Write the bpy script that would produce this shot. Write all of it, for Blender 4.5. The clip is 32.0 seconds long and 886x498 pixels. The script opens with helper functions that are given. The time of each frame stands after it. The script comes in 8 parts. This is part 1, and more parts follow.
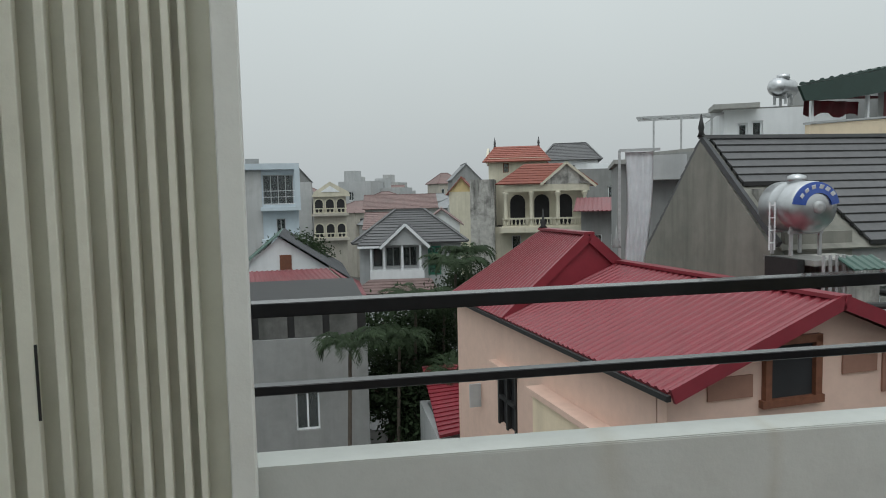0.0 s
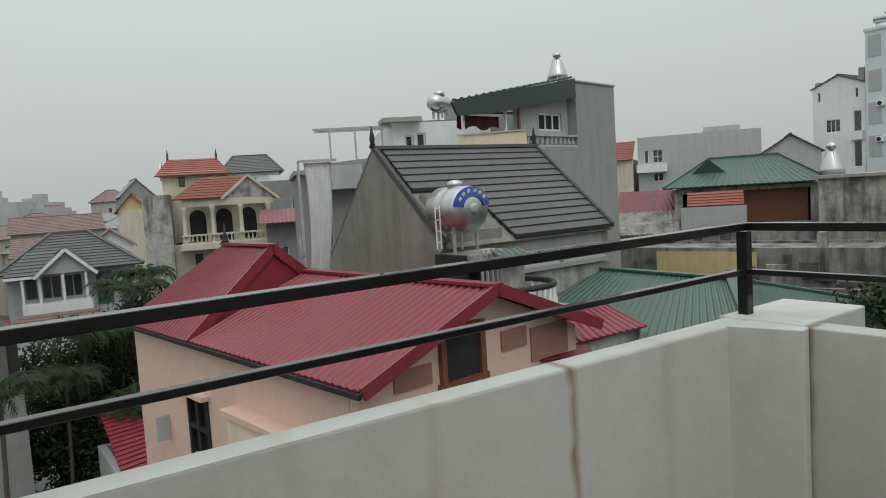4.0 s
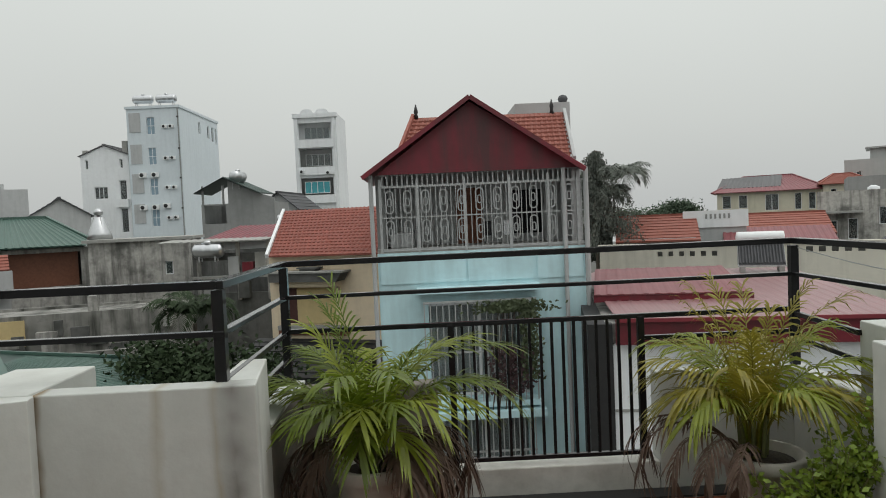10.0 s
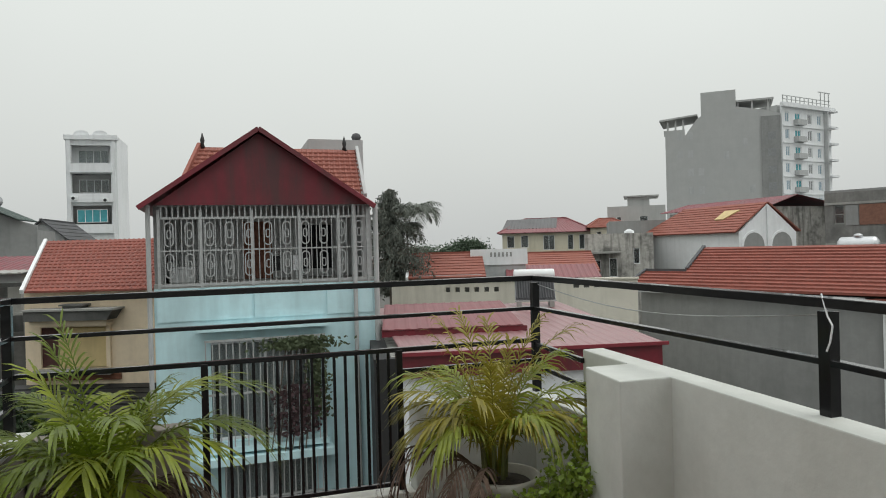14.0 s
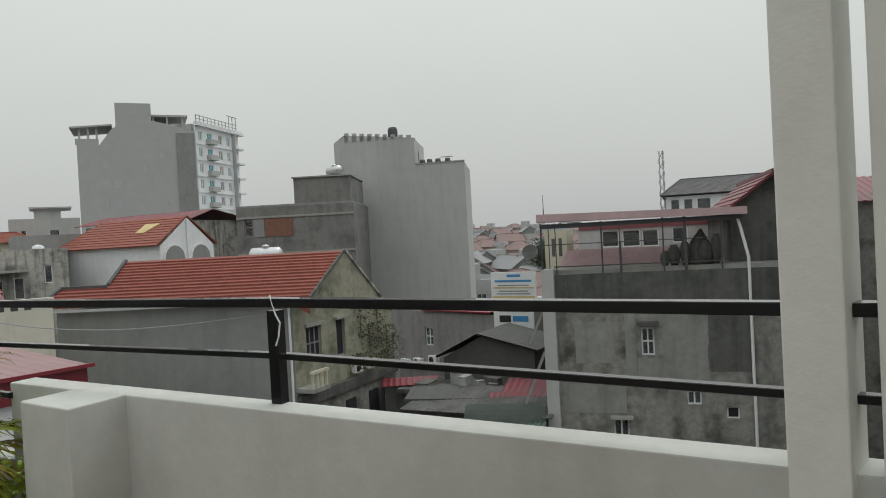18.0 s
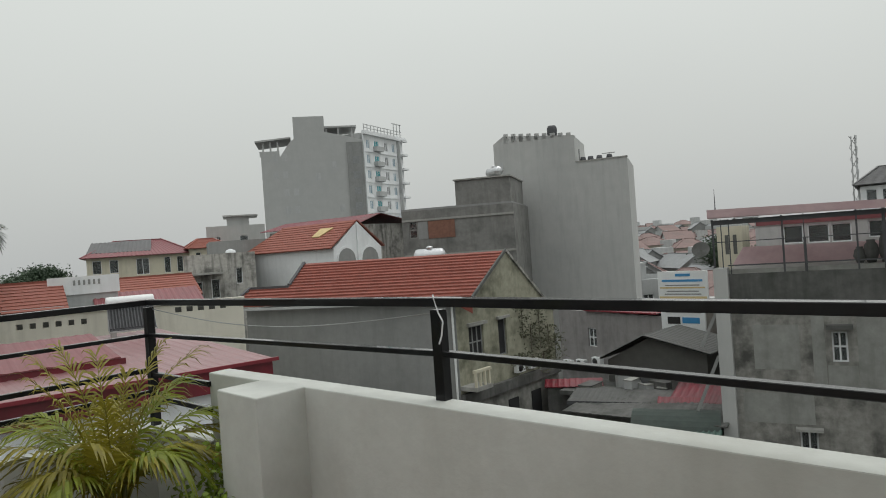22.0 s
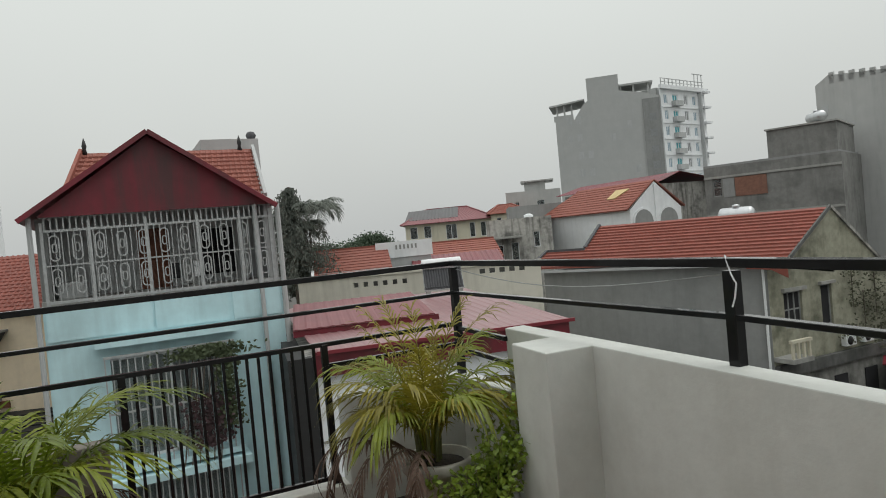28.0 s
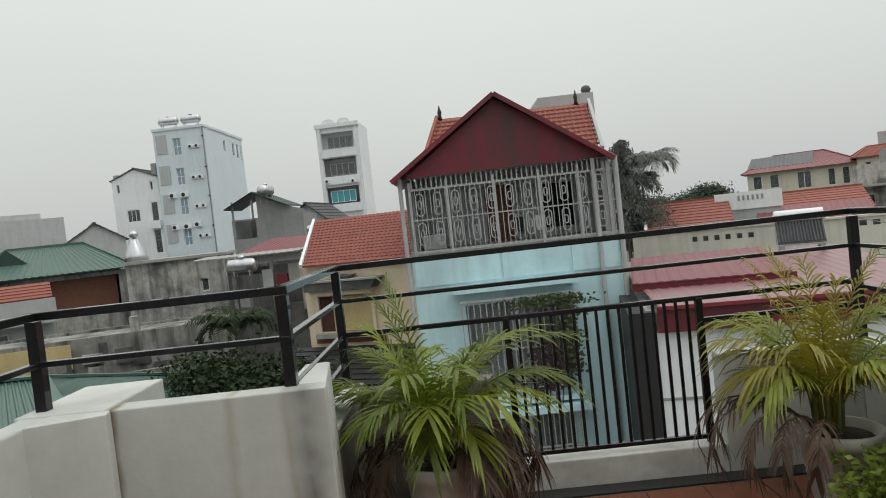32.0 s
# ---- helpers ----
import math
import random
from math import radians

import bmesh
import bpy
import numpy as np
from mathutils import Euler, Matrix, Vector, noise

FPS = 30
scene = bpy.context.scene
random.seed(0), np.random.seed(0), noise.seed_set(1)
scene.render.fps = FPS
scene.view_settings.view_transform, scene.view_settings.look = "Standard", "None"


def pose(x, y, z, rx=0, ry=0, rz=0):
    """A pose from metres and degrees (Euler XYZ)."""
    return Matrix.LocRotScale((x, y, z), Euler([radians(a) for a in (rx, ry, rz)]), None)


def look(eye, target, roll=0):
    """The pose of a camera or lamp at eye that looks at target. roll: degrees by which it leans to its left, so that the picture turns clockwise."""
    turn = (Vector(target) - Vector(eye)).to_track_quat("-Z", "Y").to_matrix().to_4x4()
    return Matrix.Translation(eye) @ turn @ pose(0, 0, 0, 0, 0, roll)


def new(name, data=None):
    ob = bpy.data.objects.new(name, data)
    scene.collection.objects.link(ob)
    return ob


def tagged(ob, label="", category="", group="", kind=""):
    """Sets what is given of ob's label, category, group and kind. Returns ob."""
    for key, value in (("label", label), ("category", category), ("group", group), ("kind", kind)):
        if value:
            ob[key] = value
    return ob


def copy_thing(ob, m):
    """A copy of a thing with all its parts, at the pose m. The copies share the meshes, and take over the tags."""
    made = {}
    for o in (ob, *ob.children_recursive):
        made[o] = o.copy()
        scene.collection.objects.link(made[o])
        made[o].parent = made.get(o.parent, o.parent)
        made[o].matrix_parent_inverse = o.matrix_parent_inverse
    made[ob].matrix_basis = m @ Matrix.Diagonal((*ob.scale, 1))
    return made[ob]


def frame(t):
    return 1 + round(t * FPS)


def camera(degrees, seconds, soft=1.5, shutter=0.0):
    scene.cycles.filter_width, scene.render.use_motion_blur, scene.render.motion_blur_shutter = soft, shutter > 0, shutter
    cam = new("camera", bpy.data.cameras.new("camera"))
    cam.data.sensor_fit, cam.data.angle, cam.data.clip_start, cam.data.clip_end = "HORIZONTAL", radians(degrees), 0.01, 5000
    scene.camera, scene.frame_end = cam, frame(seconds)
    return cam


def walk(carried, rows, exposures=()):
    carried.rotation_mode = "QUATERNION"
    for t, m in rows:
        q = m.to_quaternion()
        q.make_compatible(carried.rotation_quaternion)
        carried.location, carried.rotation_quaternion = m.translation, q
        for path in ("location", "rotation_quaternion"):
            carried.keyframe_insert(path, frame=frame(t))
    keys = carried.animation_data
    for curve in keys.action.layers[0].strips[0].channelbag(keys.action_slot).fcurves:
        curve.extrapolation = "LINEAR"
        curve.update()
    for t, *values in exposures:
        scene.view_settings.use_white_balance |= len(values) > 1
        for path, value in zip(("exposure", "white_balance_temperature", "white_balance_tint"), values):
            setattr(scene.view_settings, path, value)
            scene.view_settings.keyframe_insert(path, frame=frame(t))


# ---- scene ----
cam = camera(65.6, 32.0, soft=1.0)
PATH = [
    (0, (-0.465, 0.22, 1.559), (-0.126, 2.185, 1.404), -1.3),
    (0.5, (-0.481, 0.231, 1.558), (-0.099, 2.188, 1.408), -1.7),
    (1, (-0.49, 0.233, 1.556), (-0.07, 2.185, 1.433), -1.5),
    (1.5, (-0.476, 0.212, 1.552), (0.014, 2.149, 1.451), -2.2),
    (2, (-0.455, 0.195, 1.556), (0.126, 2.107, 1.458), -2.4),
    (2.5, (-0.43, 0.182, 1.548), (0.371, 2.01, 1.424), -2.1),
    (3, (-0.415, 0.167, 1.546), (0.546, 1.916, 1.41), -2.8),
    (3.5, (-0.414, 0.165, 1.547), (0.653, 1.851, 1.402), -3.2),
    (5.5, (-0.396, 0.185, 1.524), (0.935, 1.668, 1.35), -3.6),
    (6, (-0.385, 0.151, 1.53), (0.985, 1.602, 1.388), -2.2),
    (6.5, (-0.382, 0.09, 1.535), (1.075, 1.454, 1.414), -1.5),
    (7, (-0.387, 0.036, 1.537), (1.188, 1.264, 1.426), -2.1),
    (7.5, (-0.392, -0.014, 1.536), (1.323, 1.008, 1.413), -1.7),
    (8, (-0.387, 0.0, 1.538), (1.464, 0.746, 1.417), -0.9),
    (8.5, (-0.362, 0.035, 1.54), (1.549, 0.615, 1.444), -2.3),
    (9, (-0.352, 0.029, 1.539), (1.61, 0.407, 1.449), -2.2),
    (9.5, (-0.361, 0.004, 1.539), (1.632, 0.145, 1.442), -2.3),
    (10, (-0.375, -0.013, 1.541), (1.623, -0.056, 1.454), -2.5),
    (10.5, (-0.376, -0.023, 1.536), (1.615, -0.166, 1.423), -3.1),
    (11, (-0.387, -0.03, 1.537), (1.592, -0.302, 1.432), -3.6),
    (11.5, (-0.398, -0.033, 1.533), (1.559, -0.428, 1.421), -3.3),
    (12, (-0.407, -0.049, 1.532), (1.522, -0.561, 1.402), -3.5),
    (12.5, (-0.411, -0.09, 1.536), (1.515, -0.627, 1.464), -3.2),
    (13, (-0.416, -0.143, 1.537), (1.504, -0.702, 1.508), -3.2),
    (13.5, (-0.422, -0.19, 1.534), (1.472, -0.83, 1.502), -3.0),
    (14, (-0.441, -0.212, 1.538), (1.462, -0.829, 1.534), -1.5),
    (14.5, (-0.445, -0.24, 1.527), (1.443, -0.9, 1.503), -1.9),
    (15, (-0.419, -0.207, 1.529), (1.353, -1.134, 1.491), -2.0),
    (15.5, (-0.453, -0.136, 1.53), (1.048, -1.456, 1.468), -3.3),
    (17.5, (-0.408, -0.161, 1.527), (0.598, -1.888, 1.475), -1.6),
    (18, (-0.377, -0.113, 1.53), (0.508, -1.907, 1.498), -3.1),
    (18.5, (-0.385, -0.107, 1.531), (0.41, -1.941, 1.469), -2.7),
    (19, (-0.438, -0.062, 1.543), (0.419, -1.869, 1.518), -3.6),
    (19.5, (-0.392, -0.116, 1.533), (0.612, -1.845, 1.51), -3.3),
    (20, (-0.369, -0.123, 1.534), (0.846, -1.711, 1.496), -2.2),
    (20.5, (-0.372, -0.13, 1.542), (0.935, -1.644, 1.54), -3.2),
    (21, (-0.373, -0.133, 1.538), (0.952, -1.63, 1.532), -3.1),
    (21.5, (-0.37, -0.132, 1.531), (0.944, -1.64, 1.519), -3.7),
    (22, (-0.379, -0.116, 1.529), (0.895, -1.658, 1.526), -4.0),
    (22.5, (-0.373, -0.122, 1.52), (0.874, -1.685, 1.479), -3.5),
    (23, (-0.373, -0.117, 1.519), (0.884, -1.672, 1.459), -4.6),
    (23.5, (-0.374, -0.118, 1.521), (0.939, -1.625, 1.47), -4.3),
    (24, (-0.373, -0.135, 1.517), (0.977, -1.609, 1.451), -4.7),
    (24.5, (-0.375, -0.133, 1.518), (0.989, -1.595, 1.465), -4.8),
    (26.5, (-0.374, -0.139, 1.515), (1.041, -1.553, 1.475), -5.6),
    (27, (-0.404, -0.135, 1.514), (1.219, -1.303, 1.478), -5.4),
    (27.5, (-0.437, -0.141, 1.515), (1.329, -1.076, 1.447), -5.0),
    (28, (-0.45, -0.113, 1.52), (1.348, -0.988, 1.479), -5.3),
    (28.5, (-0.444, -0.056, 1.523), (1.393, -0.846, 1.492), -5.5),
    (29, (-0.408, -0.021, 1.524), (1.498, -0.626, 1.492), -5.7),
    (29.5, (-0.404, -0.007, 1.531), (1.527, -0.528, 1.514), -5.6),
    (30, (-0.403, -0.008, 1.532), (1.538, -0.49, 1.523), -5.5),
    (30.5, (-0.407, -0.004, 1.533), (1.552, -0.409, 1.512), -6.1),
    (31, (-0.391, 0.017, 1.531), (1.582, -0.312, 1.496), -6.1),
    (31.5, (-0.377, 0.056, 1.525), (1.616, -0.1, 1.463), -6.3),
    (32, (-0.36, 0.11, 1.518), (1.638, 0.148, 1.441), -6.3),
]
walk(cam, [(t, look(eye, aim, roll)) for t, eye, aim, roll in PATH],
     exposures=((0, 0.0, 6150, 7), (3, 0.0, 6300, 7), (6, 0.0, 6500, 7), (8, 0.0, 6500, 9), (10, 0.08, 6500, 9), (12, 0.18, 6500, 9), (14, 0.22, 6500, 9), (15.5, 0.08, 6500, 9), (17.5, 0.0, 6500, 9), (26.5, 0.04, 6500, 9), (28, 0.09, 6500, 9), (30, 0.15, 6500, 9), (32, 0.19, 6500, 9)))

# ---- world and light: a wet, overcast afternoon ----
GROUND = -10.5
world = bpy.data.worlds.new("overcast_sky")
scene.world = world
world.use_nodes = True
wn, wl = world.node_tree.nodes, world.node_tree.links
back = wn["Background"]
sky = wn.new("ShaderNodeTexSky")
sky.sky_type, sky.sun_disc = "NISHITA", False
sky.sun_elevation, sky.sun_rotation = radians(58), radians(200)
sky.dust_density, sky.air_density = 6.0, 1.5
grey = wn.new("ShaderNodeHueSaturation")
grey.inputs["Saturation"].default_value = 0.15
grey.inputs["Value"].default_value = 0.10
wl.new(sky.outputs[0], grey.inputs["Color"])
coord = wn.new("ShaderNodeTexCoord")
apart = wn.new("ShaderNodeSeparateXYZ")
wl.new(coord.outputs["Generated"], apart.inputs[0])
ramp = wn.new("ShaderNodeValToRGB")
ramp.color_ramp.elements[0].position, ramp.color_ramp.elements[0].color = 0.0, (0.50, 0.515, 0.51, 1)
ramp.color_ramp.elements[1].position, ramp.color_ramp.elements[1].color = 1.0, (1.36, 1.39, 1.38, 1)
for p, c in ((0.12, (0.58, 0.60, 0.582, 1)), (0.34, (0.705, 0.735, 0.71, 1))):
    ramp.color_ramp.elements.new(p).color = c
cloud = wn.new("ShaderNodeTexNoise")
cloud.inputs["Scale"].default_value, cloud.inputs["Detail"].default_value = 1.6, 3
wl.new(coord.outputs["Generated"], cloud.inputs["Vector"])
vary = wn.new("ShaderNodeMapRange")
vary.inputs["To Min"].default_value, vary.inputs["To Max"].default_value = 0.93, 1.07
wl.new(cloud.outputs[0], vary.inputs[0])
wl.new(apart.outputs[2], ramp.inputs[0])
mul = wn.new("ShaderNodeMix")
mul.data_type, mul.blend_type = "RGBA", "MULTIPLY"
mul.inputs[0].default_value = 1.0
wl.new(ramp.outputs[0], mul.inputs[6])
wl.new(vary.outputs[0], mul.inputs[7])
both = wn.new("ShaderNodeMix")
both.data_type = "RGBA"
both.inputs[0].default_value = 0.92
wl.new(grey.outputs[0], both.inputs[6])
wl.new(mul.outputs[2], both.inputs[7])
wl.new(both.outputs[2], back.inputs[0])
back.inputs[1].default_value = 1.0

sun = new("sun", bpy.data.lights.new("sun", "SUN"))
sun.data.energy, sun.data.angle, sun.data.color = 0.6, radians(40), (1, 0.97, 0.93)
sun.matrix_world = look((0, 0, 30), (0.18, 0.5, 29.1))


# ---- materials ----
def surf(name, base, rough=0.8, metal=0.0, vary=0.12, grain=6.0, stain=0.0, stain_col=(0.03, 0.03, 0.028), stain_size=0.5,
         streak=0.0, bump=0.15, spec=0.5, per=0.0, trans=0.0):
    """A weathered surface: fine grain, broad blotches, dirt that has run down, relief."""
    m = bpy.data.materials.new(name)
    m.use_nodes = True
    n, l = m.node_tree.nodes, m.node_tree.links
    p = n["Principled BSDF"]
    p.inputs["Roughness"].default_value, p.inputs["Metallic"].default_value = rough, metal
    p.inputs["Specular IOR Level"].default_value = spec
    if trans:
        p.inputs["Transmission Weight"].default_value = trans
    tc = n.new("ShaderNodeTexCoord")
    fine = n.new("ShaderNodeTexNoise")
    fine.inputs["Scale"].default_value, fine.inputs["Detail"].default_value = grain, 6
    fine.inputs["Roughness"].default_value = 0.65
    l.new(tc.outputs["Object"], fine.inputs["Vector"])
    lo = n.new("ShaderNodeMapRange")
    lo.inputs["From Min"].default_value, lo.inputs["From Max"].default_value = 0.3, 0.7
    lo.inputs["To Min"].default_value, lo.inputs["To Max"].default_value = 1 - vary, 1 + vary
    l.new(fine.outputs[0], lo.inputs[0])
    mx = n.new("ShaderNodeMix")
    mx.data_type, mx.blend_type = "RGBA", "MULTIPLY"
    mx.inputs[0].default_value = 1.0
    mx.inputs[6].default_value = (*base, 1)
    l.new(lo.outputs[0], mx.inputs[7])
    col = mx.outputs[2]
    if per:
        info = n.new("ShaderNodeObjectInfo")
        isl = n.new("ShaderNodeNewGeometry")
        add = n.new("ShaderNodeMath")
        add.operation = "ADD"
        l.new(info.outputs["Random"], add.inputs[0])
        l.new(isl.outputs["Random Per Island"], add.inputs[1])
        rng = n.new("ShaderNodeMapRange")
        rng.inputs["From Max"].default_value = 2.0
        rng.inputs["To Min"].default_value, rng.inputs["To Max"].default_value = 1 - per, 1 + per
        l.new(add.outputs[0], rng.inputs[0])
        m3 = n.new("ShaderNodeMix")
        m3.data_type, m3.blend_type = "RGBA", "MULTIPLY"
        m3.inputs[0].default_value = 1.0
        l.new(col, m3.inputs[6])
        l.new(rng.outputs[0], m3.inputs[7])
        col = m3.outputs[2]
    for amount, scale, squeeze in ((stain, stain_size, 1.0), (streak, 2.2, 0.12)):
        if not amount:
            continue
        mp = n.new("ShaderNodeMapping")
        mp.inputs["Scale"].default_value = (1, 1, squeeze)
        l.new(tc.outputs["Object"], mp.inputs[0])
        big = n.new("ShaderNodeTexNoise")
        big.inputs["Scale"].default_value, big.inputs["Detail"].default_value = scale, 5
        big.inputs["Roughness"].default_value = 0.6
        l.new(mp.outputs[0], big.inputs["Vector"])
        st = n.new("ShaderNodeMapRange")
        st.inputs["From Min"].default_value, st.inputs["From Max"].default_value = 0.48, 0.68
        st.inputs["To Max"].default_value = amount
        l.new(big.outputs[0], st.inputs[0])
        m2 = n.new("ShaderNodeMix")
        m2.data_type = "RGBA"
        m2.inputs[7].default_value = (*stain_col, 1)
        l.new(st.outputs[0], m2.inputs[0])
        l.new(col, m2.inputs[6])
        col = m2.outputs[2]
    l.new(col, p.inputs["Base Color"])
    if bump:
        bp = n.new("ShaderNodeBump")
        bp.inputs["Strength"].default_value, bp.inputs["Distance"].default_value = bump, 0.02
        l.new(fine.outputs[0], bp.inputs["Height"])
        l.new(bp.outputs[0], p.inputs["Normal"])
    return m


WHITEWASH = surf("whitewashed_parapet", (0.53, 0.545, 0.512), 0.7, vary=0.06, grain=9, stain=0.32, stain_col=(0.33, 0.325, 0.28), stain_size=1.3, streak=0.3)
COLUMN = surf("cream_painted_column", (0.70, 0.71, 0.665), 0.6, vary=0.04, grain=12, stain=0.15, stain_col=(0.4, 0.37, 0.3), stain_size=2.0)
SLAT = surf("cream_painted_slats", (0.76, 0.75, 0.64), 0.5, vary=0.04, grain=14, stain=0.2, stain_col=(0.42, 0.38, 0.28), stain_size=3.0)
BLACK = surf("wet_black_rail_paint", (0.006, 0.006, 0.007), 0.45, vary=0.3, grain=30, bump=0.0, spec=0.15)
BLACK.node_tree.nodes["Principled BSDF"].inputs["Coat Weight"].default_value = 1.0
BLACK.node_tree.nodes["Principled BSDF"].inputs["Coat IOR"].default_value = 1.3
BLACK.node_tree.nodes["Principled BSDF"].inputs["Coat Roughness"].default_value = 0.06
TERRACOTTA = surf("wet_terracotta_tile", (0.16, 0.052, 0.028), 0.09, vary=0.15, grain=10, per=0.12, stain=0.3, stain_col=(0.1, 0.04, 0.025), bump=0.04)
GROUT = surf("dark_grout", (0.09, 0.08, 0.07), 0.7, grain=20)
CEMENT = surf("pale_cement", (0.58, 0.57, 0.53), 0.85, vary=0.1, grain=12, stain=0.4, stain_col=(0.2, 0.19, 0.16), stain_size=2)
POT = surf("cement_pot", (0.50, 0.48, 0.43), 0.85, vary=0.1, grain=18, stain=0.4, stain_col=(0.22, 0.2, 0.15), stain_size=4, streak=0.3)
SOIL = surf("potting_soil", (0.035, 0.026, 0.018), 0.95, vary=0.4, grain=40, bump=0.6)
FROND = surf("areca_palm_leaf", (0.115, 0.16, 0.012), 0.35, vary=0.2, grain=8, per=0.30, bump=0.05)
FROND_Y = surf("yellowing_palm_leaf", (0.245, 0.215, 0.025), 0.4, vary=0.2, grain=8, per=0.30, bump=0.05)
DRY = surf("dry_palm_leaf", (0.095, 0.06, 0.042), 0.8, vary=0.25, grain=8, per=0.2)
SHRUB = surf("shrub_leaf", (0.24, 0.34, 0.045), 0.4, vary=0.2, grain=20, per=0.35, bump=0.05)
STEM = surf("green_palm_stem", (0.14, 0.15, 0.05), 0.6, vary=0.2, grain=12)
VINELEAF = surf("vine_leaf", (0.075, 0.095, 0.05), 0.6, vary=0.25, grain=6, per=0.5, bump=0.05, spec=0.2)
WITHERED = surf("withered_vine_leaf", (0.085, 0.055, 0.058), 0.8, vary=0.25, grain=6, per=0.5, bump=0.05, spec=0.15)
DARKLEAF = surf("tree_leaf", (0.030, 0.047, 0.022), 0.7, vary=0.25, grain=4, per=0.4, bump=0.05, spec=0.15)
PALELEAF = surf("far_tree_leaf", (0.055, 0.085, 0.05), 0.7, vary=0.25, grain=4, per=0.3, bump=0.05)
BARK = surf("tree_bark", (0.09, 0.075, 0.06), 0.9, vary=0.3, grain=8, bump=0.5)
EARTH = surf("wet_street_and_yards", (0.075, 0.072, 0.065), 0.6, vary=0.25, grain=0.8, stain=0.7, stain_col=(0.03, 0.045, 0.022), stain_size=0.08)
PINK = surf("pink_render", (0.69, 0.49, 0.40), 0.8, vary=0.05, grain=5, stain=0.12, stain_col=(0.45, 0.3, 0.24), streak=0.12, stain_size=0.8)
SHUTTER = surf("dark_red_shutter", (0.075, 0.028, 0.024), 0.6, vary=0.2, grain=6)
CREAM = surf("cream_render", (0.80, 0.67, 0.49), 0.8, vary=0.05, grain=5, stain=0.15, stain_col=(0.42, 0.34, 0.24), streak=0.2)
YELLOW = surf("yellow_render", (0.62, 0.49, 0.25), 0.8, vary=0.06, grain=5, stain=0.2, stain_col=(0.3, 0.24, 0.14), streak=0.2)
PALEYELLOW = surf("pale_yellow_render", (0.60, 0.565, 0.45), 0.8, vary=0.06, grain=4, stain=0.3, stain_col=(0.3, 0.28, 0.2), streak=0.3)
GREY = surf("grey_cement_render", (0.27, 0.275, 0.27), 0.85, vary=0.08, grain=3, stain=0.35, stain_col=(0.15, 0.155, 0.15), stain_size=0.4, streak=0.3)
GABLE = surf("mossy_grey_gable", (0.235, 0.23, 0.20), 0.88, vary=0.1, grain=3, stain=0.5, stain_col=(0.10, 0.105, 0.09), stain_size=0.4, streak=0.4)
PALEGREY = surf("pale_grey_render", (0.44, 0.45, 0.45), 0.85, vary=0.06, grain=3, stain=0.3, stain_col=(0.26, 0.27, 0.27), stain_size=0.3, streak=0.3)
# Lighter than the render itself: distance haze is put into this grey.
HAZEGREY = surf("haze_paled_grey_render", (0.44, 0.445, 0.435), 0.9, vary=0.05, grain=1.0, stain=0.25, stain_col=(0.2, 0.21, 0.21), stain_size=0.12, streak=0.2)
OLDWALL = surf("weathered_old_wall", (0.44, 0.43, 0.40), 0.9, vary=0.2, grain=5, stain=0.78, stain_col=(0.06, 0.06, 0.055), stain_size=1.1, streak=0.85)
DARKWALL = surf("blackened_wall_and_shade", (0.12, 0.12, 0.115), 0.9, vary=0.2, grain=3, stain=0.8, stain_col=(0.03, 0.035, 0.028), stain_size=0.6, streak=0.5)
WHITE = surf("white_render", (0.76, 0.78, 0.79), 0.8, vary=0.04, grain=3, stain=0.2, stain_col=(0.45, 0.46, 0.46), stain_size=0.3, streak=0.2)
BLUEWHITE = surf("blue_white_render", (0.62, 0.68, 0.71), 0.8, vary=0.04, grain=3, stain=0.15, stain_col=(0.42, 0.47, 0.5), stain_size=0.3, streak=0.2)
AQUA = surf("pale_blue_painted_wall", (0.54, 0.75, 0.79), 0.7, vary=0.05, grain=4, stain=0.3, stain_col=(0.30, 0.42, 0.44), stain_size=0.8, streak=0.35)
REDMETAL = surf("crimson_corrugated_steel", (0.215, 0.026, 0.038), 0.36, vary=0.10, grain=3, stain=0.2, stain_col=(0.16, 0.02, 0.025), stain_size=0.7, bump=0.05)
ROSEMETAL = surf("faded_rose_steel", (0.195, 0.062, 0.068), 0.5, vary=0.10, grain=2, stain=0.35, stain_col=(0.22, 0.05, 0.055), stain_size=0.5, bump=0.05)
# Greyer rose: the wet sheet's sky reflection is put into the base.
SHEENROSE = surf("rose_sheet_with_sky_sheen", (0.27, 0.145, 0.15), 0.38, vary=0.10, grain=2, stain=0.4, stain_col=(0.2, 0.08, 0.085), stain_size=0.5, bump=0.05)
WINE = surf("wine_red_steel_sheet", (0.17, 0.014, 0.025), 0.45, vary=0.15, grain=3, stain=0.55, stain_col=(0.05, 0.022, 0.022), stain_size=0.7, streak=0.5)
GREENMETAL = surf("green_corrugated_steel", (0.06, 0.115, 0.093), 0.4, vary=0.1, grain=2, stain=0.3, stain_col=(0.03, 0.075, 0.06), stain_size=0.5, bump=0.05)
DARKGREEN = surf("dark_green_steel", (0.02, 0.045, 0.036), 0.45, vary=0.15, grain=3)
REDTILE = surf("red_clay_tile", (0.24, 0.066, 0.046), 0.65, vary=0.2, grain=5, per=0.2, stain=0.3, stain_col=(0.15, 0.04, 0.025), stain_size=1.0)
ORANGETILE = surf("orange_clay_tile", (0.255, 0.082, 0.058), 0.7, vary=0.15, grain=5, per=0.18, stain=0.3, stain_col=(0.2, 0.06, 0.035), stain_size=1.0)
SLATE = surf("grey_cement_tile", (0.10, 0.10, 0.102), 0.55, vary=0.15, grain=5, per=0.15, stain=0.3, stain_col=(0.05, 0.05, 0.05))
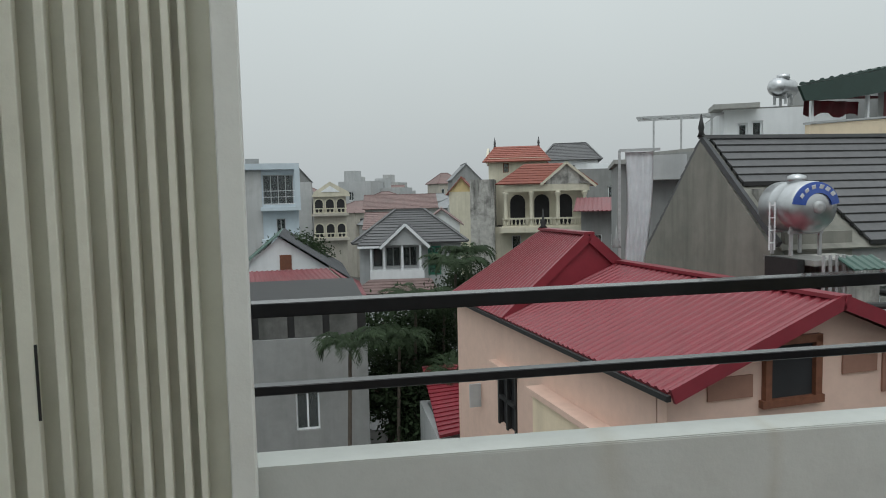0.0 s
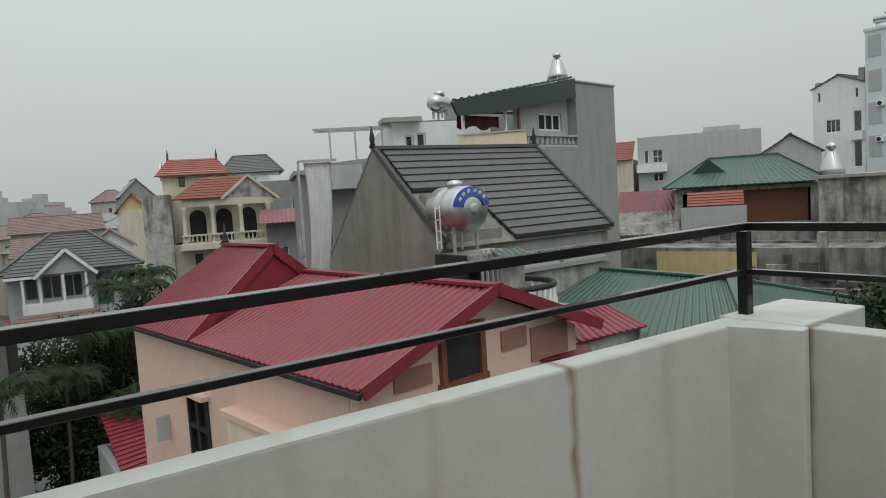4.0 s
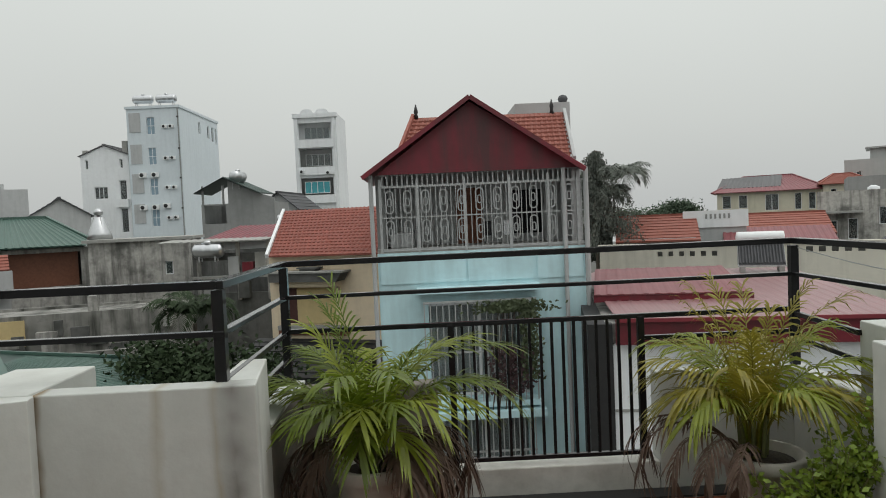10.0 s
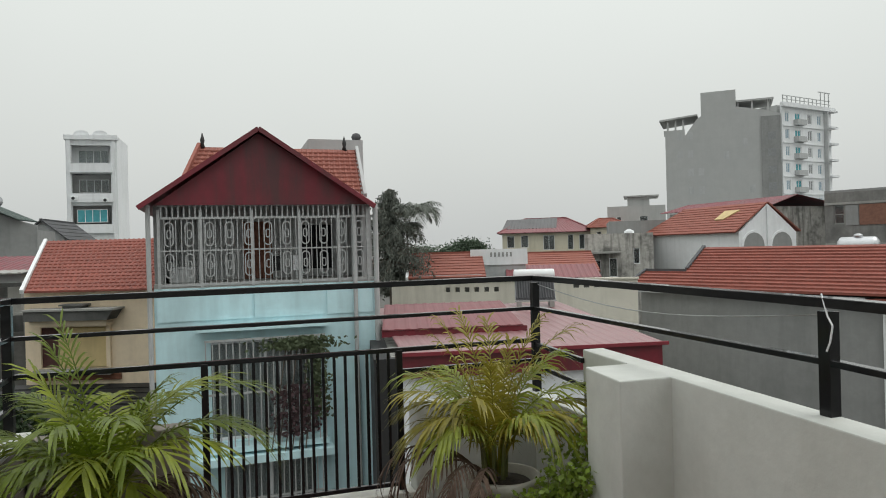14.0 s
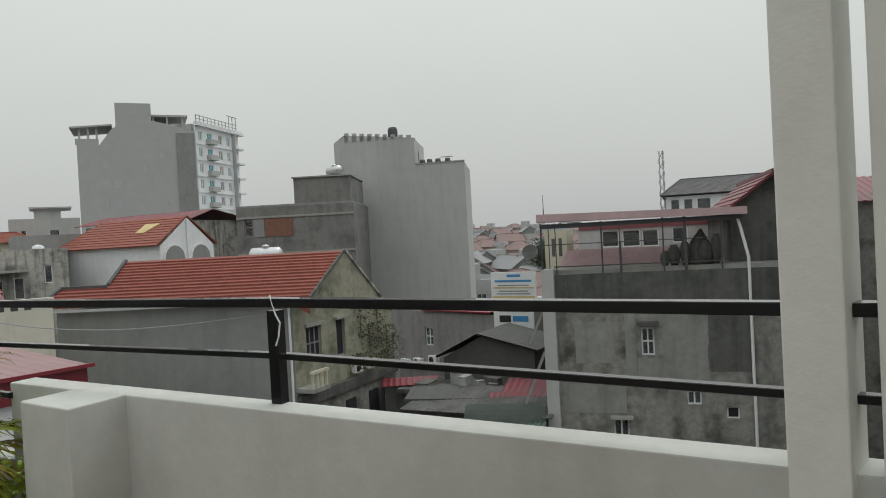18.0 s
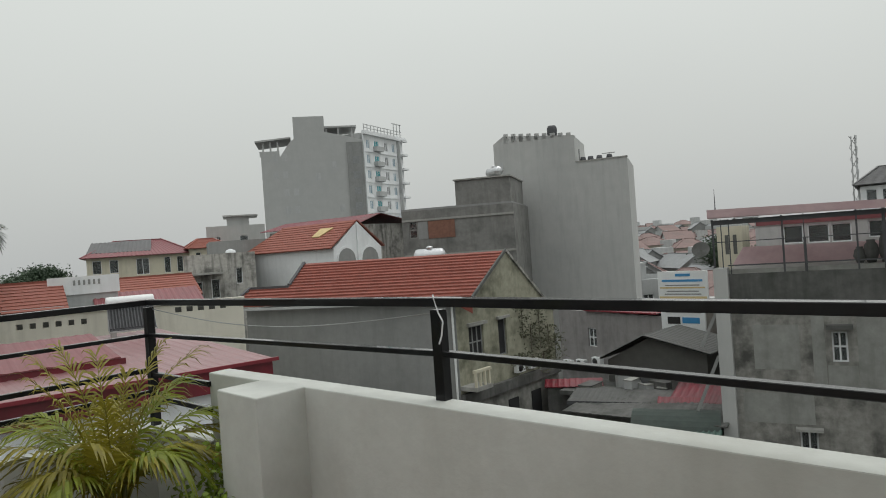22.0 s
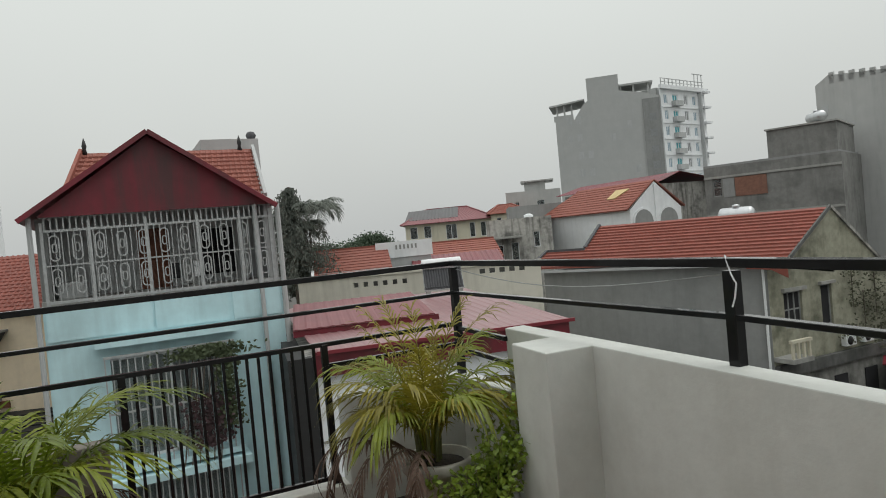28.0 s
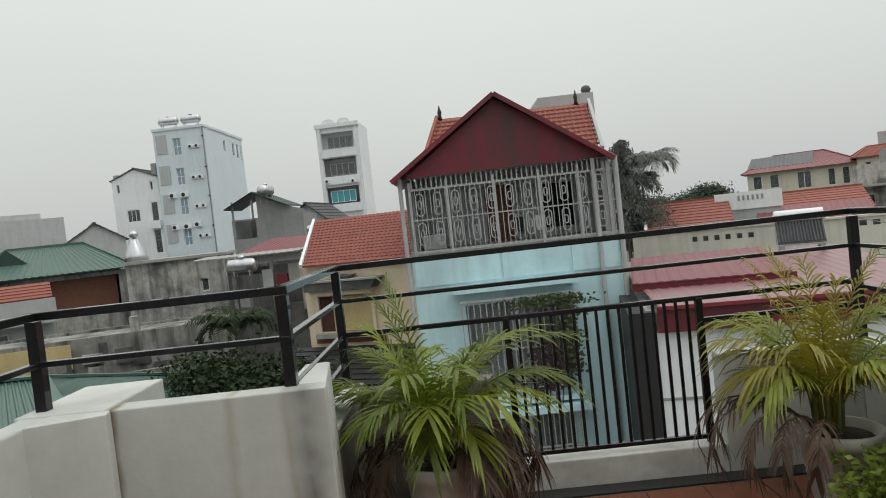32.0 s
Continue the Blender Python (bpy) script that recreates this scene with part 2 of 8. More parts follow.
DARKTILE = surf("dark_grey_roof_tile", (0.075, 0.077, 0.082), 0.8, vary=0.15, grain=4, per=0.15, stain=0.4, stain_col=(0.04, 0.042, 0.04))
STEEL = surf("stainless_steel", (0.52, 0.53, 0.54), 0.33, metal=1.0, vary=0.06, grain=8, bump=0.02)
GALV = surf("galvanised_bars", (0.42, 0.43, 0.43), 0.5, metal=0.4, vary=0.15, grain=10)
BLUEBAND = surf("blue_enamel_band", (0.02, 0.06, 0.28), 0.35, vary=0.05, grain=8)
SHEET = surf("white_plastic_sheet", (0.82, 0.83, 0.85), 0.5, vary=0.08, grain=3, bump=0.3)
SIGNWHITE = surf("white_sign_board", (0.74, 0.76, 0.76), 0.5, vary=0.04, grain=4)
SIGNBLUE = surf("blue_sign_print", (0.05, 0.25, 0.5), 0.5, vary=0.1, grain=4)
JOINT = surf("rusty_joint", (0.13, 0.10, 0.06), 0.85, vary=0.3, grain=12)
FROND_M = surf("pale_palm_leaf", (0.20, 0.24, 0.018), 0.38, vary=0.2, grain=8, per=0.25, bump=0.05)
# Dark for wet whitewash, with the palm's shade put into the colour too.
SHADEDAMP = surf("palm_shaded_damp_wall", (0.17, 0.15, 0.125), 0.8, vary=0.2, grain=8, stain=0.9, stain_col=(0.045, 0.04, 0.035), stain_size=1.6, streak=0.6)
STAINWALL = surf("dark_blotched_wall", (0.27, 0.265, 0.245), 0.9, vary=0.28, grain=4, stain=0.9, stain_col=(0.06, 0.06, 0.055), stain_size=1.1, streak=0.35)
BEIGE = surf("beige_render", (0.46, 0.43, 0.37), 0.85, vary=0.08, grain=4, stain=0.4, stain_col=(0.27, 0.24, 0.2), stain_size=0.5, streak=0.3)
SKYBLUE = surf("light_blue_render", (0.52, 0.585, 0.63), 0.8, vary=0.05, grain=3, stain=0.2, stain_col=(0.35, 0.42, 0.48), stain_size=0.4, streak=0.2)
# Muted and paled: distance haze is put into these three colours.
HAZETILE = surf("hazed_weathered_tile", (0.215, 0.15, 0.14), 0.85, vary=0.2, grain=3, stain=0.5, stain_col=(0.15, 0.12, 0.11), stain_size=0.3)
HAZEDULL = surf("hazed_dull_grey", (0.26, 0.27, 0.275), 0.85, vary=0.15, grain=3, stain=0.4, stain_col=(0.18, 0.18, 0.18), stain_size=0.3)
HAZEWALL = surf("hazed_weathered_wall", (0.46, 0.465, 0.46), 0.9, vary=0.1, grain=2, stain=0.5, stain_col=(0.28, 0.28, 0.27), stain_size=0.25, streak=0.4)
GABLEWINE = surf("streaked_wine_sheet", (0.16, 0.013, 0.024), 0.5, vary=0.15, grain=3, stain=0.9, stain_col=(0.05, 0.026, 0.026), stain_size=0.55, streak=0.75)
TOWERGREY = surf("tower_house_render", (0.31, 0.315, 0.31), 0.9, vary=0.06, grain=2, stain=0.35, stain_col=(0.18, 0.185, 0.18), stain_size=0.35, streak=0.3)
MAUVE = surf("mauve_grey_render", (0.265, 0.255, 0.25), 0.85, vary=0.1, grain=3, stain=0.5, stain_col=(0.12, 0.11, 0.115), stain_size=0.6, streak=0.4)
BLUEWIN = surf("pale_blue_window", (0.24, 0.34, 0.41), 0.3, vary=0.1, grain=3)
# Leaf green lifted towards grey: haze over the far trees, as colour.
WEEPLEAF = surf("hazed_weeping_leaf", (0.125, 0.14, 0.118), 0.7, vary=0.25, grain=4, per=0.35, bump=0.05)
MOSSY = surf("mossy_yellow_wall", (0.33, 0.325, 0.25), 0.9, vary=0.18, grain=4, stain=0.8, stain_col=(0.085, 0.09, 0.06), stain_size=1.1, streak=0.25)
BAREWALL = surf("bare_rendered_block_wall", (0.21, 0.21, 0.20), 0.9, vary=0.15, grain=3, stain=0.7, stain_col=(0.10, 0.10, 0.095), stain_size=0.7, streak=0.4)
PATCHGREY = surf("patched_cement_render", (0.275, 0.28, 0.262), 0.9, vary=0.15, grain=3, stain=0.6, stain_col=(0.14, 0.14, 0.13), stain_size=0.8, streak=0.45)
SHEDWALL = surf("dark_shed_wall", (0.105, 0.105, 0.098), 0.9, vary=0.12, grain=3, stain=0.4, stain_col=(0.08, 0.08, 0.075), stain_size=0.8)
SHEDGREY = surf("weathered_shed_sheet", (0.085, 0.087, 0.083), 0.7, vary=0.15, grain=3, stain=0.4, stain_col=(0.08, 0.082, 0.078), stain_size=0.8)
CREEPER = surf("mossy_creeper_leaf", (0.115, 0.12, 0.08), 0.7, vary=0.25, grain=4, per=0.4, bump=0.05, spec=0.2)
CREAMWHITE = surf("pale_cream_render", (0.70, 0.67, 0.58), 0.8, vary=0.06, grain=4, stain=0.35, stain_col=(0.36, 0.34, 0.28), streak=0.35)
SOOTWALL = surf("soot_streaked_old_wall", (0.27, 0.265, 0.245), 0.9, vary=0.25, grain=4, stain=0.85, stain_col=(0.035, 0.038, 0.03), stain_size=1.0, streak=0.9)
CANOPY = surf("pale_weathered_canopy", (0.50, 0.36, 0.37), 0.5, vary=0.1, grain=3, stain=0.4, stain_col=(0.4, 0.26, 0.27), stain_size=0.7)
TARP = surf("dull_green_awning", (0.10, 0.13, 0.115), 0.6, vary=0.15, grain=4, stain=0.5, stain_col=(0.06, 0.07, 0.06), stain_size=1.0)
WOOD = surf("brown_painted_wood", (0.17, 0.065, 0.035), 0.6, vary=0.2, grain=9)
# Black of real trim; also used for painted shadow lines and gaps.
TRIM_SHADE = surf("black_trim_and_shade", (0.018, 0.018, 0.018), 0.6, vary=0.2, grain=9)
# Near-black colour for the shade of unlit rooms; also dark cloth.
SHADEBLACK = surf("room_shade_and_dark_cloth", (0.022, 0.022, 0.024), 0.9, vary=0.2, grain=2)
GREENWIN = surf("green_shutter_paint", (0.03, 0.16, 0.10), 0.5, vary=0.1, grain=9)
TEAL = surf("teal_window_film", (0.06, 0.30, 0.34), 0.25, vary=0.15, grain=3)
CONC = surf("raw_concrete", (0.33, 0.33, 0.31), 0.9, vary=0.12, grain=4, stain=0.4, stain_col=(0.18, 0.18, 0.165), stain_size=0.8, streak=0.3)
# Hotel render lightened in colour for the haze before it.
HOTELGREY = surf("haze_paled_hotel_render", (0.42, 0.427, 0.42), 0.9, vary=0.05, grain=0.6, stain=0.25, stain_col=(0.36, 0.37, 0.37), stain_size=0.1, streak=0.2)
PANELBROWN = surf("brown_pink_panel", (0.30, 0.16, 0.115), 0.8, vary=0.08, grain=6)
BRICK = surf("red_brickwork", (0.21, 0.105, 0.075), 0.9, vary=0.2, grain=6, stain=0.4, stain_col=(0.14, 0.09, 0.07))
GLASS = bpy.data.materials.new("window_glass")
GLASS.use_nodes = True
_g = GLASS.node_tree.nodes["Principled BSDF"]
_g.inputs["Base Color"].default_value = (0.55, 0.6, 0.6, 1)
_g.inputs["Roughness"].default_value, _g.inputs["Transmission Weight"].default_value = 0.06, 0.9


def leafy(m, share):
    """Lets part of the light through, as a thin leaf does."""
    n, l = m.node_tree.nodes, m.node_tree.links
    p, out = n["Principled BSDF"], n["Material Output"]
    tr, mix = n.new("ShaderNodeBsdfTranslucent"), n.new("ShaderNodeMixShader")
    mix.inputs[0].default_value = share
    l.new(p.inputs["Base Color"].links[0].from_socket, tr.inputs["Color"])
    l.new(p.outputs[0], mix.inputs[1])
    l.new(tr.outputs[0], mix.inputs[2])
    l.new(mix.outputs[0], out.inputs["Surface"])


for m in (FROND, FROND_M, FROND_Y, SHRUB):
    leafy(m, 0.35)


def with_runs(name, axis, runs, **kw):
    """Whitewash with toned bands, rusty runs among them, at given places along x (0) or y (1)."""
    m = surf(name, (0.49, 0.505, 0.475), 0.7, vary=0.05, grain=9, stain=0.3, stain_col=(0.33, 0.325, 0.28), stain_size=1.3, streak=0.15)
    n, l = m.node_tree.nodes, m.node_tree.links
    p = n["Principled BSDF"]
    col = p.inputs["Base Color"].links[0].from_socket
    tc = n.new("ShaderNodeTexCoord")
    sep = n.new("ShaderNodeSeparateXYZ")
    l.new(tc.outputs["Object"], sep.inputs[0])
    wob = n.new("ShaderNodeTexNoise")
    wob.inputs["Scale"].default_value = 6
    l.new(tc.outputs["Object"], wob.inputs["Vector"])
    for place, width, strength, tone in runs:
        off = n.new("ShaderNodeMath")
        off.operation = "MULTIPLY_ADD"
        off.inputs[1].default_value, off.inputs[2].default_value = 0.05, -place - 0.025
        l.new(wob.outputs[0], off.inputs[0])
        add = n.new("ShaderNodeMath")
        l.new(sep.outputs[axis], add.inputs[0])
        l.new(off.outputs[0], add.inputs[1])
        ab = n.new("ShaderNodeMath")
        ab.operation = "ABSOLUTE"
        l.new(add.outputs[0], ab.inputs[0])
        mr = n.new("ShaderNodeMapRange")
        mr.inputs["From Max"].default_value = width
        mr.inputs["To Min"].default_value, mr.inputs["To Max"].default_value = strength, 0.0
        l.new(ab.outputs[0], mr.inputs[0])
        brk = n.new("ShaderNodeMath")
        brk.operation = "MULTIPLY"
        l.new(mr.outputs[0], brk.inputs[0])
        l.new(wob.outputs[0], brk.inputs[1])
        mx = n.new("ShaderNodeMix")
        mx.data_type = "RGBA"
        mx.inputs[7].default_value = (*tone, 1)
        l.new(brk.outputs[0], mx.inputs[0])
        l.new(col, mx.inputs[6])
        col = mx.outputs[2]
    l.new(col, p.inputs["Base Color"])
    return m


RUN_TONE, PALE_RUN = (0.20, 0.14, 0.07), (0.32, 0.27, 0.18)
WASH_NORTH = with_runs("whitewash_with_rusty_runs", 0, ((1.155, 0.028, 1.5, RUN_TONE), (0.62, 0.03, 0.5, PALE_RUN), (1.62, 0.05, 0.5, PALE_RUN), (0.2, 0.05, 0.4, PALE_RUN)))
# The first, widest entry darkens the wall towards its south end.
WASH_EAST = with_runs("whitewash_with_runs_and_dark_end", 1, ((0.735, 0.10, 1.1, (0.055, 0.047, 0.038)), (1.015, 0.03, 0.9, PALE_RUN), (0.80, 0.02, 0.9, PALE_RUN), (1.455, 0.03, 1.6, RUN_TONE)))


# ---- building helpers ----
def bbox(bm, x0, y0, z0, x1, y1, z1, bevel=0.0):
    vs = [bm.verts.new((x, y, z)) for x, y, z in ((x0, y0, z0), (x1, y0, z0), (x1, y1, z0), (x0, y1, z0), (x0, y0, z1), (x1, y0, z1), (x1, y1, z1), (x0, y1, z1))]
    fs = [bm.faces.new([vs[i] for i in q]) for q in ((3, 2, 1, 0), (4, 5, 6, 7), (0, 1, 5, 4), (1, 2, 6, 5), (2, 3, 7, 6), (3, 0, 4, 7))]
    if bevel:
        bmesh.ops.bevel(bm, geom=list({e for f in fs for e in f.edges}), offset=bevel, segments=2, affect="EDGES", profile=0.5)


def boxes(*items, bevel=0.0):
    bm = bmesh.new()
    for it in items:
        bbox(bm, *it, bevel=bevel)
    return bm


def tube(bm, a, b, r, r2=None, n=6):
    """A round bar from a to b."""
    a, b = Vector(a), Vector(b)
    q = (b - a).to_track_quat("Z", "Y").to_matrix()
    r2 = r if r2 is None else r2
    rings = []
    for p, rad in ((a, r), (b, r2)):
        rings.append([bm.verts.new(p + q @ Vector((rad * math.cos(2 * math.pi * i / n), rad * math.sin(2 * math.pi * i / n), 0))) for i in range(n)])
    for i in range(n):
        bm.faces.new((rings[0][i], rings[0][(i + 1) % n], rings[1][(i + 1) % n], rings[1][i]))
    bm.faces.new(rings[0][::-1])
    bm.faces.new(rings[1])


def bar(bm, a, b, w, h=None):
    """A square bar from a to b, w wide and h high."""
    h = w if h is None else h
    a, b = Vector(a), Vector(b)
    d = (b - a).normalized()
    side = d.cross(Vector((0, 0, 1)))
    side = Vector((1, 0, 0)) if side.length < 1e-3 else side.normalized()
    up = side.cross(d)
    vs = [bm.verts.new(p + side * sx * w / 2 + up * sz * h / 2) for p in (a, b) for sx, sz in ((-1, -1), (1, -1), (1, 1), (-1, 1))]
    for q in ((0, 1, 5, 4), (1, 2, 6, 5), (2, 3, 7, 6), (3, 0, 4, 7), (3, 2, 1, 0), (4, 5, 6, 7)):
        bm.faces.new([vs[i] for i in q])


def lathe(rings, n=20, cap=True):
    """A turned body from (radius, height) pairs."""
    bm = bmesh.new()
    rows = [[bm.verts.new((r * math.cos(2 * math.pi * i / n), r * math.sin(2 * math.pi * i / n), z)) for i in range(n)] for r, z in rings]
    for a, b in zip(rows, rows[1:]):
        for i in range(n):
            f = bm.faces.new((a[i], a[(i + 1) % n], b[(i + 1) % n], b[i]))
            f.smooth = True
    if cap:
        bm.faces.new(rows[0][::-1])
        bm.faces.new(rows[-1])
    return bm


def part(name, bm, material, parent=None, label="", shift=None):
    bmesh.ops.recalc_face_normals(bm, faces=bm.faces)
    me = bpy.data.meshes.new(name)
    bm.to_mesh(me)
    bm.free()
    me.materials.append(material)
    ob = new(name, me)
    if parent:
        ob.parent = parent
    if shift is not None:
        ob.matrix_basis = shift if isinstance(shift, Matrix) else Matrix.Translation(shift)
    return tagged(ob, label)


def thing(name, m, label, category, group=""):
    ob = new(name)
    ob.matrix_basis = m if isinstance(m, Matrix) else Matrix.Translation(m)
    ob.empty_display_size = 0.2
    return tagged(ob, label, category, group)


def site(a, b, z=GROUND):
    """A frame at ground level with x from a to b, y away from the terrace, z up."""
    d = Vector((b[0] - a[0], b[1] - a[1], 0))
    return Matrix.Translation((a[0], a[1], z)) @ Matrix.Rotation(math.atan2(d.y, d.x), 4, "Z")


def span(a, b):
    return math.hypot(b[0] - a[0], b[1] - a[1])


def pierced(w, z0, z1, thick, holes, u0=0.0):
    """A wall in the x-z plane from u0 to w with rectangular openings right through it."""
    us = sorted({u0, w, *(h[0] for h in holes), *(h[2] for h in holes)})
    zs = sorted({z0, z1, *(h[1] for h in holes), *(h[3] for h in holes)})
    bm = bmesh.new()
    grid = {}

    def v(i, k):
        if (i, k) not in grid:
            grid[i, k] = bm.verts.new((us[i], 0, zs[k]))
        return grid[i, k]
    for i in range(len(us) - 1):
        for k in range(len(zs) - 1):
            cu, cz = (us[i] + us[i + 1]) / 2, (zs[k] + zs[k + 1]) / 2
            if not any(h[0] < cu < h[2] and h[1] < cz < h[3] for h in holes):
                bm.faces.new((v(i, k), v(i + 1, k), v(i + 1, k + 1), v(i, k + 1)))
    out = bmesh.ops.extrude_face_region(bm, geom=bm.faces[:])
    for e in out["geom"]:
        if isinstance(e, bmesh.types.BMVert):
            e.co.y += thick
    return bm


def window(parent, u0, z0, u1, z1, v, nx=2, ny=2, frame_mat=None, pane_mat=None, bars=0.05, name="window"):
    """A framed window with mullions and glass, set into its opening."""
    frame_mat, pane_mat = frame_mat or WHITE, pane_mat or GLASS
    bm = bmesh.new()
    for i in range(nx + 1):
        u = u0 + (u1 - u0 - bars) * i / nx
        bbox(bm, u, v, z0, u + bars, v + 0.06, z1)
    for k in range(ny + 1):
        z = z0 + (z1 - z0 - bars) * k / ny
        bbox(bm, u0, v + 0.004, z, u1, v + 0.056, z + bars)
    f = part(name, bm, frame_mat, parent)
    part("pane", boxes((u0 + 0.01, v + 0.025, z0 + 0.01, u1 - 0.01, v + 0.035, z1 - 0.01)), pane_mat, f)
    return f


def slope(el, er, rr, rl, profile="plain", pitch=0.3, thick=0.06, rib=0.03):
    """One roof plane between its eave (left, right) and its ridge (right, left)."""
    el, er, rr, rl = (Vector(p) for p in (el, er, rr, rl))
    nrm = (er - el).cross(rl - el).normalized()
    if nrm.z < 0:
        nrm = -nrm
    bm = bmesh.new()
    if profile == "ribbed":
        n = max(2, int(max((er - el).length, (rr - rl).length) / pitch))
        lo, hi, lob, hib = [], [], [], []
        for i in range(n):
            for f, h in ((0.0, 0), (0.18, rib), (0.42, rib), (0.6, 0)):
                s = min(1, (i + f) / n)
                lo.append(bm.verts.new(el.lerp(er, s) + nrm * (thick + h)))
                hi.append(bm.verts.new(rl.lerp(rr, s) + nrm * (thick + h)))
                lob.append(bm.verts.new(el.lerp(er, s)))
                hib.append(bm.verts.new(rl.lerp(rr, s)))
        for i in range(len(lo) - 1):
            bm.faces.new((lo[i], lo[i + 1], hi[i + 1], hi[i]))
            bm.faces.new((lob[i], lob[i + 1], lo[i + 1], lo[i]))
            bm.faces.new((hib[i + 1], hib[i], hi[i], hi[i + 1]))
            bm.faces.new((lob[i + 1], lob[i], hib[i], hib[i + 1]))
    elif profile == "courses":
        n = max(2, int((rl - el).length / pitch))
        prof = [(0.0, 0.0)]
        for k in range(n):
            prof += [(k / n, thick + rib), ((k + 1) / n, thick)]
        prof.append((1.0, 0.0))
        left = [bm.verts.new(el.lerp(rl, s) + nrm * h) for s, h in prof]
        right = [bm.verts.new(er.lerp(rr, s) + nrm * h) for s, h in prof]
        for i in range(len(prof)):
            j = (i + 1) % len(prof)
            bm.faces.new((left[i], right[i], right[j], left[j]))
        bm.faces.new(left)
        bm.faces.new(right[::-1])
    else:
        vs = [bm.verts.new(p + nrm * h) for h in (0, thick) for p in (el, er, rr, rl)]
        for q in ((0, 1, 2, 3), (4, 5, 6, 7), (0, 1, 5, 4), (1, 2, 6, 5), (2, 3, 7, 6), (3, 0, 4, 7)):
            try:
                bm.faces.new([vs[i] for i in q])
            except ValueError:
                pass
    return bm


def prism(pts, y0, y1):
    """A plate with the outline pts (x, z), from y0 to y1."""
    bm = bmesh.new()
    a = [bm.verts.new((x, y0, z)) for x, z in pts]
    b = [bm.verts.new((x, y1, z)) for x, z in pts]
    bm.faces.new(a)
    bm.faces.new(b[::-1])
    for i in range(len(pts)):
        bm.faces.new((a[i], b[i], b[(i + 1) % len(pts)], a[(i + 1) % len(pts)]))
    return bm


def plot(pts, z0, z1, bevel=0.0):
    """A block on the ground plan pts (x, y)."""
    bm = bmesh.new()
    a = [bm.verts.new((x, y, z0)) for x, y in pts]
    b = [bm.verts.new((x, y, z1)) for x, y in pts]
    bm.faces.new(a[::-1])
    bm.faces.new(b)
    for i in range(len(pts)):
        k = (i + 1) % len(pts)
        bm.faces.new((a[i], a[k], b[k], b[i]))
    if bevel:
        bmesh.ops.bevel(bm, geom=bm.edges[:], offset=bevel, segments=2, affect="EDGES", profile=0.5)
    return bm


EYE = Vector((-0.4, 0.05, 1.535))


def farther(ob, k, turn=0.0):
    """Moves a thing k times as far from the terrace, k times as large."""
    ob.matrix_basis = Matrix.Translation(EYE) @ Matrix.Rotation(radians(turn), 4, "Z") @ Matrix.Scale(k, 4) @ Matrix.Translation(-EYE) @ ob.matrix_basis
    return ob


def gz(z):
    return z - GROUND


def shell(h, w, depth, z0, z1, mat, windows=(), side_windows=(), thick=0.2, left_windows=(), frame_mat=None):
    """Four walls of a house; windows are (u0, z0, u1, z1[, nx, ny[, pane]]) on the front, at absolute heights."""
    def fit_in(ws, parent):
        for q in ws:
            nx, ny = (q[4], q[5]) if len(q) > 5 else (2, 2)
            if nx:
                window(parent, q[0], gz(q[1]), q[2], gz(q[3]), thick * 0.45, nx, ny, frame_mat, q[6] if len(q) > 6 else None)

    front = part("wall", pierced(w, gz(z0), gz(z1), thick, [(q[0], gz(q[1]), q[2], gz(q[3])) for q in windows]), mat, h)
    fit_in(windows, front)
    right = part("wall", pierced(depth - thick, gz(z0), gz(z1), thick, [(q[0], gz(q[1]), q[2], gz(q[3])) for q in side_windows], u0=thick), mat, h, shift=Matrix.Translation((w, 0, 0)) @ Matrix.Rotation(math.pi / 2, 4, "Z"))
    fit_in(side_windows, right)
    left = part("wall", pierced(-thick, gz(z0), gz(z1), thick, [(q[0] - depth, gz(q[1]), q[2] - depth, gz(q[3])) for q in left_windows], u0=-depth + thick), mat, h, shift=Matrix.Rotation(-math.pi / 2, 4, "Z"))
    fit_in([(q[0] - depth, q[1], q[2] - depth, *q[3:]) for q in left_windows], left)
    part("wall", boxes((0, depth - thick, gz(z0), w, depth, gz(z1))), mat, h)
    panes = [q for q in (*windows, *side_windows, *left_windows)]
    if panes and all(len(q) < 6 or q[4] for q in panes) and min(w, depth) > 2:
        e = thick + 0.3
        # Near-black box inside the house stands for the unlit room's shade.
        part("inner_room", boxes((e, e, gz(z0) + 0.1, w - e, depth - e, gz(z1) - 0.1)), SHADEBLACK, h)


def flat_roof(h, w, depth, z, mat, parapet=0.4, over=0.0, thick=0.15):
    part("roof", boxes((-over, -over, gz(z), w + over, depth + over, gz(z) + thick)), mat, h)
    if parapet:
        t = 0.12
        for q in ((0, 0, w, t), (0, depth - t, w, depth), (0, t, t, depth - t), (w - t, t, w, depth - t)):
            part("parapet", boxes((q[0], q[1], gz(z) + thick, q[2], q[3], gz(z) + thick + parapet)), mat, h)


def gable_roof(h, w, depth, ze, zr, mat, along="u", over=0.3, profile="courses", pitch=0.3, wall=None, rib=0.03):
    """A pitched roof with its ridge along the front (u) or running away from it (v), with gable walls."""
    ze, zr, o = gz(ze), gz(zr), over
    if along == "u":
        k = (zr - ze) / (depth / 2)
        part("roof", slope((-o, -o, ze - o * k), (w + o, -o, ze - o * k), (w + o, depth / 2, zr), (-o, depth / 2, zr), profile, pitch, rib=rib), mat, h)
        part("roof", slope((w + o, depth + o, ze - o * k), (-o, depth + o, ze - o * k), (-o, depth / 2, zr), (w + o, depth / 2, zr), profile, pitch, rib=rib), mat, h)
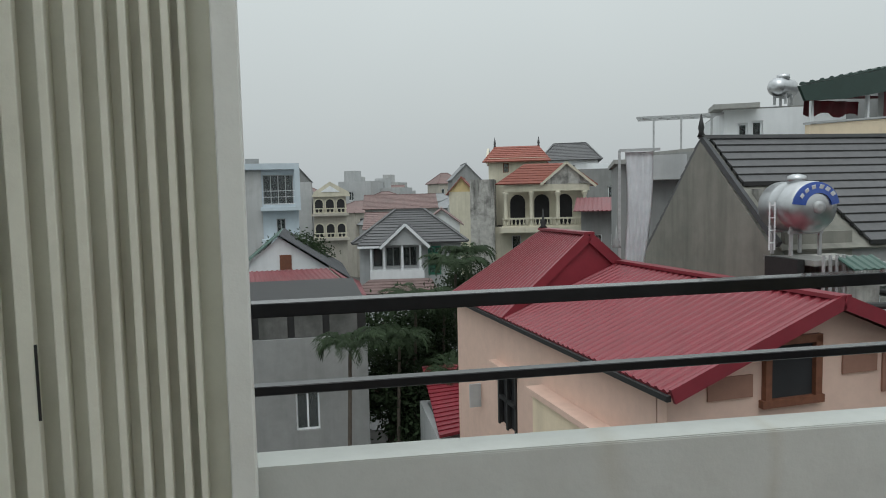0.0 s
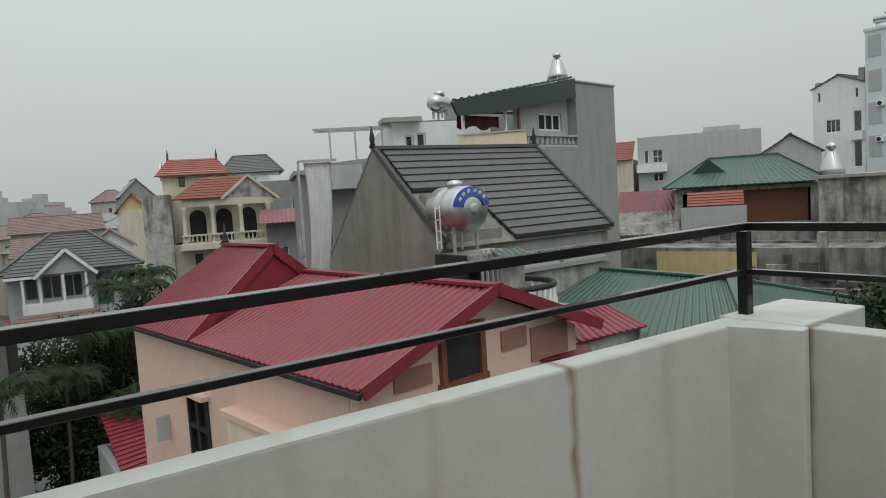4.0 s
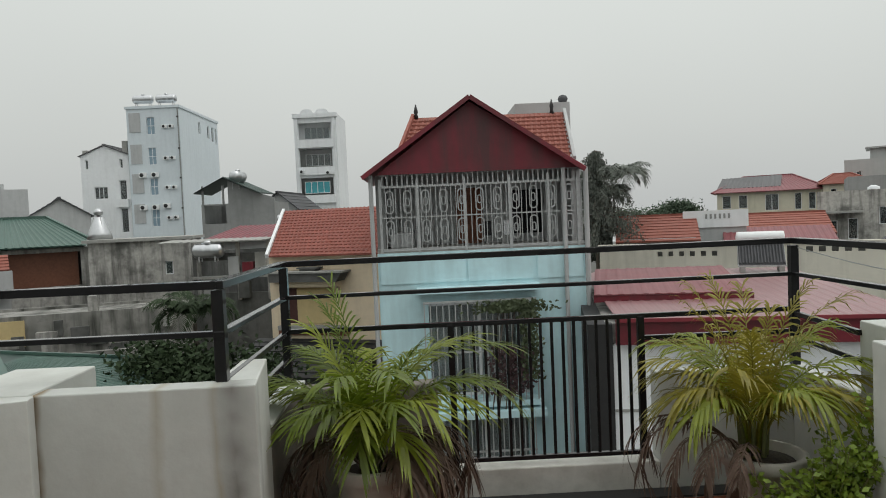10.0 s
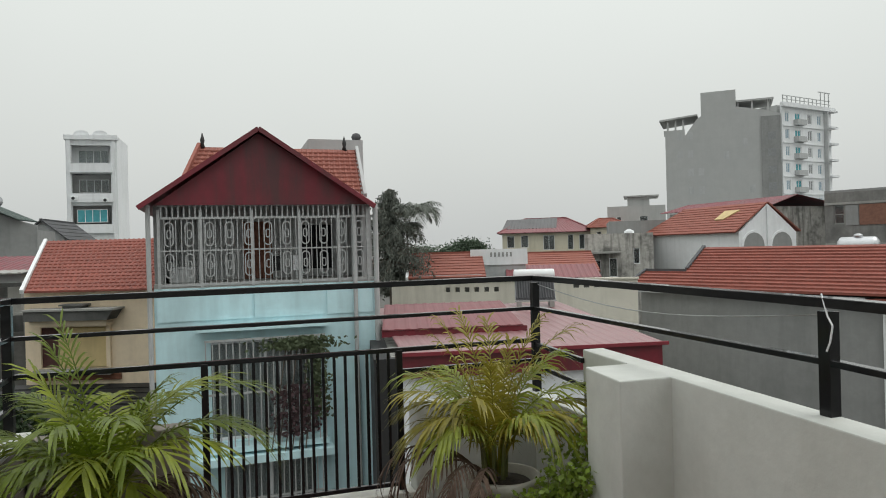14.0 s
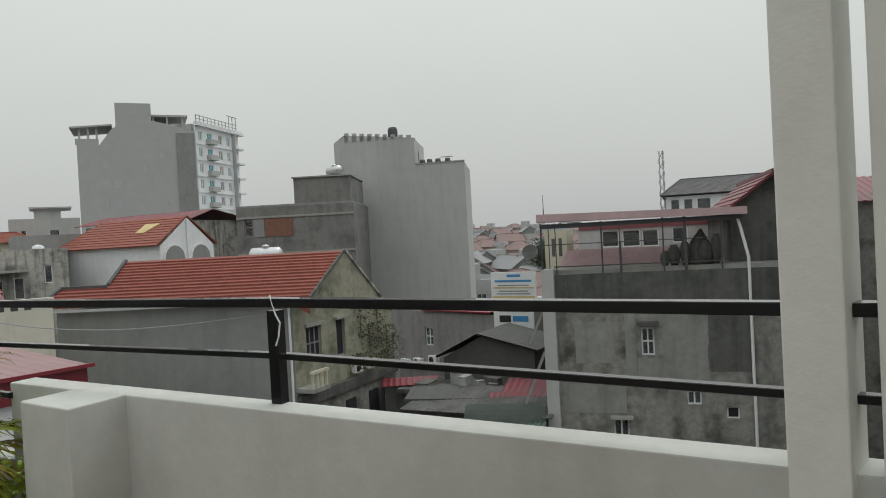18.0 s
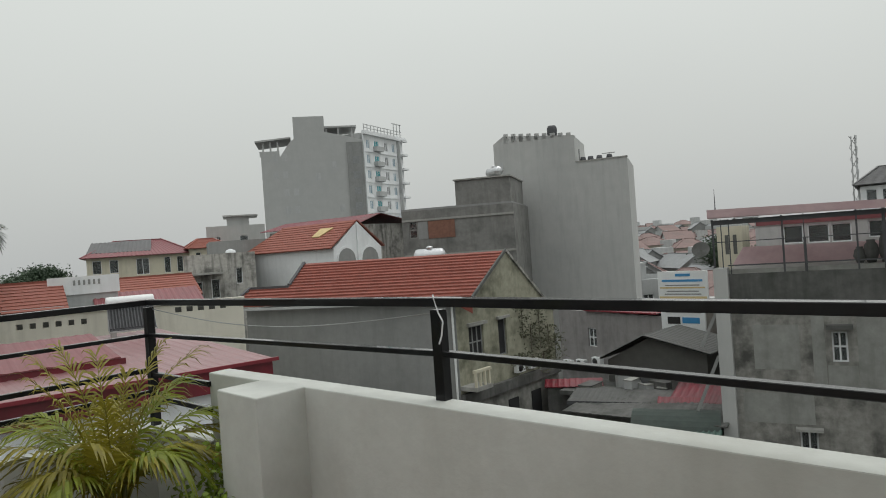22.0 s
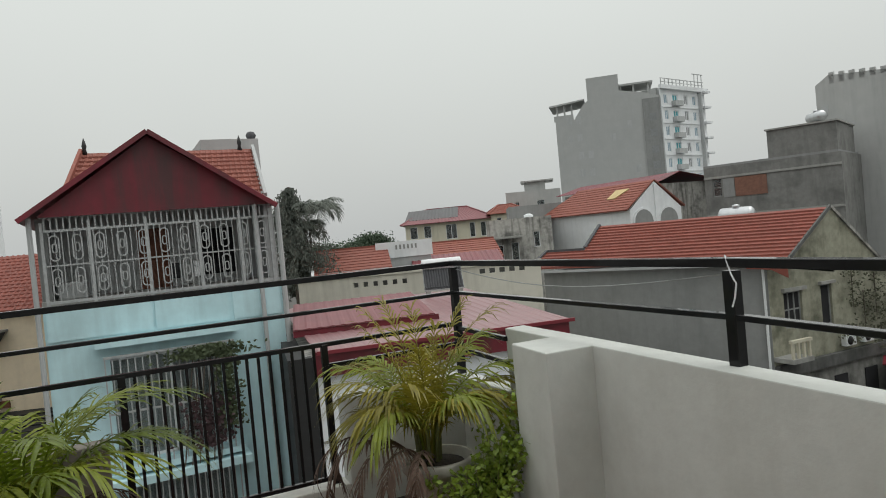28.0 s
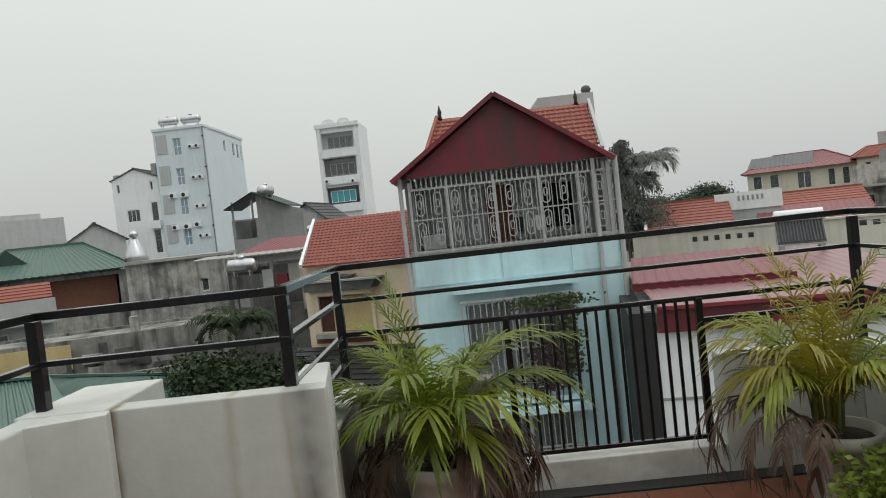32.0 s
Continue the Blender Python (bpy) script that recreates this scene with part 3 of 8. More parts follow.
        part("ridge", boxes((-o, depth / 2 - 0.1, zr + 0.03, w + o, depth / 2 + 0.1, zr + 0.14)), mat, h)
        if wall:
            for x in (0, w - 0.2):
                bm = prism([(0.02, ze), (depth - 0.02, ze), (depth / 2, zr - 0.02)], 0, 0.2)
                part("gable", bm, wall, h, shift=Matrix.Translation((x + 0.2, 0, 0)) @ Matrix.Rotation(math.pi / 2, 4, "Z"))
    else:
        k = (zr - ze) / (w / 2)
        part("roof", slope((-o, depth + o, ze - o * k), (-o, -o, ze - o * k), (w / 2, -o, zr), (w / 2, depth + o, zr), profile, pitch, rib=rib), mat, h)
        part("roof", slope((w + o, -o, ze - o * k), (w + o, depth + o, ze - o * k), (w / 2, depth + o, zr), (w / 2, -o, zr), profile, pitch, rib=rib), mat, h)
        part("ridge", boxes((w / 2 - 0.1, -o, zr + 0.03, w / 2 + 0.1, depth + o, zr + 0.14)), mat, h)
        if wall:
            for y in (0.0, depth - 0.2):
                part("gable", prism([(0.02, ze), (w - 0.02, ze), (w / 2, zr - 0.02)], y, y + 0.2), wall, h)


def hip_roof(h, w, depth, ze, zr, mat, over=0.4, inset=None, profile="courses", pitch=0.3, rib=0.03):
    ze, zr, o = gz(ze), gz(zr), over
    s = depth / 2 if inset is None else inset
    a, b, c, d = (-o, -o, ze), (w + o, -o, ze), (w + o, depth + o, ze), (-o, depth + o, ze)
    r, q = (s, depth / 2, zr), (w - s, depth / 2, zr)
    for p in ((a, b, q, r), (c, d, r, q), (b, c, q, q), (d, a, r, r)):
        part("roof", slope(*p, profile, pitch, rib=rib), mat, h)
    bm = bmesh.new()
    for p, e in ((a, r), (b, q), (c, q), (d, r), (r, q)):
        bar(bm, Vector(p) + Vector((0, 0, 0.09)), Vector(e) + Vector((0, 0, 0.11)), 0.16, 0.1)
    part("ridge", bm, mat, h)


def house(name, a, b, depth, z1, mat, label, windows=(), side_windows=(), left_windows=(), z0=GROUND, thick=0.2, frame_mat=None, category="house"):
    h = thing(name, site(a, b), label, category)
    w = span(a, b)
    shell(h, w, depth, z0, z1, mat, windows, side_windows, thick, left_windows, frame_mat)
    return h, w


def ac_unit(parent, u, v, z, s=1.0):
    ob = part("air_conditioner", boxes((u, v - 0.3 * s, z, u + 0.8 * s, v, z + 0.55 * s), bevel=0.02), SIGNWHITE, parent)
    bm = lathe([(0.22 * s, 0), (0.22 * s, 0.015), (0.05 * s, 0.02)], 14)
    part("fan_grille", bm, TRIM_SHADE, ob, shift=Matrix.Translation((u + 0.3 * s, v - 0.3 * s - 0.001, z + 0.28 * s)) @ Matrix.Rotation(math.pi / 2, 4, "X"))


def baluster_row(parent, u0, u1, v, z0, z1, n, mat, rail=0.1):
    part("handrail", boxes((u0, v - 0.09, z1 - rail, u1, v + 0.09, z1)), mat, parent)
    part("plinth", boxes((u0, v - 0.09, z0, u1, v + 0.09, z0 + rail)), mat, parent)
    h = z1 - z0 - 2 * rail
    for i in range(n):
        u = u0 + (i + 0.5) * (u1 - u0) / n
        r = min(0.07, (u1 - u0) / n * 0.34)
        part("baluster", lathe([(r * 0.7, 0), (r, h * 0.28), (r * 0.45, h * 0.62), (r * 0.75, h)], 8), mat, parent, shift=(u, v, z0 + rail))


def water_tank(m, r, length, label, stand=0.35, legs=True):
    """A lying stainless tank on a frame: axis along local y, foot at z=0."""
    t = thing("water_tank", m, label, "water tank", "rooftop water tanks")
    rings = [(0.05, -0.12), (r * 0.55, -0.10), (r * 0.93, 0.0), (r, 0.06)]
    for i in range(1, 3):
        z = 0.06 + (length - 0.12) * i / 3
        rings += [(r, z - 0.03), (r * 1.02, z), (r, z + 0.03)]
    rings += [(r, length - 0.06), (r * 0.93, length), (r * 0.5, length + 0.1), (0.05, length + 0.12)]
    part("tank_body", lathe(rings, 28), STEEL, t, shift=Matrix.Translation((0, 0, stand + r)) @ Matrix.Rotation(-math.pi / 2, 4, "X"))
    part("filler_neck", lathe([(0.16, 0), (0.16, 0.12), (0.05, 0.16)], 16), STEEL, t, shift=(0, length / 2, stand + 2 * r - 0.03))
    if legs:
        for y in (0.2, length - 0.25):
            for x in (-0.6 * r, 0.6 * r):
                part("leg", boxes((x - 0.025, y, 0, x + 0.025, y + 0.05, stand + r * 0.35)), GALV, t)
            part("cradle", boxes((-0.7 * r, y - 0.005, stand - 0.02, 0.7 * r, y + 0.055, stand + 0.04)), GALV, t)
    return t


def cone_tank(m, s, label):
    """An upright steel tank on splayed legs with a ball cap, as on many roofs here."""
    t = thing("water_tower", m, label, "water tank")
    part("tank_body", lathe([(0.55 * s, 0.3 * s), (0.5 * s, 0.55 * s), (0.22 * s, 1.25 * s), (0.16 * s, 1.35 * s)], 18), STEEL, t)
    part("cap", lathe([(0.05 * s, 1.35 * s), (0.2 * s, 1.45 * s), (0.2 * s, 1.6 * s), (0.06 * s, 1.72 * s)], 14), STEEL, t)
    for i in range(4):
        an = math.pi / 4 + i * math.pi / 2
        bm = bmesh.new()
        tube(bm, (0.62 * s * math.cos(an), 0.62 * s * math.sin(an), 0), (0.2 * s * math.cos(an), 0.2 * s * math.sin(an), 1.3 * s), 0.03 * s)
        part("leg", bm, GALV, t)
    return t


def solar_heater(m, label, tank=None, lift=0.0):
    t = thing("solar_water_heater", m, label, "water heater")
    if lift:
        for x in (-0.6, 0.6):
            part("block_foot", boxes((x - 0.08, -0.05, -lift - 0.02, x + 0.08, 0.9, 0.0)), CONC, t)
    part("tank", lathe([(0.05, -0.03), (0.2, 0.0), (0.21, 0.05), (0.21, 1.45), (0.2, 1.5), (0.05, 1.53)], 18), tank or STEEL, t, shift=Matrix.Translation((-0.75, 0.8, 0.95)) @ Matrix.Rotation(math.pi / 2, 4, "Y"))
    for i in range(15):
        bm = bmesh.new()
        tube(bm, (-0.68 + i * 0.097, 0.0, 0.12), (-0.68 + i * 0.097, 0.78, 0.86), 0.03)
        part("collector_tube", bm, DARKTILE, t)
    for x in (-0.72, 0.72):
        bm = bmesh.new()
        bar(bm, (x, 0, 0), (x, 0.85, 0.82), 0.03)
        bar(bm, (x, 0.85, 0), (x, 0.85, 0.82), 0.03)
        part("frame", bm, GALV, t)
    part("collector_panel", slope((-0.72, 0.0, 0.05), (0.72, 0.0, 0.05), (0.72, 0.8, 0.80), (-0.72, 0.8, 0.80), "plain", thick=0.02), DARKTILE, t)
    part("foot_rail", boxes((-0.75, -0.05, 0.0, 0.75, 0.02, 0.05)), GALV, t)


# ---- the terrace ----
def structure(name, bm, mat, label="", category=""):
    ob = part(name, bm, mat, None, label)
    return tagged(ob, label, category, "", "structure")


structure("ground", boxes((-2500, -2500, GROUND - 1, 2500, 2500, GROUND)), EARTH, "dark wet ground of streets and yards far below", "ground")
bm = boxes((-6, -2.05, GROUND, 2.25, 1.82, -0.2), (2.25, -2.05, GROUND, 3.5, 0.85, -0.2))
structure("building_base", bm, PALEGREY, "plain rendered storeys below the terrace", "building")
floor = structure("floor", boxes((-6, -2.05, -0.2, 2.25, 1.82, -0.012), (2.25, -2.05, -0.2, 3.5, 0.85, -0.012)), GROUT, "wet terracotta tiled terrace floor", "floor")
structure("wall_west", boxes((-1.75, -2.05, -0.008, -1.6, 1.82, 3.0)), COLUMN, "plain cream wall behind the terrace", "wall")
# Unseen slab added to shade the screen and the columns' west sides.
structure("ceiling", boxes((-6, -2.2, 3.0, -1.15, 1.95, 3.15)), COLUMN, "unseen cream slab added overhead for shade", "ceiling")

NT, ST = 0.962, 0.985
north = structure("wall_north", plot(((-6, 1.79), (-0.6, 1.765), (2.14, 1.675), (2.14, 1.79), (-0.6, 1.86), (-6, 1.88)), -0.01, NT, 0.008), WASH_NORTH, "whitewashed parapet with a wet worn top edge", "parapet")
structure("wall_pillar_north", plot(((1.985, 1.684), (2.066, 1.428), (2.131, 1.442), (2.139, 1.678)), -0.01, NT + 0.002, 0.004), WHITEWASH, "square whitewashed pier in the parapet corner", "parapet")
structure("wall_pillar_top", boxes((2.145, 1.47, -0.01, 2.66, 1.82, NT + 0.003), bevel=0.008), WHITEWASH, "whitewashed pier outside the parapet corner", "parapet")
structure("wall_east", plot(((2.135, 1.462), (2.15, 0.645), (2.25, 0.66), (2.25, 1.462)), -0.01, NT, 0.006), WASH_EAST, "whitewashed cross parapet with a stained joint", "parapet")
structure("wall_joint", boxes((2.09, 1.4625, 0.0, 2.1445, 1.469, NT - 0.006)), JOINT, "dark open joint between pier and parapet", "joint")
structure("wall_return", plot(((2.253, 0.663), (2.66, 0.722), (2.66, 0.83), (2.253, 0.82)), -0.01, NT - 0.002, 0.006), WHITEWASH, "short whitewashed return of the parapet", "parapet")
structure("wall_south", plot(((-6, -1.79), (-1.6, -1.83), (2.77, -2.13), (2.77, -2.008), (-1.6, -1.705), (-6, -1.665)), -0.01, ST, 0.006), WHITEWASH, "whitewashed parapet with a worn top edge", "parapet")
structure("wall_pillar_south", plot(((1.95, -1.712), (1.944, -1.956), (2.285, -1.98), (2.295, -1.755)), -0.01, ST + 0.002, 0.006), WHITEWASH, "square whitewashed pier against the parapet", "parapet")
structure("wall_low_north", boxes((2.663, 0.722, -0.01, 3.5, 0.83, 0.645), bevel=0.006), SHADEDAMP, "low damp wall by the potted palm, palm shade in its colour", "low wall")
# Thin pale slab gives the wall its lit top over the shade-coloured face.
structure("coping", boxes((2.663, 0.715, 0.647, 3.5, 0.835, 0.665), bevel=0.004), WHITEWASH, "worn pale slab that stands for the low wall's lit top", "coping")
structure("wall_low_front", boxes((3.36, -0.03, -0.01, 3.5, 0.712, 0.64), bevel=0.008), SHADEDAMP, "low whitewashed front wall", "low wall")
structure("wall_low_front_south", boxes((3.36, -2.11, -0.01, 3.5, -1.25, 0.64), bevel=0.008), WHITEWASH, "low whitewashed front wall", "low wall")
structure("wall_low_south", boxes((2.773, -2.11, -0.01, 3.357, -2.0, 0.64), bevel=0.008), WHITEWASH, "low whitewashed side wall", "low wall")
structure("kerb", boxes((3.36, -1.247, -0.01, 3.5, -0.033, 0.15), bevel=0.008), CEMENT, "pale cement kerb below the railing", "kerb")
structure("gutter", boxes((3.24, -1.9, -0.011, 3.358, 0.72, -0.002)), TRIM_SHADE, "dark wet gutter along the kerb", "gutter")
# stains that ran down from the coping

# railing: black square tube, welded
rail = thing("railing", (0, 0, 0), "black painted steel railing standing on the parapets", "railing")
R, M2 = 1.330, 1.144
NY, SY, FX, PY = 1.755, -2.0, 3.42, 0.79


def rail_bar(a, b, w, h=None, name="rail"):
    bm = bmesh.new()
    bar(bm, a, b, w, h)
    bmesh.ops.bevel(bm, geom=bm.edges[:], offset=0.002, segments=1, affect="EDGES")
    part(name, bm, BLACK, rail)


for z, zw, zs, w, hh in ((R, 1.320, 1.324, 0.055, 0.031), (M2, 1.141, 1.125, 0.036, 0.021)):
    rail_bar((-0.66, NY, zw), (2.265, NY, z), w, hh)
    rail_bar((2.24, NY, z), (2.24, PY, z), w, hh)
    rail_bar((2.215, PY, z), (FX, PY, z), w, hh)
    rail_bar((FX, PY + 0.025, z), (FX, -2.05, z + 0.008), w, hh)
    rail_bar((FX, -2.05, z + 0.008), (1.22, SY, z + 0.008), w, hh)
    rail_bar((1.22, SY, z + 0.008), (-1.6, -1.73, zs), w, hh)
rail_bar((2.24, PY, 0.95), (FX, PY, 0.95), 0.026)
rail_bar((2.76, PY, 0.80), (FX, PY, 0.80), 0.026)
rail_bar((FX, PY, 0.955), (FX, -2.05, 0.955), 0.026)
rail_bar((FX, -2.05, 0.93), (2.75, -2.0, 0.93), 0.026)
rail_bar((FX, -1.19, 0.83), (FX, -2.05, 0.83), 0.026)
rail_bar((FX, -2.05, 0.80), (2.75, -2.0, 0.80), 0.026)
for x, y, z in ((2.24, NY, NT), (2.24, PY, NT), (FX, PY, 0.64), (FX, -2.05, 0.64), (1.22, SY, ST), (-0.44, -1.845, ST)):
    rail_bar((x, y, z - 0.02), (x, y, R - 0.02), 0.044, name="post")
# barred panel between the low walls
rail_bar((FX, -0.117, 0.185), (FX, -1.178, 0.185), 0.024)
for y in (-0.117, -1.178):
    rail_bar((FX, y, 0.13), (FX, y, 0.955), 0.036, name="post")
for i in range(1, 17):
    y = -0.117 - i * 1.061 / 17
    rail_bar((FX, y, 0.185), (FX, y, 0.955), 0.016, name="baluster")

# string tied round a rail post
bm = bmesh.new()
pts = [Vector(p) for p in ((1.22, -1.975, 1.365), (1.195, -1.97, 1.30), (1.175, -1.968, 1.27), (1.185, -1.968, 1.22), (1.20, -1.97, 1.19))]
for a, b in zip(pts, pts[1:]):
    tube(bm, a, b, 0.003)
s = tagged(part("string", bm, SHEET), "frayed white string tied round the rail", "string")
bm = bmesh.new()
rows = []
for i in range(14):
    f = i / 13
    p = Vector((3.35 - 2.13 * f, -2.04 + 0.03 * f, 1.30 - 0.075 * math.sin(math.pi * f)))
    rows.append([bm.verts.new(p + Vector((0, 0.0025 * math.cos(k * 1.2566), 0.0025 * math.sin(k * 1.2566)))) for k in range(5)])
for p, q in zip(rows, rows[1:]):
    for k in range(5):
        bm.faces.new((p[k], p[(k + 1) % 5], q[(k + 1) % 5], q[k]))
tagged(part("wire", bm, GALV), "thin slack wire strung below the top rail", "wire")

# column and ribbed folding screen on the north side
tagged(part("column", plot(((-0.664, 1.60), (-0.614, 1.60), (-0.626, 1.735), (-0.676, 1.735)), -0.01, 2.999, 0.004), COLUMN), "cream painted square column beside the folding screen", "column")
screen = thing("folding_screen", (0, 0, 0), "cream painted folding metal screen pushed together", "screen")
part("back_panel", boxes((-1.59, 1.715, 0.0, -0.68, 1.725, 2.99)), SLAT, screen)
FOLDS = ((-0.730, -0.715), (-0.762, -0.746), (-0.800, -0.783), (-0.840, -0.824), (-0.881, -0.866), (-0.936, -0.914), (-0.988, -0.969), (-1.055, -1.024)) + tuple((-1.115 - 0.056 * i, -1.084 - 0.056 * i) for i in range(9))
for x0, x1 in FOLDS:
    part("slat", boxes((x0, 1.645, 0.0, x1, 1.668, 2.98), bevel=0.003), SLAT, screen)
    part("fold", boxes((x0 + 0.002, 1.670, 0.0, x0 + 0.006, 1.714, 2.98)), SLAT, screen)
part("top_track", boxes((-1.59, 1.642, 2.981, -0.68, 1.752, 2.998)), SLAT, screen)
part("lock_slot", boxes((-1.0235, 1.642, 1.14, -1.0185, 1.6445, 1.29)), TRIM_SHADE, screen)
# south side: column and open slats, turned a little towards the plants


def turned_post(x, y, wide, deep, turn, name, label, category, group=""):
    bm = boxes((-wide, -deep, -0.01, 0, 0, 2.999), bevel=0.005)
    tagged(part(name, bm, COLUMN, shift=Matrix.Translation((x, y, 0)) @ Matrix.Rotation(radians(turn), 4, "Z")), label, category, group)


turned_post(-0.366, -1.79, 0.128, 0.15, -17, "column", "cream painted square column before the parapet", "column")
for x in (-0.546, -0.672, -0.80, -0.93, -1.06, -1.19, -1.32):
    turned_post(x, -1.765, 0.041, 0.085, -17, "slat_post", "narrow cream painted upright slat", "post", "slats beside the column")


# ---- plants on the terrace ----
def frond(length, droop, width, n, rnd, curl=0.0, thin=0.045):
    """A feather leaf: arched stalk along +x rising, with pairs of narrow leaflets."""
    bm = bmesh.new()
    pts, ang, p = [], radians(62 - 10 * rnd.random()), Vector((0, 0, 0))
    steps = 14
    for i in range(steps + 1):
        pts.append(p.copy())
        p = p + Vector((math.cos(ang), curl * i / steps * 0.3, math.sin(ang))) * (length / steps)
        ang -= droop * (0.4 + 1.2 * i / steps) / steps
    for i in range(steps):
        tube(bm, pts[i], pts[i + 1], 0.006 * (1 - 0.8 * i / steps), 0.006 * (1 - 0.8 * (i + 1) / steps), 4)
    for k in range(n):
        f = 0.22 + 0.78 * k / (n - 1)
        x = f * steps
        i = min(steps - 1, int(x))
        base = pts[i].lerp(pts[i + 1], x - i)
        tan = (pts[i + 1] - pts[i]).normalized()
        size = width * (0.55 + 0.9 * math.sin(math.pi * min(1, 0.12 + f * 0.85))) * (0.85 + 0.3 * rnd.random())
        for sgn in (-1, 1):
            side = tan.cross(Vector((0, 0, 1))).normalized() * sgn
            d = (side * 0.85 + tan * (0.45 + 0.5 * f) + Vector((0, 0, 0.28 - 0.2 * rnd.random()))).normalized()
            wv = d.cross(Vector((0, 0, 1))).normalized() * size * thin
            mid = base + d * size * 0.5
            tip = base + d * size * 0.95 + Vector((0, 0, -size * (0.22 + 0.3 * rnd.random())))
            q = [base, mid + wv, tip, mid - wv, mid + Vector((0, 0, size * 0.025))]
            v = [bm.verts.new(c) for c in q]
            bm.faces.new((v[0], v[1], v[4]))
            bm.faces.new((v[1], v[2], v[4]))
            bm.faces.new((v[2], v[3], v[4]))
            bm.faces.new((v[3], v[0], v[4]))
    return bm


def areca_frond(length, rise, drop, leaf, rnd, n=17, bare=0.5, wide=0.011, sag=0.35):
    """An arching leaf with a bare stalk and broad blades fanned along its outer half."""
    bm = bmesh.new()
    steps, p, pts = 16, Vector((0, 0, 0)), []
    twist = rnd.uniform(-0.25, 0.25)
    for i in range(steps + 1):
        pts.append(p.copy())
        s = i / steps
        ang = radians(rise - drop * s ** 1.5)
        p = p + Vector((math.cos(ang), twist * s, math.sin(ang))) * (length / steps)
    for i in range(steps):
        tube(bm, pts[i], pts[i + 1], 0.0065 * (1 - 0.75 * i / steps), 0.0065 * (1 - 0.75 * (i + 1) / steps), 5)
    for k in range(n):
        g = k / (n - 1)
        x = (bare + (1 - bare) * g) * steps * 0.999
        i = int(x)
        base = pts[i].lerp(pts[i + 1], x - i)
        tan = (pts[i + 1] - pts[i]).normalized()
        side0 = tan.cross(Vector((0, 0, 1)))
        side0 = side0.normalized() if side0.length > 0.05 else Vector((0, -1, 0))
        nrm = side0.cross(tan).normalized()
        size = leaf * (0.62 + 0.5 * math.sin(math.pi * (0.15 + 0.62 * g))) * rnd.uniform(0.85, 1.12)
        for sgn in (-1, 1):
            if rnd.random() < 0.05:
                continue
            d = (side0 * sgn * (1.0 - 0.55 * g) + tan * (0.45 + 0.75 * g) + nrm * rnd.uniform(0.05, 0.32)).normalized()
            wv = d.cross(nrm).normalized()
            fall = sag * rnd.uniform(0.7, 1.4)
            rows = []
            for s, wd in ((0, 0.45), (0.35, 1.0), (0.7, 0.8)):
                c = base + d * size * s - Vector((0, 0, fall * size * s * s))
                rows.append((bm.verts.new(c + wv * wide * wd), bm.verts.new(c - wv * wide * wd)))
            tip = bm.verts.new(base + d * size * 0.98 - Vector((0, 0, fall * size)))
            for r0, r1 in zip(rows, rows[1:]):
                bm.faces.new((r0[0], r0[1], r1[1], r1[0]))
            bm.faces.new((rows[2][0], rows[2][1], tip))
    return bm


def pot(x, y, r, h, label):
    t = thing("flower_pot", (x, y, 0), label, "pot", "pots on the terrace")
    part("pot_body", lathe([(r * 0.62, -0.008), (r * 0.66, 0.03), (r * 0.86, h * 0.6), (r * 0.92, h - 0.06), (r, h - 0.055), (r, h - 0.008), (r * 0.97, h), (r * 0.86, h), (r * 0.84, h - 0.05), (0.02, h - 0.05)], 28), POT, t)
    part("soil", lathe([(r * 0.83, h - 0.06), (r * 0.7, h - 0.035), (0.02, h - 0.025)], 20), SOIL, t)
    return t


def potted_palm(x, y, z, fronds, leaf, seed, mats, label, dry, sag, pairs, wide, dry_leaf):
    """fronds: heading, rise and drop in degrees, and length."""
    rnd = random.Random(seed)
    t = thing("areca_palm", (x, y, z), label, "palm", "potted palms")
    for i, (az, rise, drop, ln) in enumerate(fronds):
        az = radians(az)
        upright = rise > 85
        bm = areca_frond(ln, rise, drop, leaf * rnd.uniform(0.9, 1.1) * (0.78 if upright else 0.66 if drop > 145 else 1.0), rnd, pairs, 0.28 if upright else 0.40 if rise < 80 else 0.34, wide * (0.75 if upright else 1.0), sag)
        part("frond", bm, mats[0] if upright else mats[i % len(mats)], t, shift=Matrix.Translation((0.03 * math.cos(az), 0.03 * math.sin(az), 0)) @ Matrix.Rotation(az, 4, "Z"))
    for az, ln in dry:
        az = radians(az)
        bm = areca_frond(ln, 48, 190, dry_leaf, rnd, 20, 0.25, 0.006, 1.0)
        part("dry_frond", bm, DRY, t, "dry brown hanging frond", shift=Matrix.Translation((0.07 * math.cos(az), 0.07 * math.sin(az), 0)) @ Matrix.Rotation(az, 4, "Z"))
    for i in range(7):
        az = i * 0.9
        bm = bmesh.new()
        tube(bm, (0.05 * math.cos(az), 0.05 * math.sin(az), -0.06), (0.07 * math.cos(az), 0.07 * math.sin(az), 0.22), 0.014, 0.008)
        part("stem", bm, STEM, t)
    return t


GREEN_FRONDS = ((268, 74, 87, 0.88), (278, 80, 80, 0.77), (262, 70, 104, 0.75), (284, 66, 137, 0.89), (250, 72, 106, 0.63), (88, 68, 82, 0.73), (97, 74, 97, 0.68),
    (78, 66, 102, 0.69), (104, 66, 131, 0.55), (70, 70, 119, 0.66), (186, 82, 112, 0.55), (206, 82, 103, 0.54), (164, 82, 108, 0.53), (226, 80, 120, 0.59),
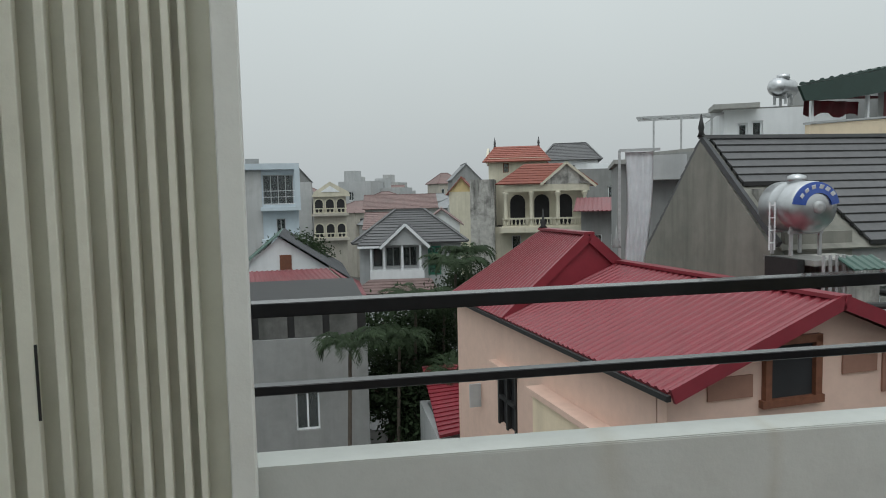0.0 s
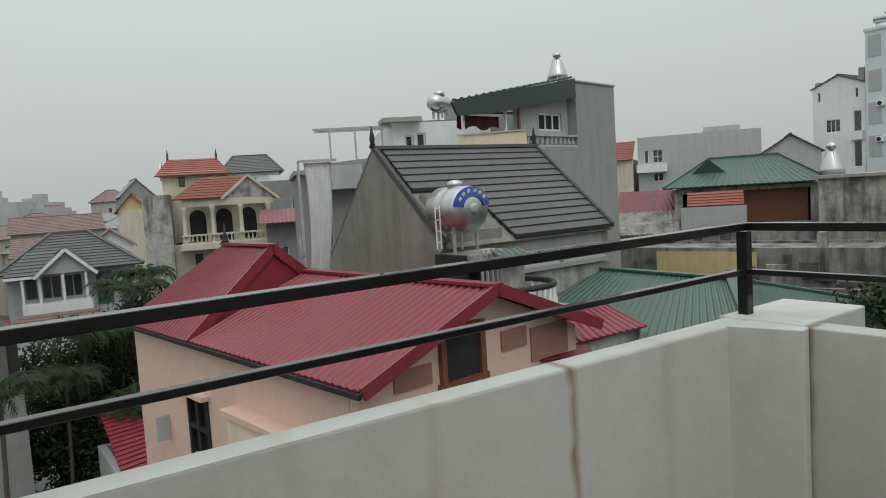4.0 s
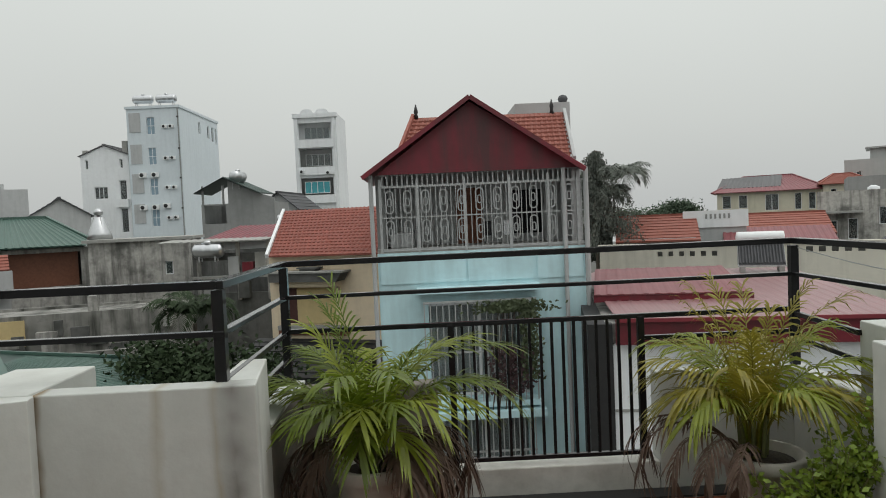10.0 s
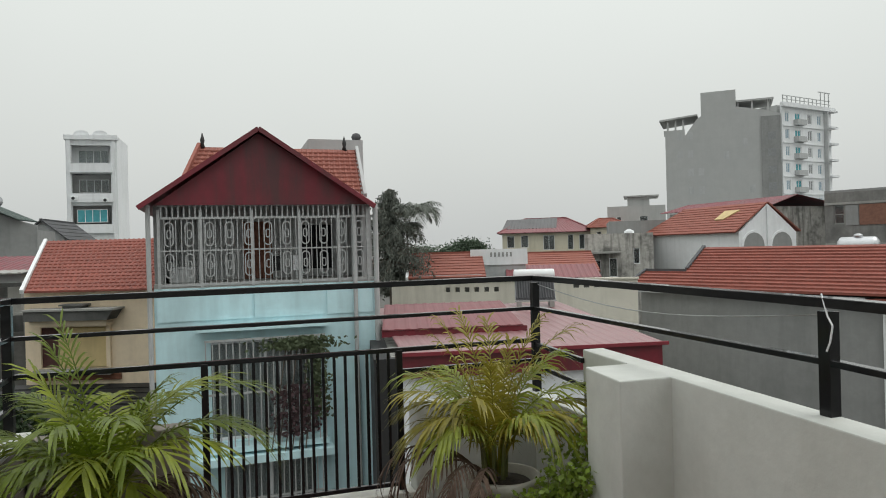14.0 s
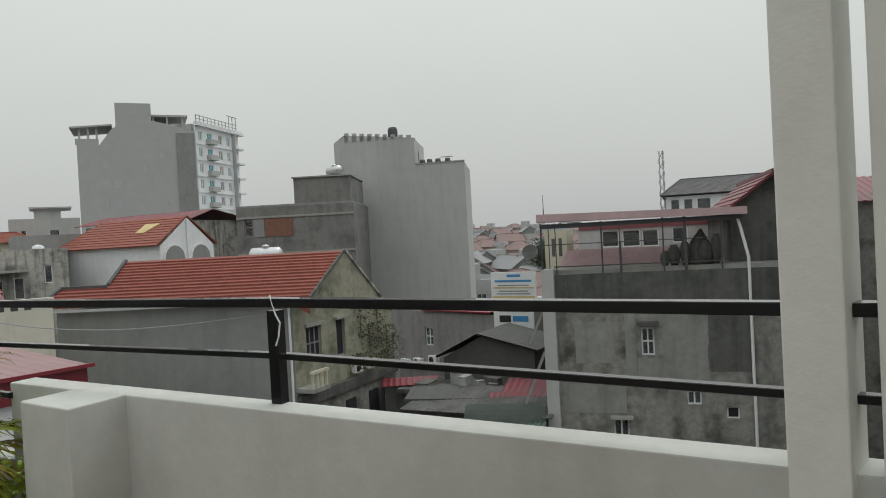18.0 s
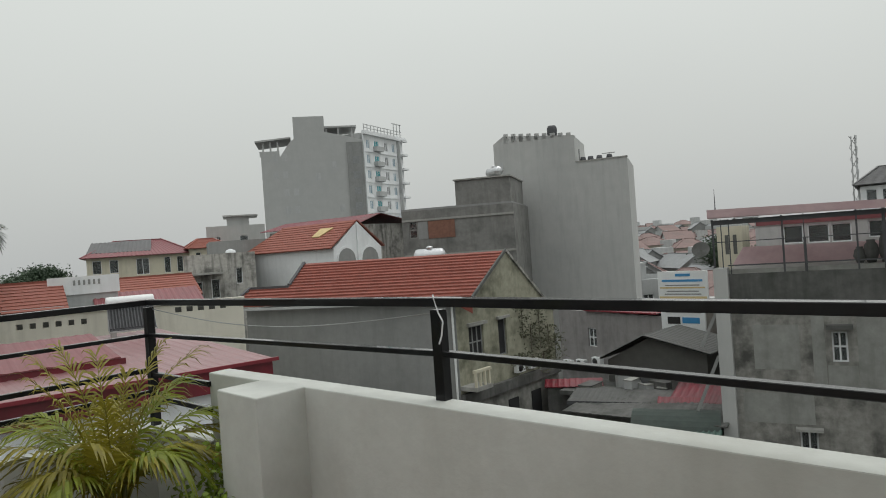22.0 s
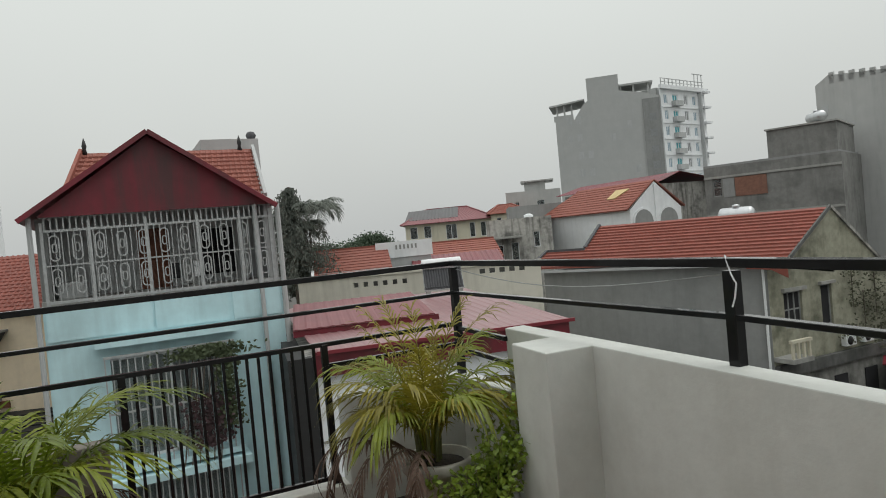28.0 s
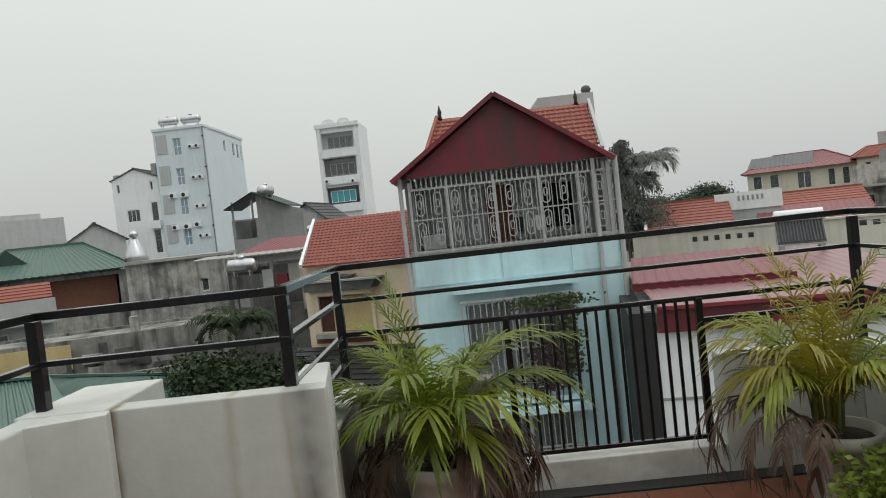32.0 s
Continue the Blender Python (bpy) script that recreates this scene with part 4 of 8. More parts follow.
    (140, 80, 115, 0.59), (181, 79, 138, 0.43), (214, 77, 138, 0.40), (198, 84, 98, 0.76), (172, 84, 92, 0.70), (84, 84, 40, 0.66), (262, 84, 45, 0.62),
    (120, 84, 44, 0.48), (0, 76, 92, 0.71), (40, 76, 89, 0.72), (320, 76, 92, 0.71), (300, 80, 78, 0.71), (60, 80, 81, 0.70), (50, 87, 30, 0.84), (78, 87, 36, 0.78))
YELLOW_FRONDS = ((62, 87, 38, 0.82), (85, 86, 45, 0.78), (247, 86, 62, 0.86), (262, 86.5, 40, 0.82), (20, 87, 35, 0.84), (330, 86.5, 45, 0.80), (75, 82, 92, 0.66), (60, 83, 80, 0.68), (85, 82, 135, 0.56),
    (100, 83, 112, 0.55), (112, 82, 130, 0.56), (70, 82, 110, 0.60), (215, 83, 128, 0.62), (200, 84, 112, 0.58), (232, 77, 116, 0.61), (247, 74, 100, 0.66),
    (257, 78, 85, 0.67), (185, 84, 96, 0.49), (300, 86, 21, 0.66), (170, 86, 29, 0.61), (140, 84, 68, 0.55), (335, 80, 88, 0.72), (10, 80, 88, 0.72),
    (310, 80, 84, 0.70), (35, 80, 91, 0.71), (280, 82, 61, 0.71))
pot(2.78, 0.29, 0.178, 0.43, "whitish cement pot with a green palm")
# Many dry fronds: dead leaves, and added dark for the palm's shaded inside.
potted_palm(2.80, 0.29, 0.43, GREEN_FRONDS, 0.18, 4, (FROND, FROND_M, FROND), "lush green areca palm growing in a cement pot",
            ((70, 0.44), (248, 0.5), (258, 0.6), (272, 0.55), (285, 0.62), (300, 0.5), (100, 0.42), (232, 0.5), (215, 0.45), (262, 0.48), (290, 0.5), (310, 0.45), (275, 0.4), (242, 0.4), (225, 0.36), (120, 0.4), (90, 0.5), (60, 0.5)), 0.42, 20, 0.0074, 0.11)
pot(2.74, -1.53, 0.19, 0.40, "whitish cement pot with a yellowing palm")
potted_palm(2.78, -1.50, 0.39, YELLOW_FRONDS, 0.195, 9, (FROND_Y, FROND_M, FROND_Y), "yellowing areca palm with dry hanging fronds in a pot",
            ((110, 0.62), (92, 0.74), (78, 0.80), (66, 0.66), (125, 0.55), (150, 0.5)), 0.6, 24, 0.0078, 0.08)

rnd = random.Random(5)
shrub = thing("shrub", (2.36, -1.60, 0), "small bright green leafy shrub before the palm pot", "shrub")
part("nursery_pot", lathe([(0.09, -0.008), (0.12, 0.16), (0.13, 0.165), (0.11, 0.165), (0.02, 0.14)], 18), TRIM_SHADE, shrub)
leaves = bmesh.new()
for i in range(44):
    yy, up = rnd.uniform(-0.27, 0.32), 1.0 - 0.85 * rnd.random() ** 1.7
    end = Vector((rnd.gauss(0, 0.08), yy * (0.5 + 0.5 * up), 0.14 + up * (0.46 - 0.95 * yy) * 0.92))
    twig = bmesh.new()
    tube(twig, (0, 0, 0.12), end, 0.005, 0.002, 4)
    part("twig", twig, STEM, shrub)
    for k in range(52):
        c = Vector((0, 0, 0.12)).lerp(end, 0.4 + 0.62 * rnd.random()) + Vector((rnd.gauss(0, 0.024), rnd.gauss(0, 0.024), rnd.gauss(0, 0.022)))
        a = Vector((rnd.gauss(0, 1), rnd.gauss(0, 1), rnd.gauss(0.3, 0.6))).normalized() * 0.019
        b = a.cross(Vector((rnd.gauss(0, 1), rnd.gauss(0, 1), rnd.gauss(0, 1)))).normalized() * 0.0105
        leaves.faces.new([leaves.verts.new(c + q) for q in (-a, b, a, -b)])
part("foliage", leaves, SHRUB, shrub)


# ---- neighbouring houses, north-east ----
# pink house under a crimson steel roof
h = thing("pink_house", site((3.36, 7.34), (4.354, 7.452)), "pink rendered house under a crimson corrugated steel roof", "house")
ze, zr, zu = gz(-0.78), gz(0.15), gz(0.72)
front = part("wall", pierced(4.55, 0, ze + 0.02, 0.2, [(1.30, gz(-5), 2.4, gz(-3.4))], u0=0.15), PINK, h, shift=(0, 0.3, 0))
part("gable", prism([(0.15, ze + 0.02), (4.55, ze + 0.02), (2.42, zr - 0.06)], 0.3, 0.5), PINK, h)
wf = part("window", boxes((1.50, 0.22, gz(-1.08), 1.59, 0.34, gz(-0.30)), (2.26, 0.22, gz(-1.08), 2.36, 0.34, gz(-0.30)), (1.46, 0.215, gz(-1.16), 2.40, 0.36, gz(-1.06)), (1.50, 0.22, gz(-0.38), 2.36, 0.34, gz(-0.28))), WOOD, h, "brown framed gable window")
part("pane", boxes((1.59, 0.285, gz(-1.06), 2.26, 0.297, gz(-0.38))), SHADEBLACK, wf)
part("wall", pierced(-0.52, 0, ze, 0.2, [(-5.9, gz(-2.95), -5.0, gz(-1.85))], u0=-8.4), PINK, h, shift=Matrix.Translation((0.15, 0, 0)) @ Matrix.Rotation(-math.pi / 2, 4, "Z"))
lw = part("window", boxes((0.12, 4.98, gz(-2.97), 0.20, 5.06, gz(-1.83)), (0.12, 5.84, gz(-2.97), 0.20, 5.92, gz(-1.83)), (0.12, 5.41, gz(-2.97), 0.19, 5.49, gz(-1.83)), (0.12, 4.98, gz(-2.45), 0.19, 5.92, gz(-2.37))), TRIM_SHADE, h, "dark barred side window")
part("pane", boxes((0.22, 5.0, gz(-2.95), 0.23, 5.9, gz(-1.85))), SHADEBLACK, lw)
part("shutter", boxes((-0.12, 6.95, gz(-2.95), 0.13, 6.99, gz(-2.45))), PALEGREY, h, "small shutter standing open")
part("lintel", boxes((-0.02, 4.9, gz(-1.80), 0.15, 6.05, gz(-1.72))), PINK, h)
part("annex", boxes((-0.10, 1.2, 0, 0.146, 3.7, gz(-1.75))), CREAM, h, "cream lower annex wall")
part("annex_coping", boxes((-0.16, 1.1, gz(-1.75), 0.148, 3.85, gz(-1.66))), PINK, h)
part("wall", boxes((4.35, 0.5, 0, 4.55, 8.4, ze)), PINK, h)
part("wall", boxes((0.15, 8.4, 0, 4.55, 8.6, ze)), PINK, h)
part("roof", slope((0, 5.2, ze), (0, 0, ze), (2.42, 0, zr), (2.42, 5.2, zr), "ribbed", 0.16, 0.03, 0.028), REDMETAL, h)
part("roof", slope((4.85, 0, ze), (4.85, 5.2, ze), (2.42, 5.2, zr), (2.42, 0, zr), "ribbed", 0.16, 0.03, 0.028), REDMETAL, h)
part("roof", slope((0, 8.7, ze), (0, 5.2, ze), (1.75, 5.2, zu), (1.75, 7.3, zu), "ribbed", 0.16, 0.03, 0.028), REDMETAL, h)
part("roof", slope((3.5, 5.2, ze), (3.5, 8.7, ze), (1.75, 7.3, zu), (1.75, 5.2, zu), "ribbed", 0.16, 0.03, 0.028), REDMETAL, h)
part("gable", prism([(0.05, ze), (3.45, ze), (1.75, zu - 0.02)], 5.22, 5.32), REDMETAL, h)
bm = bmesh.new()
bar(bm, (2.42, -0.03, zr + 0.06), (2.42, 5.2, zr + 0.06), 0.22, 0.05)
part("ridge_cap", bm, REDMETAL, h)
bm = bmesh.new()
bar(bm, (1.75, 5.15, zu + 0.06), (1.75, 7.3, zu + 0.06), 0.22, 0.05)
part("ridge_cap", bm, REDMETAL, h)
for p, q in (((0, -0.02, ze), (2.42, -0.02, zr)), ((4.85, -0.02, ze), (2.42, -0.02, zr)), ((0, 5.18, ze), (1.75, 5.18, zu)), ((3.5, 5.18, ze), (1.75, 5.18, zu))):
    bm = bmesh.new()
    bar(bm, p, q, 0.05, 0.18)
    part("barge_board", bm, REDMETAL, h)
bm = bmesh.new()
bar(bm, (-0.03, 0, ze - 0.03), (-0.03, 8.7, ze - 0.03), 0.06, 0.07)
part("gutter", bm, TRIM_SHADE, h)
for u, v, z in ((1.75, 7.25, zu), (2.3, 5.1, zr + 0.25)):
    part("finial", lathe([(0.10, 0), (0.05, 0.06), (0.07, 0.12), (0.03, 0.2), (0.008, 0.42)], 10), GREY if v < 6 else TRIM_SHADE, h, shift=(u, v, z + 0.08))
for x0, x1, z0, z1 in ((0.7, 1.35, -1.0, -0.72), (2.74, 3.3, -0.85, -0.55), (3.4, 4.3, -1.15, -0.62)):
    part("wall_panel", boxes((x0, 0.27, gz(z0), x1, 0.297, gz(z1))), PANELBROWN, h)

# lower crimson and green sheds behind it
s = thing("shed", (0, 0, GROUND), "low shed under a crimson corrugated roof", "shed")
part("roof", slope((7.2, 8.3, gz(-1.15)), (9.9, 8.25, gz(-1.15)), (10.45, 9.9, gz(-0.9)), (8.4, 9.9, gz(-0.9)), "ribbed", 0.16, 0.03, 0.025), REDMETAL, s)
part("flashing", slope((6.9, 8.0, gz(-1.2)), (8.1, 8.0, gz(-1.3)), (8.5, 8.8, gz(-1.0)), (7.4, 9.2, gz(-0.95)), "plain", thick=0.03), WINE, s, "bent wine red flashing")
part("wall", boxes((8.0, 8.4, 0, 9.8, 9.7, gz(-1.2))), OLDWALL, s)
s = thing("green_shed", (0, 0, GROUND), "large shed under a green hipped steel roof", "shed")
re, rz = gz(-1.5), gz(-0.62)
q1, q2, q3, q4 = (9.3, 14.6, re), (9.3, 5.6, re), (15.6, 5.6, re), (15.6, 14.6, re)
k1, k2 = (12.75, 14.0, rz), (12.5, 8.2, rz)
part("roof", slope(q1, q2, k2, k1, "ribbed", 0.2, 0.03, 0.02), GREENMETAL, s)
part("roof", slope(q3, q4, k1, k2, "ribbed", 0.2, 0.03, 0.02), GREENMETAL, s)
part("roof", slope(q2, q3, k2, k2, "ribbed", 0.2, 0.03, 0.02), GREENMETAL, s)
bm = bmesh.new()
for p, e in ((q2, k2), (q3, k2), (k1, k2)):
    bar(bm, Vector(p) + Vector((0, 0, 0.06)), Vector(e) + Vector((0, 0, 0.07)), 0.2, 0.05)
part("ridge_cap", bm, GREENMETAL, s)
part("gablet", slope((12.0, 7.5, gz(-0.86)), (13.0, 7.5, gz(-0.86)), (12.5, 8.3, gz(-0.52)), (12.5, 8.3, gz(-0.52)), "plain", thick=0.03), DARKGREEN, s)
part("wall", boxes((9.6, 5.9, 0, 15.3, 14.3, gz(-1.55))), OLDWALL, s)
# curved balcony of the next house
b = thing("round_balcony", (8.5, 10.43, GROUND + 0.1), "round ended balcony with a dark rail and pale balusters", "balcony")
bm = bmesh.new()
ring = [Vector((0.75 * math.cos(a) * (2.1 if math.cos(a) < 0 else 1), 0.9 * math.sin(a), 0)) for a in (i * math.pi / 14 - math.pi * 0.5 for i in range(28))]
rows = []
for i, p in enumerate(ring):
    side = (ring[(i + 1) % 28] - ring[i - 1]).normalized().cross(Vector((0, 0, 1)))
    rows.append([bm.verts.new(p + Vector((0, 0, gz(-0.42))) + side * 0.06 * math.cos(k * math.pi / 4) + Vector((0, 0, 0.06 * math.sin(k * math.pi / 4)))) for k in range(8)])
for i in range(28):
    for k in range(8):
        bm.faces.new((rows[i][k], rows[i][(k + 1) % 8], rows[(i + 1) % 28][(k + 1) % 8], rows[(i + 1) % 28][k]))
part("handrail", bm, TRIM_SHADE, b)
for p in ring[::1]:
    part("baluster", lathe([(0.04, 0), (0.06, 0.12), (0.03, 0.28), (0.04, 0.42)], 8), WHITE, b, shift=(p.x, p.y, gz(-0.88)))
part("slab", boxes((-1.7, -1.0, gz(-1.05), 0.85, 1.0, gz(-0.88))), CONC, b)
part("wall", boxes((-1.4, -0.8, -0.1, 0.6, 0.8, gz(-1.05))), OLDWALL, b)

# grey house with the dark tiled roof
h = thing("grey_house", (7.8, 11.85, GROUND), "grey rendered house with a steep dark tiled roof", "house")
zr, ze = gz(2.62), gz(0.45)
part("gable", prism([(0, 0), (5.6, 0), (5.6, gz(-0.5)), (2.5, zr), (0, ze - 0.02)], 0, 0.25), GABLE, h, shift=Matrix.Translation((0.25, 0, 0)) @ Matrix.Rotation(math.pi / 2, 4, "Z"))
part("gable", prism([(0, 0), (5.6, 0), (5.6, gz(-0.5)), (2.5, zr), (0, ze - 0.02)], 0, 0.25), GABLE, h, shift=Matrix.Translation((5.2, 0, 0)) @ Matrix.Rotation(math.pi / 2, 4, "Z"))
part("wall", pierced(4.95, 0, ze - 0.05, 0.2, [(2.9, gz(-1.9), 3.7, gz(-0.9)), (4.0, gz(-1.9), 4.6, gz(-0.9))], u0=0.25), GREY, h)
part("wall", boxes((0.25, 5.4, 0, 4.95, 5.6, gz(-0.5))), GREY, h)
part("roof", slope((5.2, 5.7, gz(-0.6)), (0, 5.7, gz(-0.6)), (0, 2.5, zr), (5.2, 2.5, zr), "courses", 0.28), SLATE, h)
n = 13
for k in range(n):
    f0, f1 = k / n, (k + 1) / n
    cut = 0.25 if f0 > 0.5 else 1.75 + 0.5 * (0.5 - f0)
    y0, y1 = -0.12 + 2.62 * f0, -0.12 + 2.62 * f1
    z0, z1 = ze + (zr - ze) * f0, ze + (zr - ze) * f1
    part("tile_course", slope((cut, y0, z0), (5.28, y0, z0), (5.28, y1 + 0.05, z1), (cut, y1 + 0.05, z1), "plain", thick=0.045), SLATE, h, shift=Matrix.Translation((0, 0, 0.05)) @ Matrix.Rotation(radians(0), 4, "X"))
    # Black strip paints the shadow line below each tile course.
    part("tile_edge", boxes((cut, y0 - 0.03, z0 + 0.0, 5.28, y0 + 0.025, z0 + 0.085)), TRIM_SHADE, h)
for x in (0.05, 5.22):
    bm = bmesh.new()
    bar(bm, (x, 2.5, zr + 0.08), (x, -0.15, ze + 0.06), 0.09, 0.12)
    part("verge", bm, DARKTILE, h)
bm = bmesh.new()
bar(bm, (0, 2.5, zr + 0.1), (5.3, 2.5, zr + 0.1), 0.16, 0.08)
part("ridge", bm, SLATE, h)
for x in (0.02, 5.2):
    part("finial", lathe([(0.09, 0), (0.05, 0.12), (0.07, 0.2), (0.012, 0.5)], 8), TRIM_SHADE, h, shift=(x, 2.5, zr + 0.1))
part("roof_deck", slope((0.15, -0.1, ze - 0.08), (5.2, -0.1, ze - 0.08), (5.2, 2.48, zr - 0.1), (0.15, 2.48, zr - 0.1), "plain", thick=0.04), GABLE, h)
part("stepped_wall", boxes((0.27, -0.02, ze - 0.5, 1.7, 0.1, gz(0.72))), GABLE, h)
for i in range(5):
    part("louvre", boxes((0.35 + i * 0.24, 0.2, gz(1.0), 0.50 + i * 0.24, 1.15, gz(1.55))), OLDWALL, h)
for x0, x1 in ((2.0, 3.3), (3.45, 4.9)):
    # Flat dark panel on the wall stands for shade behind the balusters.
    part("louvre_opening", boxes((x0, -0.02, gz(-0.22), x1, -0.003, gz(0.08))), SHADEBLACK, h)
    baluster_row(h, x0, x1, -0.08, gz(-0.25), gz(0.10), 9, PALEGREY, 0.05)
part("balcony_slab", boxes((1.7, -0.2, gz(-0.36), 5.0, -0.003, gz(-0.25))), CONC, h)
part("plinth_wall", boxes((0.9, -0.06, gz(-4), 5.2, -0.003, gz(-0.4))), OLDWALL, h)

m = Matrix.Translation((7.80, 10.72, 0.37)) @ Matrix.Rotation(radians(-3), 4, "Z")
tank = water_tank(m, 0.45, 1.0, "lying stainless steel water tank with a blue band", 0.4)
# printed band on the end of the tank
bm = bmesh.new()
rims = [[bm.verts.new((r * math.cos(a), y, r * math.sin(a))) for r, y in ((0.24, -0.10), (0.43, -0.028), (0.43, 0.0), (0.24, -0.08))] for a in (radians(8 + i * 164 / 20) for i in range(21))]
for p, q in zip(rims, rims[1:]):
    for i in range(4):
        bm.faces.new((p[i], p[(i + 1) % 4], q[(i + 1) % 4], q[i]))
bm.faces.new(rims[0])
bm.faces.new(rims[-1][::-1])
band = part("blue_band", bm, BLUEBAND, tank, "blue printed band", shift=(0, -0.02, 0.85))
for i, a in enumerate((40, 60, 80, 104, 126, 146)):
    a = radians(a)
    bm = boxes((-0.035, -0.006, -0.045, 0.035, 0.006, 0.045))
    part("mark", bm, SIGNWHITE, band, shift=Matrix.Translation((0.34 * math.cos(a), -0.072, 0.34 * math.sin(a))) @ Matrix.Rotation(math.pi / 2 - a, 4, "Y") @ Matrix.Rotation(radians(20), 4, "X"))
part("outlet", lathe([(0.11, 0), (0.11, 0.04), (0.05, 0.06)], 16), GALV, tank, shift=Matrix.Translation((0, -0.1, 0.85)) @ Matrix.Rotation(math.pi / 2, 4, "X"))
for x in (-0.60, -0.50):
    part("ladder_rail", boxes((x, 0.35, 0.1, x + 0.02, 0.37, 0.95)), WHITE, tank)
for k in range(4):
    part("ladder_rung", boxes((-0.59, 0.352, 0.22 + k * 0.22, -0.49, 0.368, 0.24 + k * 0.22)), WHITE, tank)
st = thing("tank_stand", (7.95, 11.4, GROUND), "masonry stand with pipes and a black gap strip below the tank", "stand")
# Narrow black slab stands for the dark gap beside the gable.
part("pier", boxes((-0.32, -0.5, 0, -0.18, 0.4, gz(0.30))), TRIM_SHADE, st)
part("pier", boxes((0.45, -0.75, 0, 1.1, 0.7, gz(0.30))), OLDWALL, st)
part("slab", boxes((-0.15, -0.7, gz(0.2), 0.45, 0.7, gz(0.30))), CONC, st)
for i in range(4):
    bm = bmesh.new()
    tube(bm, (-0.05 + 0.13 * i, -0.8, gz(-3)), (-0.05 + 0.13 * i, -0.8, gz(0.4)), 0.03)
    part("pipe", bm, GALV, st)
part("awning", slope((0.2, -1.2, gz(0.16)), (1.0, -1.2, gz(0.16)), (1.0, -0.76, gz(0.34)), (0.2, -0.76, gz(0.34)), "ribbed", 0.15, 0.02, 0.02), GREENMETAL, st)

# grey tower house with the dark green canopy
h, w = house("tower_house", (11.54, 13.3), (15.43, 14.076), 8, 2.5, TOWERGREY, "tall grey rendered house with a roof terrace canopy")
part("wall", boxes((-2.75, 0.0, 0, -0.003, 6, gz(2.5))), TOWERGREY, h)
part("terrace_slab", boxes((-2.75, 0.0, gz(2.502), 1.95, 6, gz(2.58))), CONC, h)
rw = part("terrace_wall", pierced(1.95, gz(2.58), gz(4.1), 0.15, [(0.62, gz(3.03), 1.66, gz(3.50))], u0=-0.28), PALEGREY, h, shift=(0, 0.3, 0))
window(rw, 0.62, gz(3.03), 1.66, gz(3.50), 0.05, 3, 1, WHITE, SHADEBLACK)
part("stair_tower", boxes((1.953, 0.003, gz(2.503), 3.965, 5, gz(4.33))), TOWERGREY, h)
part("tower_top", boxes((1.93, -0.03, gz(4.332), 4.0, 5, gz(4.38))), CONC, h)
part("parapet", prism([(-2.70, gz(2.58)), (-0.34, gz(2.58)), (-0.34, gz(2.97)), (-2.70, gz(2.80))], 0.0, 0.12), CREAM, h, "cream terrace parapet")
part("coping", prism([(-2.72, gz(2.81)), (-0.32, gz(2.98)), (-0.32, gz(3.02)), (-2.72, gz(2.85))], -0.03, 0.15), PALEGREY, h)
baluster_row(h, -0.30, 1.94, 0.1, gz(2.582), gz(2.90), 11, PALEGREY, 0.05)
part("roof", slope((-3.05, -0.05, gz(3.55)), (1.86, -0.05, gz(4.43)), (2.0, 1.6, gz(4.46)), (-0.95, 1.6, gz(3.85)), "ribbed", 0.25, 0.03, 0.03), DARKGREEN, h, "dark green canopy roof")
part("fascia", prism([(-3.05, gz(3.54)), (-2.89, gz(3.26)), (-1.75, gz(3.33)), (1.88, gz(3.92)), (1.86, gz(4.42))], -0.06, 0.0), DARKGREEN, h)
for u, zt, mt in ((-0.90, 3.5, WHITE), (-0.36, 3.58, ROSEMETAL), (-2.45, 3.3, WHITE)):
    bm = bmesh.new()
    bar(bm, (u, 0.2, gz(2.58)), (u, 0.2, gz(zt)), 0.06)
    part("canopy_post", bm, mt, h)
bm = bmesh.new()
rows = []
for k in range(7):
    f = k / 6
    rows.append([bm.verts.new((-2.32 + 1.5 * i / 14, 0.5 + 0.03 * math.sin(i * 1.7 + f), gz(3.36) - f * (0.30 + 0.05 * math.sin(i * 0.9)))) for i in range(15)])
for a, b in zip(rows, rows[1:]):
    for i in range(14):
        bm.faces.new((a[i], a[i + 1], b[i + 1], b[i])).smooth = True
bmesh.ops.solidify(bm, geom=bm.faces[:], thickness=0.02)
part("awning", bm, WINE, h, "wine red cloth hung under the canopy")
bm = bmesh.new()
bar(bm, (-2.4, 0.45, gz(3.40)), (-0.3, 0.45, gz(3.46)), 0.05)
part("cross_bar", bm, ROSEMETAL, h)
farther(h, 1.32, -1.25)
farther(cone_tank(Matrix.Translation((13.64, 14.53, 4.38)), 0.55, "upright steel water tank on splayed legs"), 1.32, -1.25)

h, w = house("white_roof_room", (9.55, 17.0), (12.2, 15.9), 4.5, 3.6, WHITE, "small white rooftop room with a thin flat slab", [(0.35, 2.85, 0.6, 3.25, 1, 1), (0.68, 2.8, 0.95, 3.3, 1, 1)])
part("roof", boxes((-0.3, -0.4, gz(3.6), 0.8, 0.6, gz(3.72)), (0.1, 0.6, gz(3.6), 2.75, 4.6, gz(3.70))), CONC, h)
farther(h, 1.32, -1.25)
farther(water_tank(Matrix.Translation((11.55, 16.2, 3.72)) @ Matrix.Rotation(radians(-65), 4, "Z"), 0.24, 0.75, "small stainless steel water tank on a roof", 0.2), 1.32, 1.3)
pg = thing("pergola", site((7.6, 17.9), (9.5, 17.0)), "thin steel pergola frame on a roof", "pergola")
for i in range(6):
    bm = bmesh.new()
    bar(bm, (i * 0.38, 0, gz(3.52)), (i * 0.38 + 0.4, 2.2, gz(3.66)), 0.04)
    part("rafter", bm, GALV, pg)
for z, y in ((3.52, 0), (3.6, 1.1), (3.66, 2.2)):
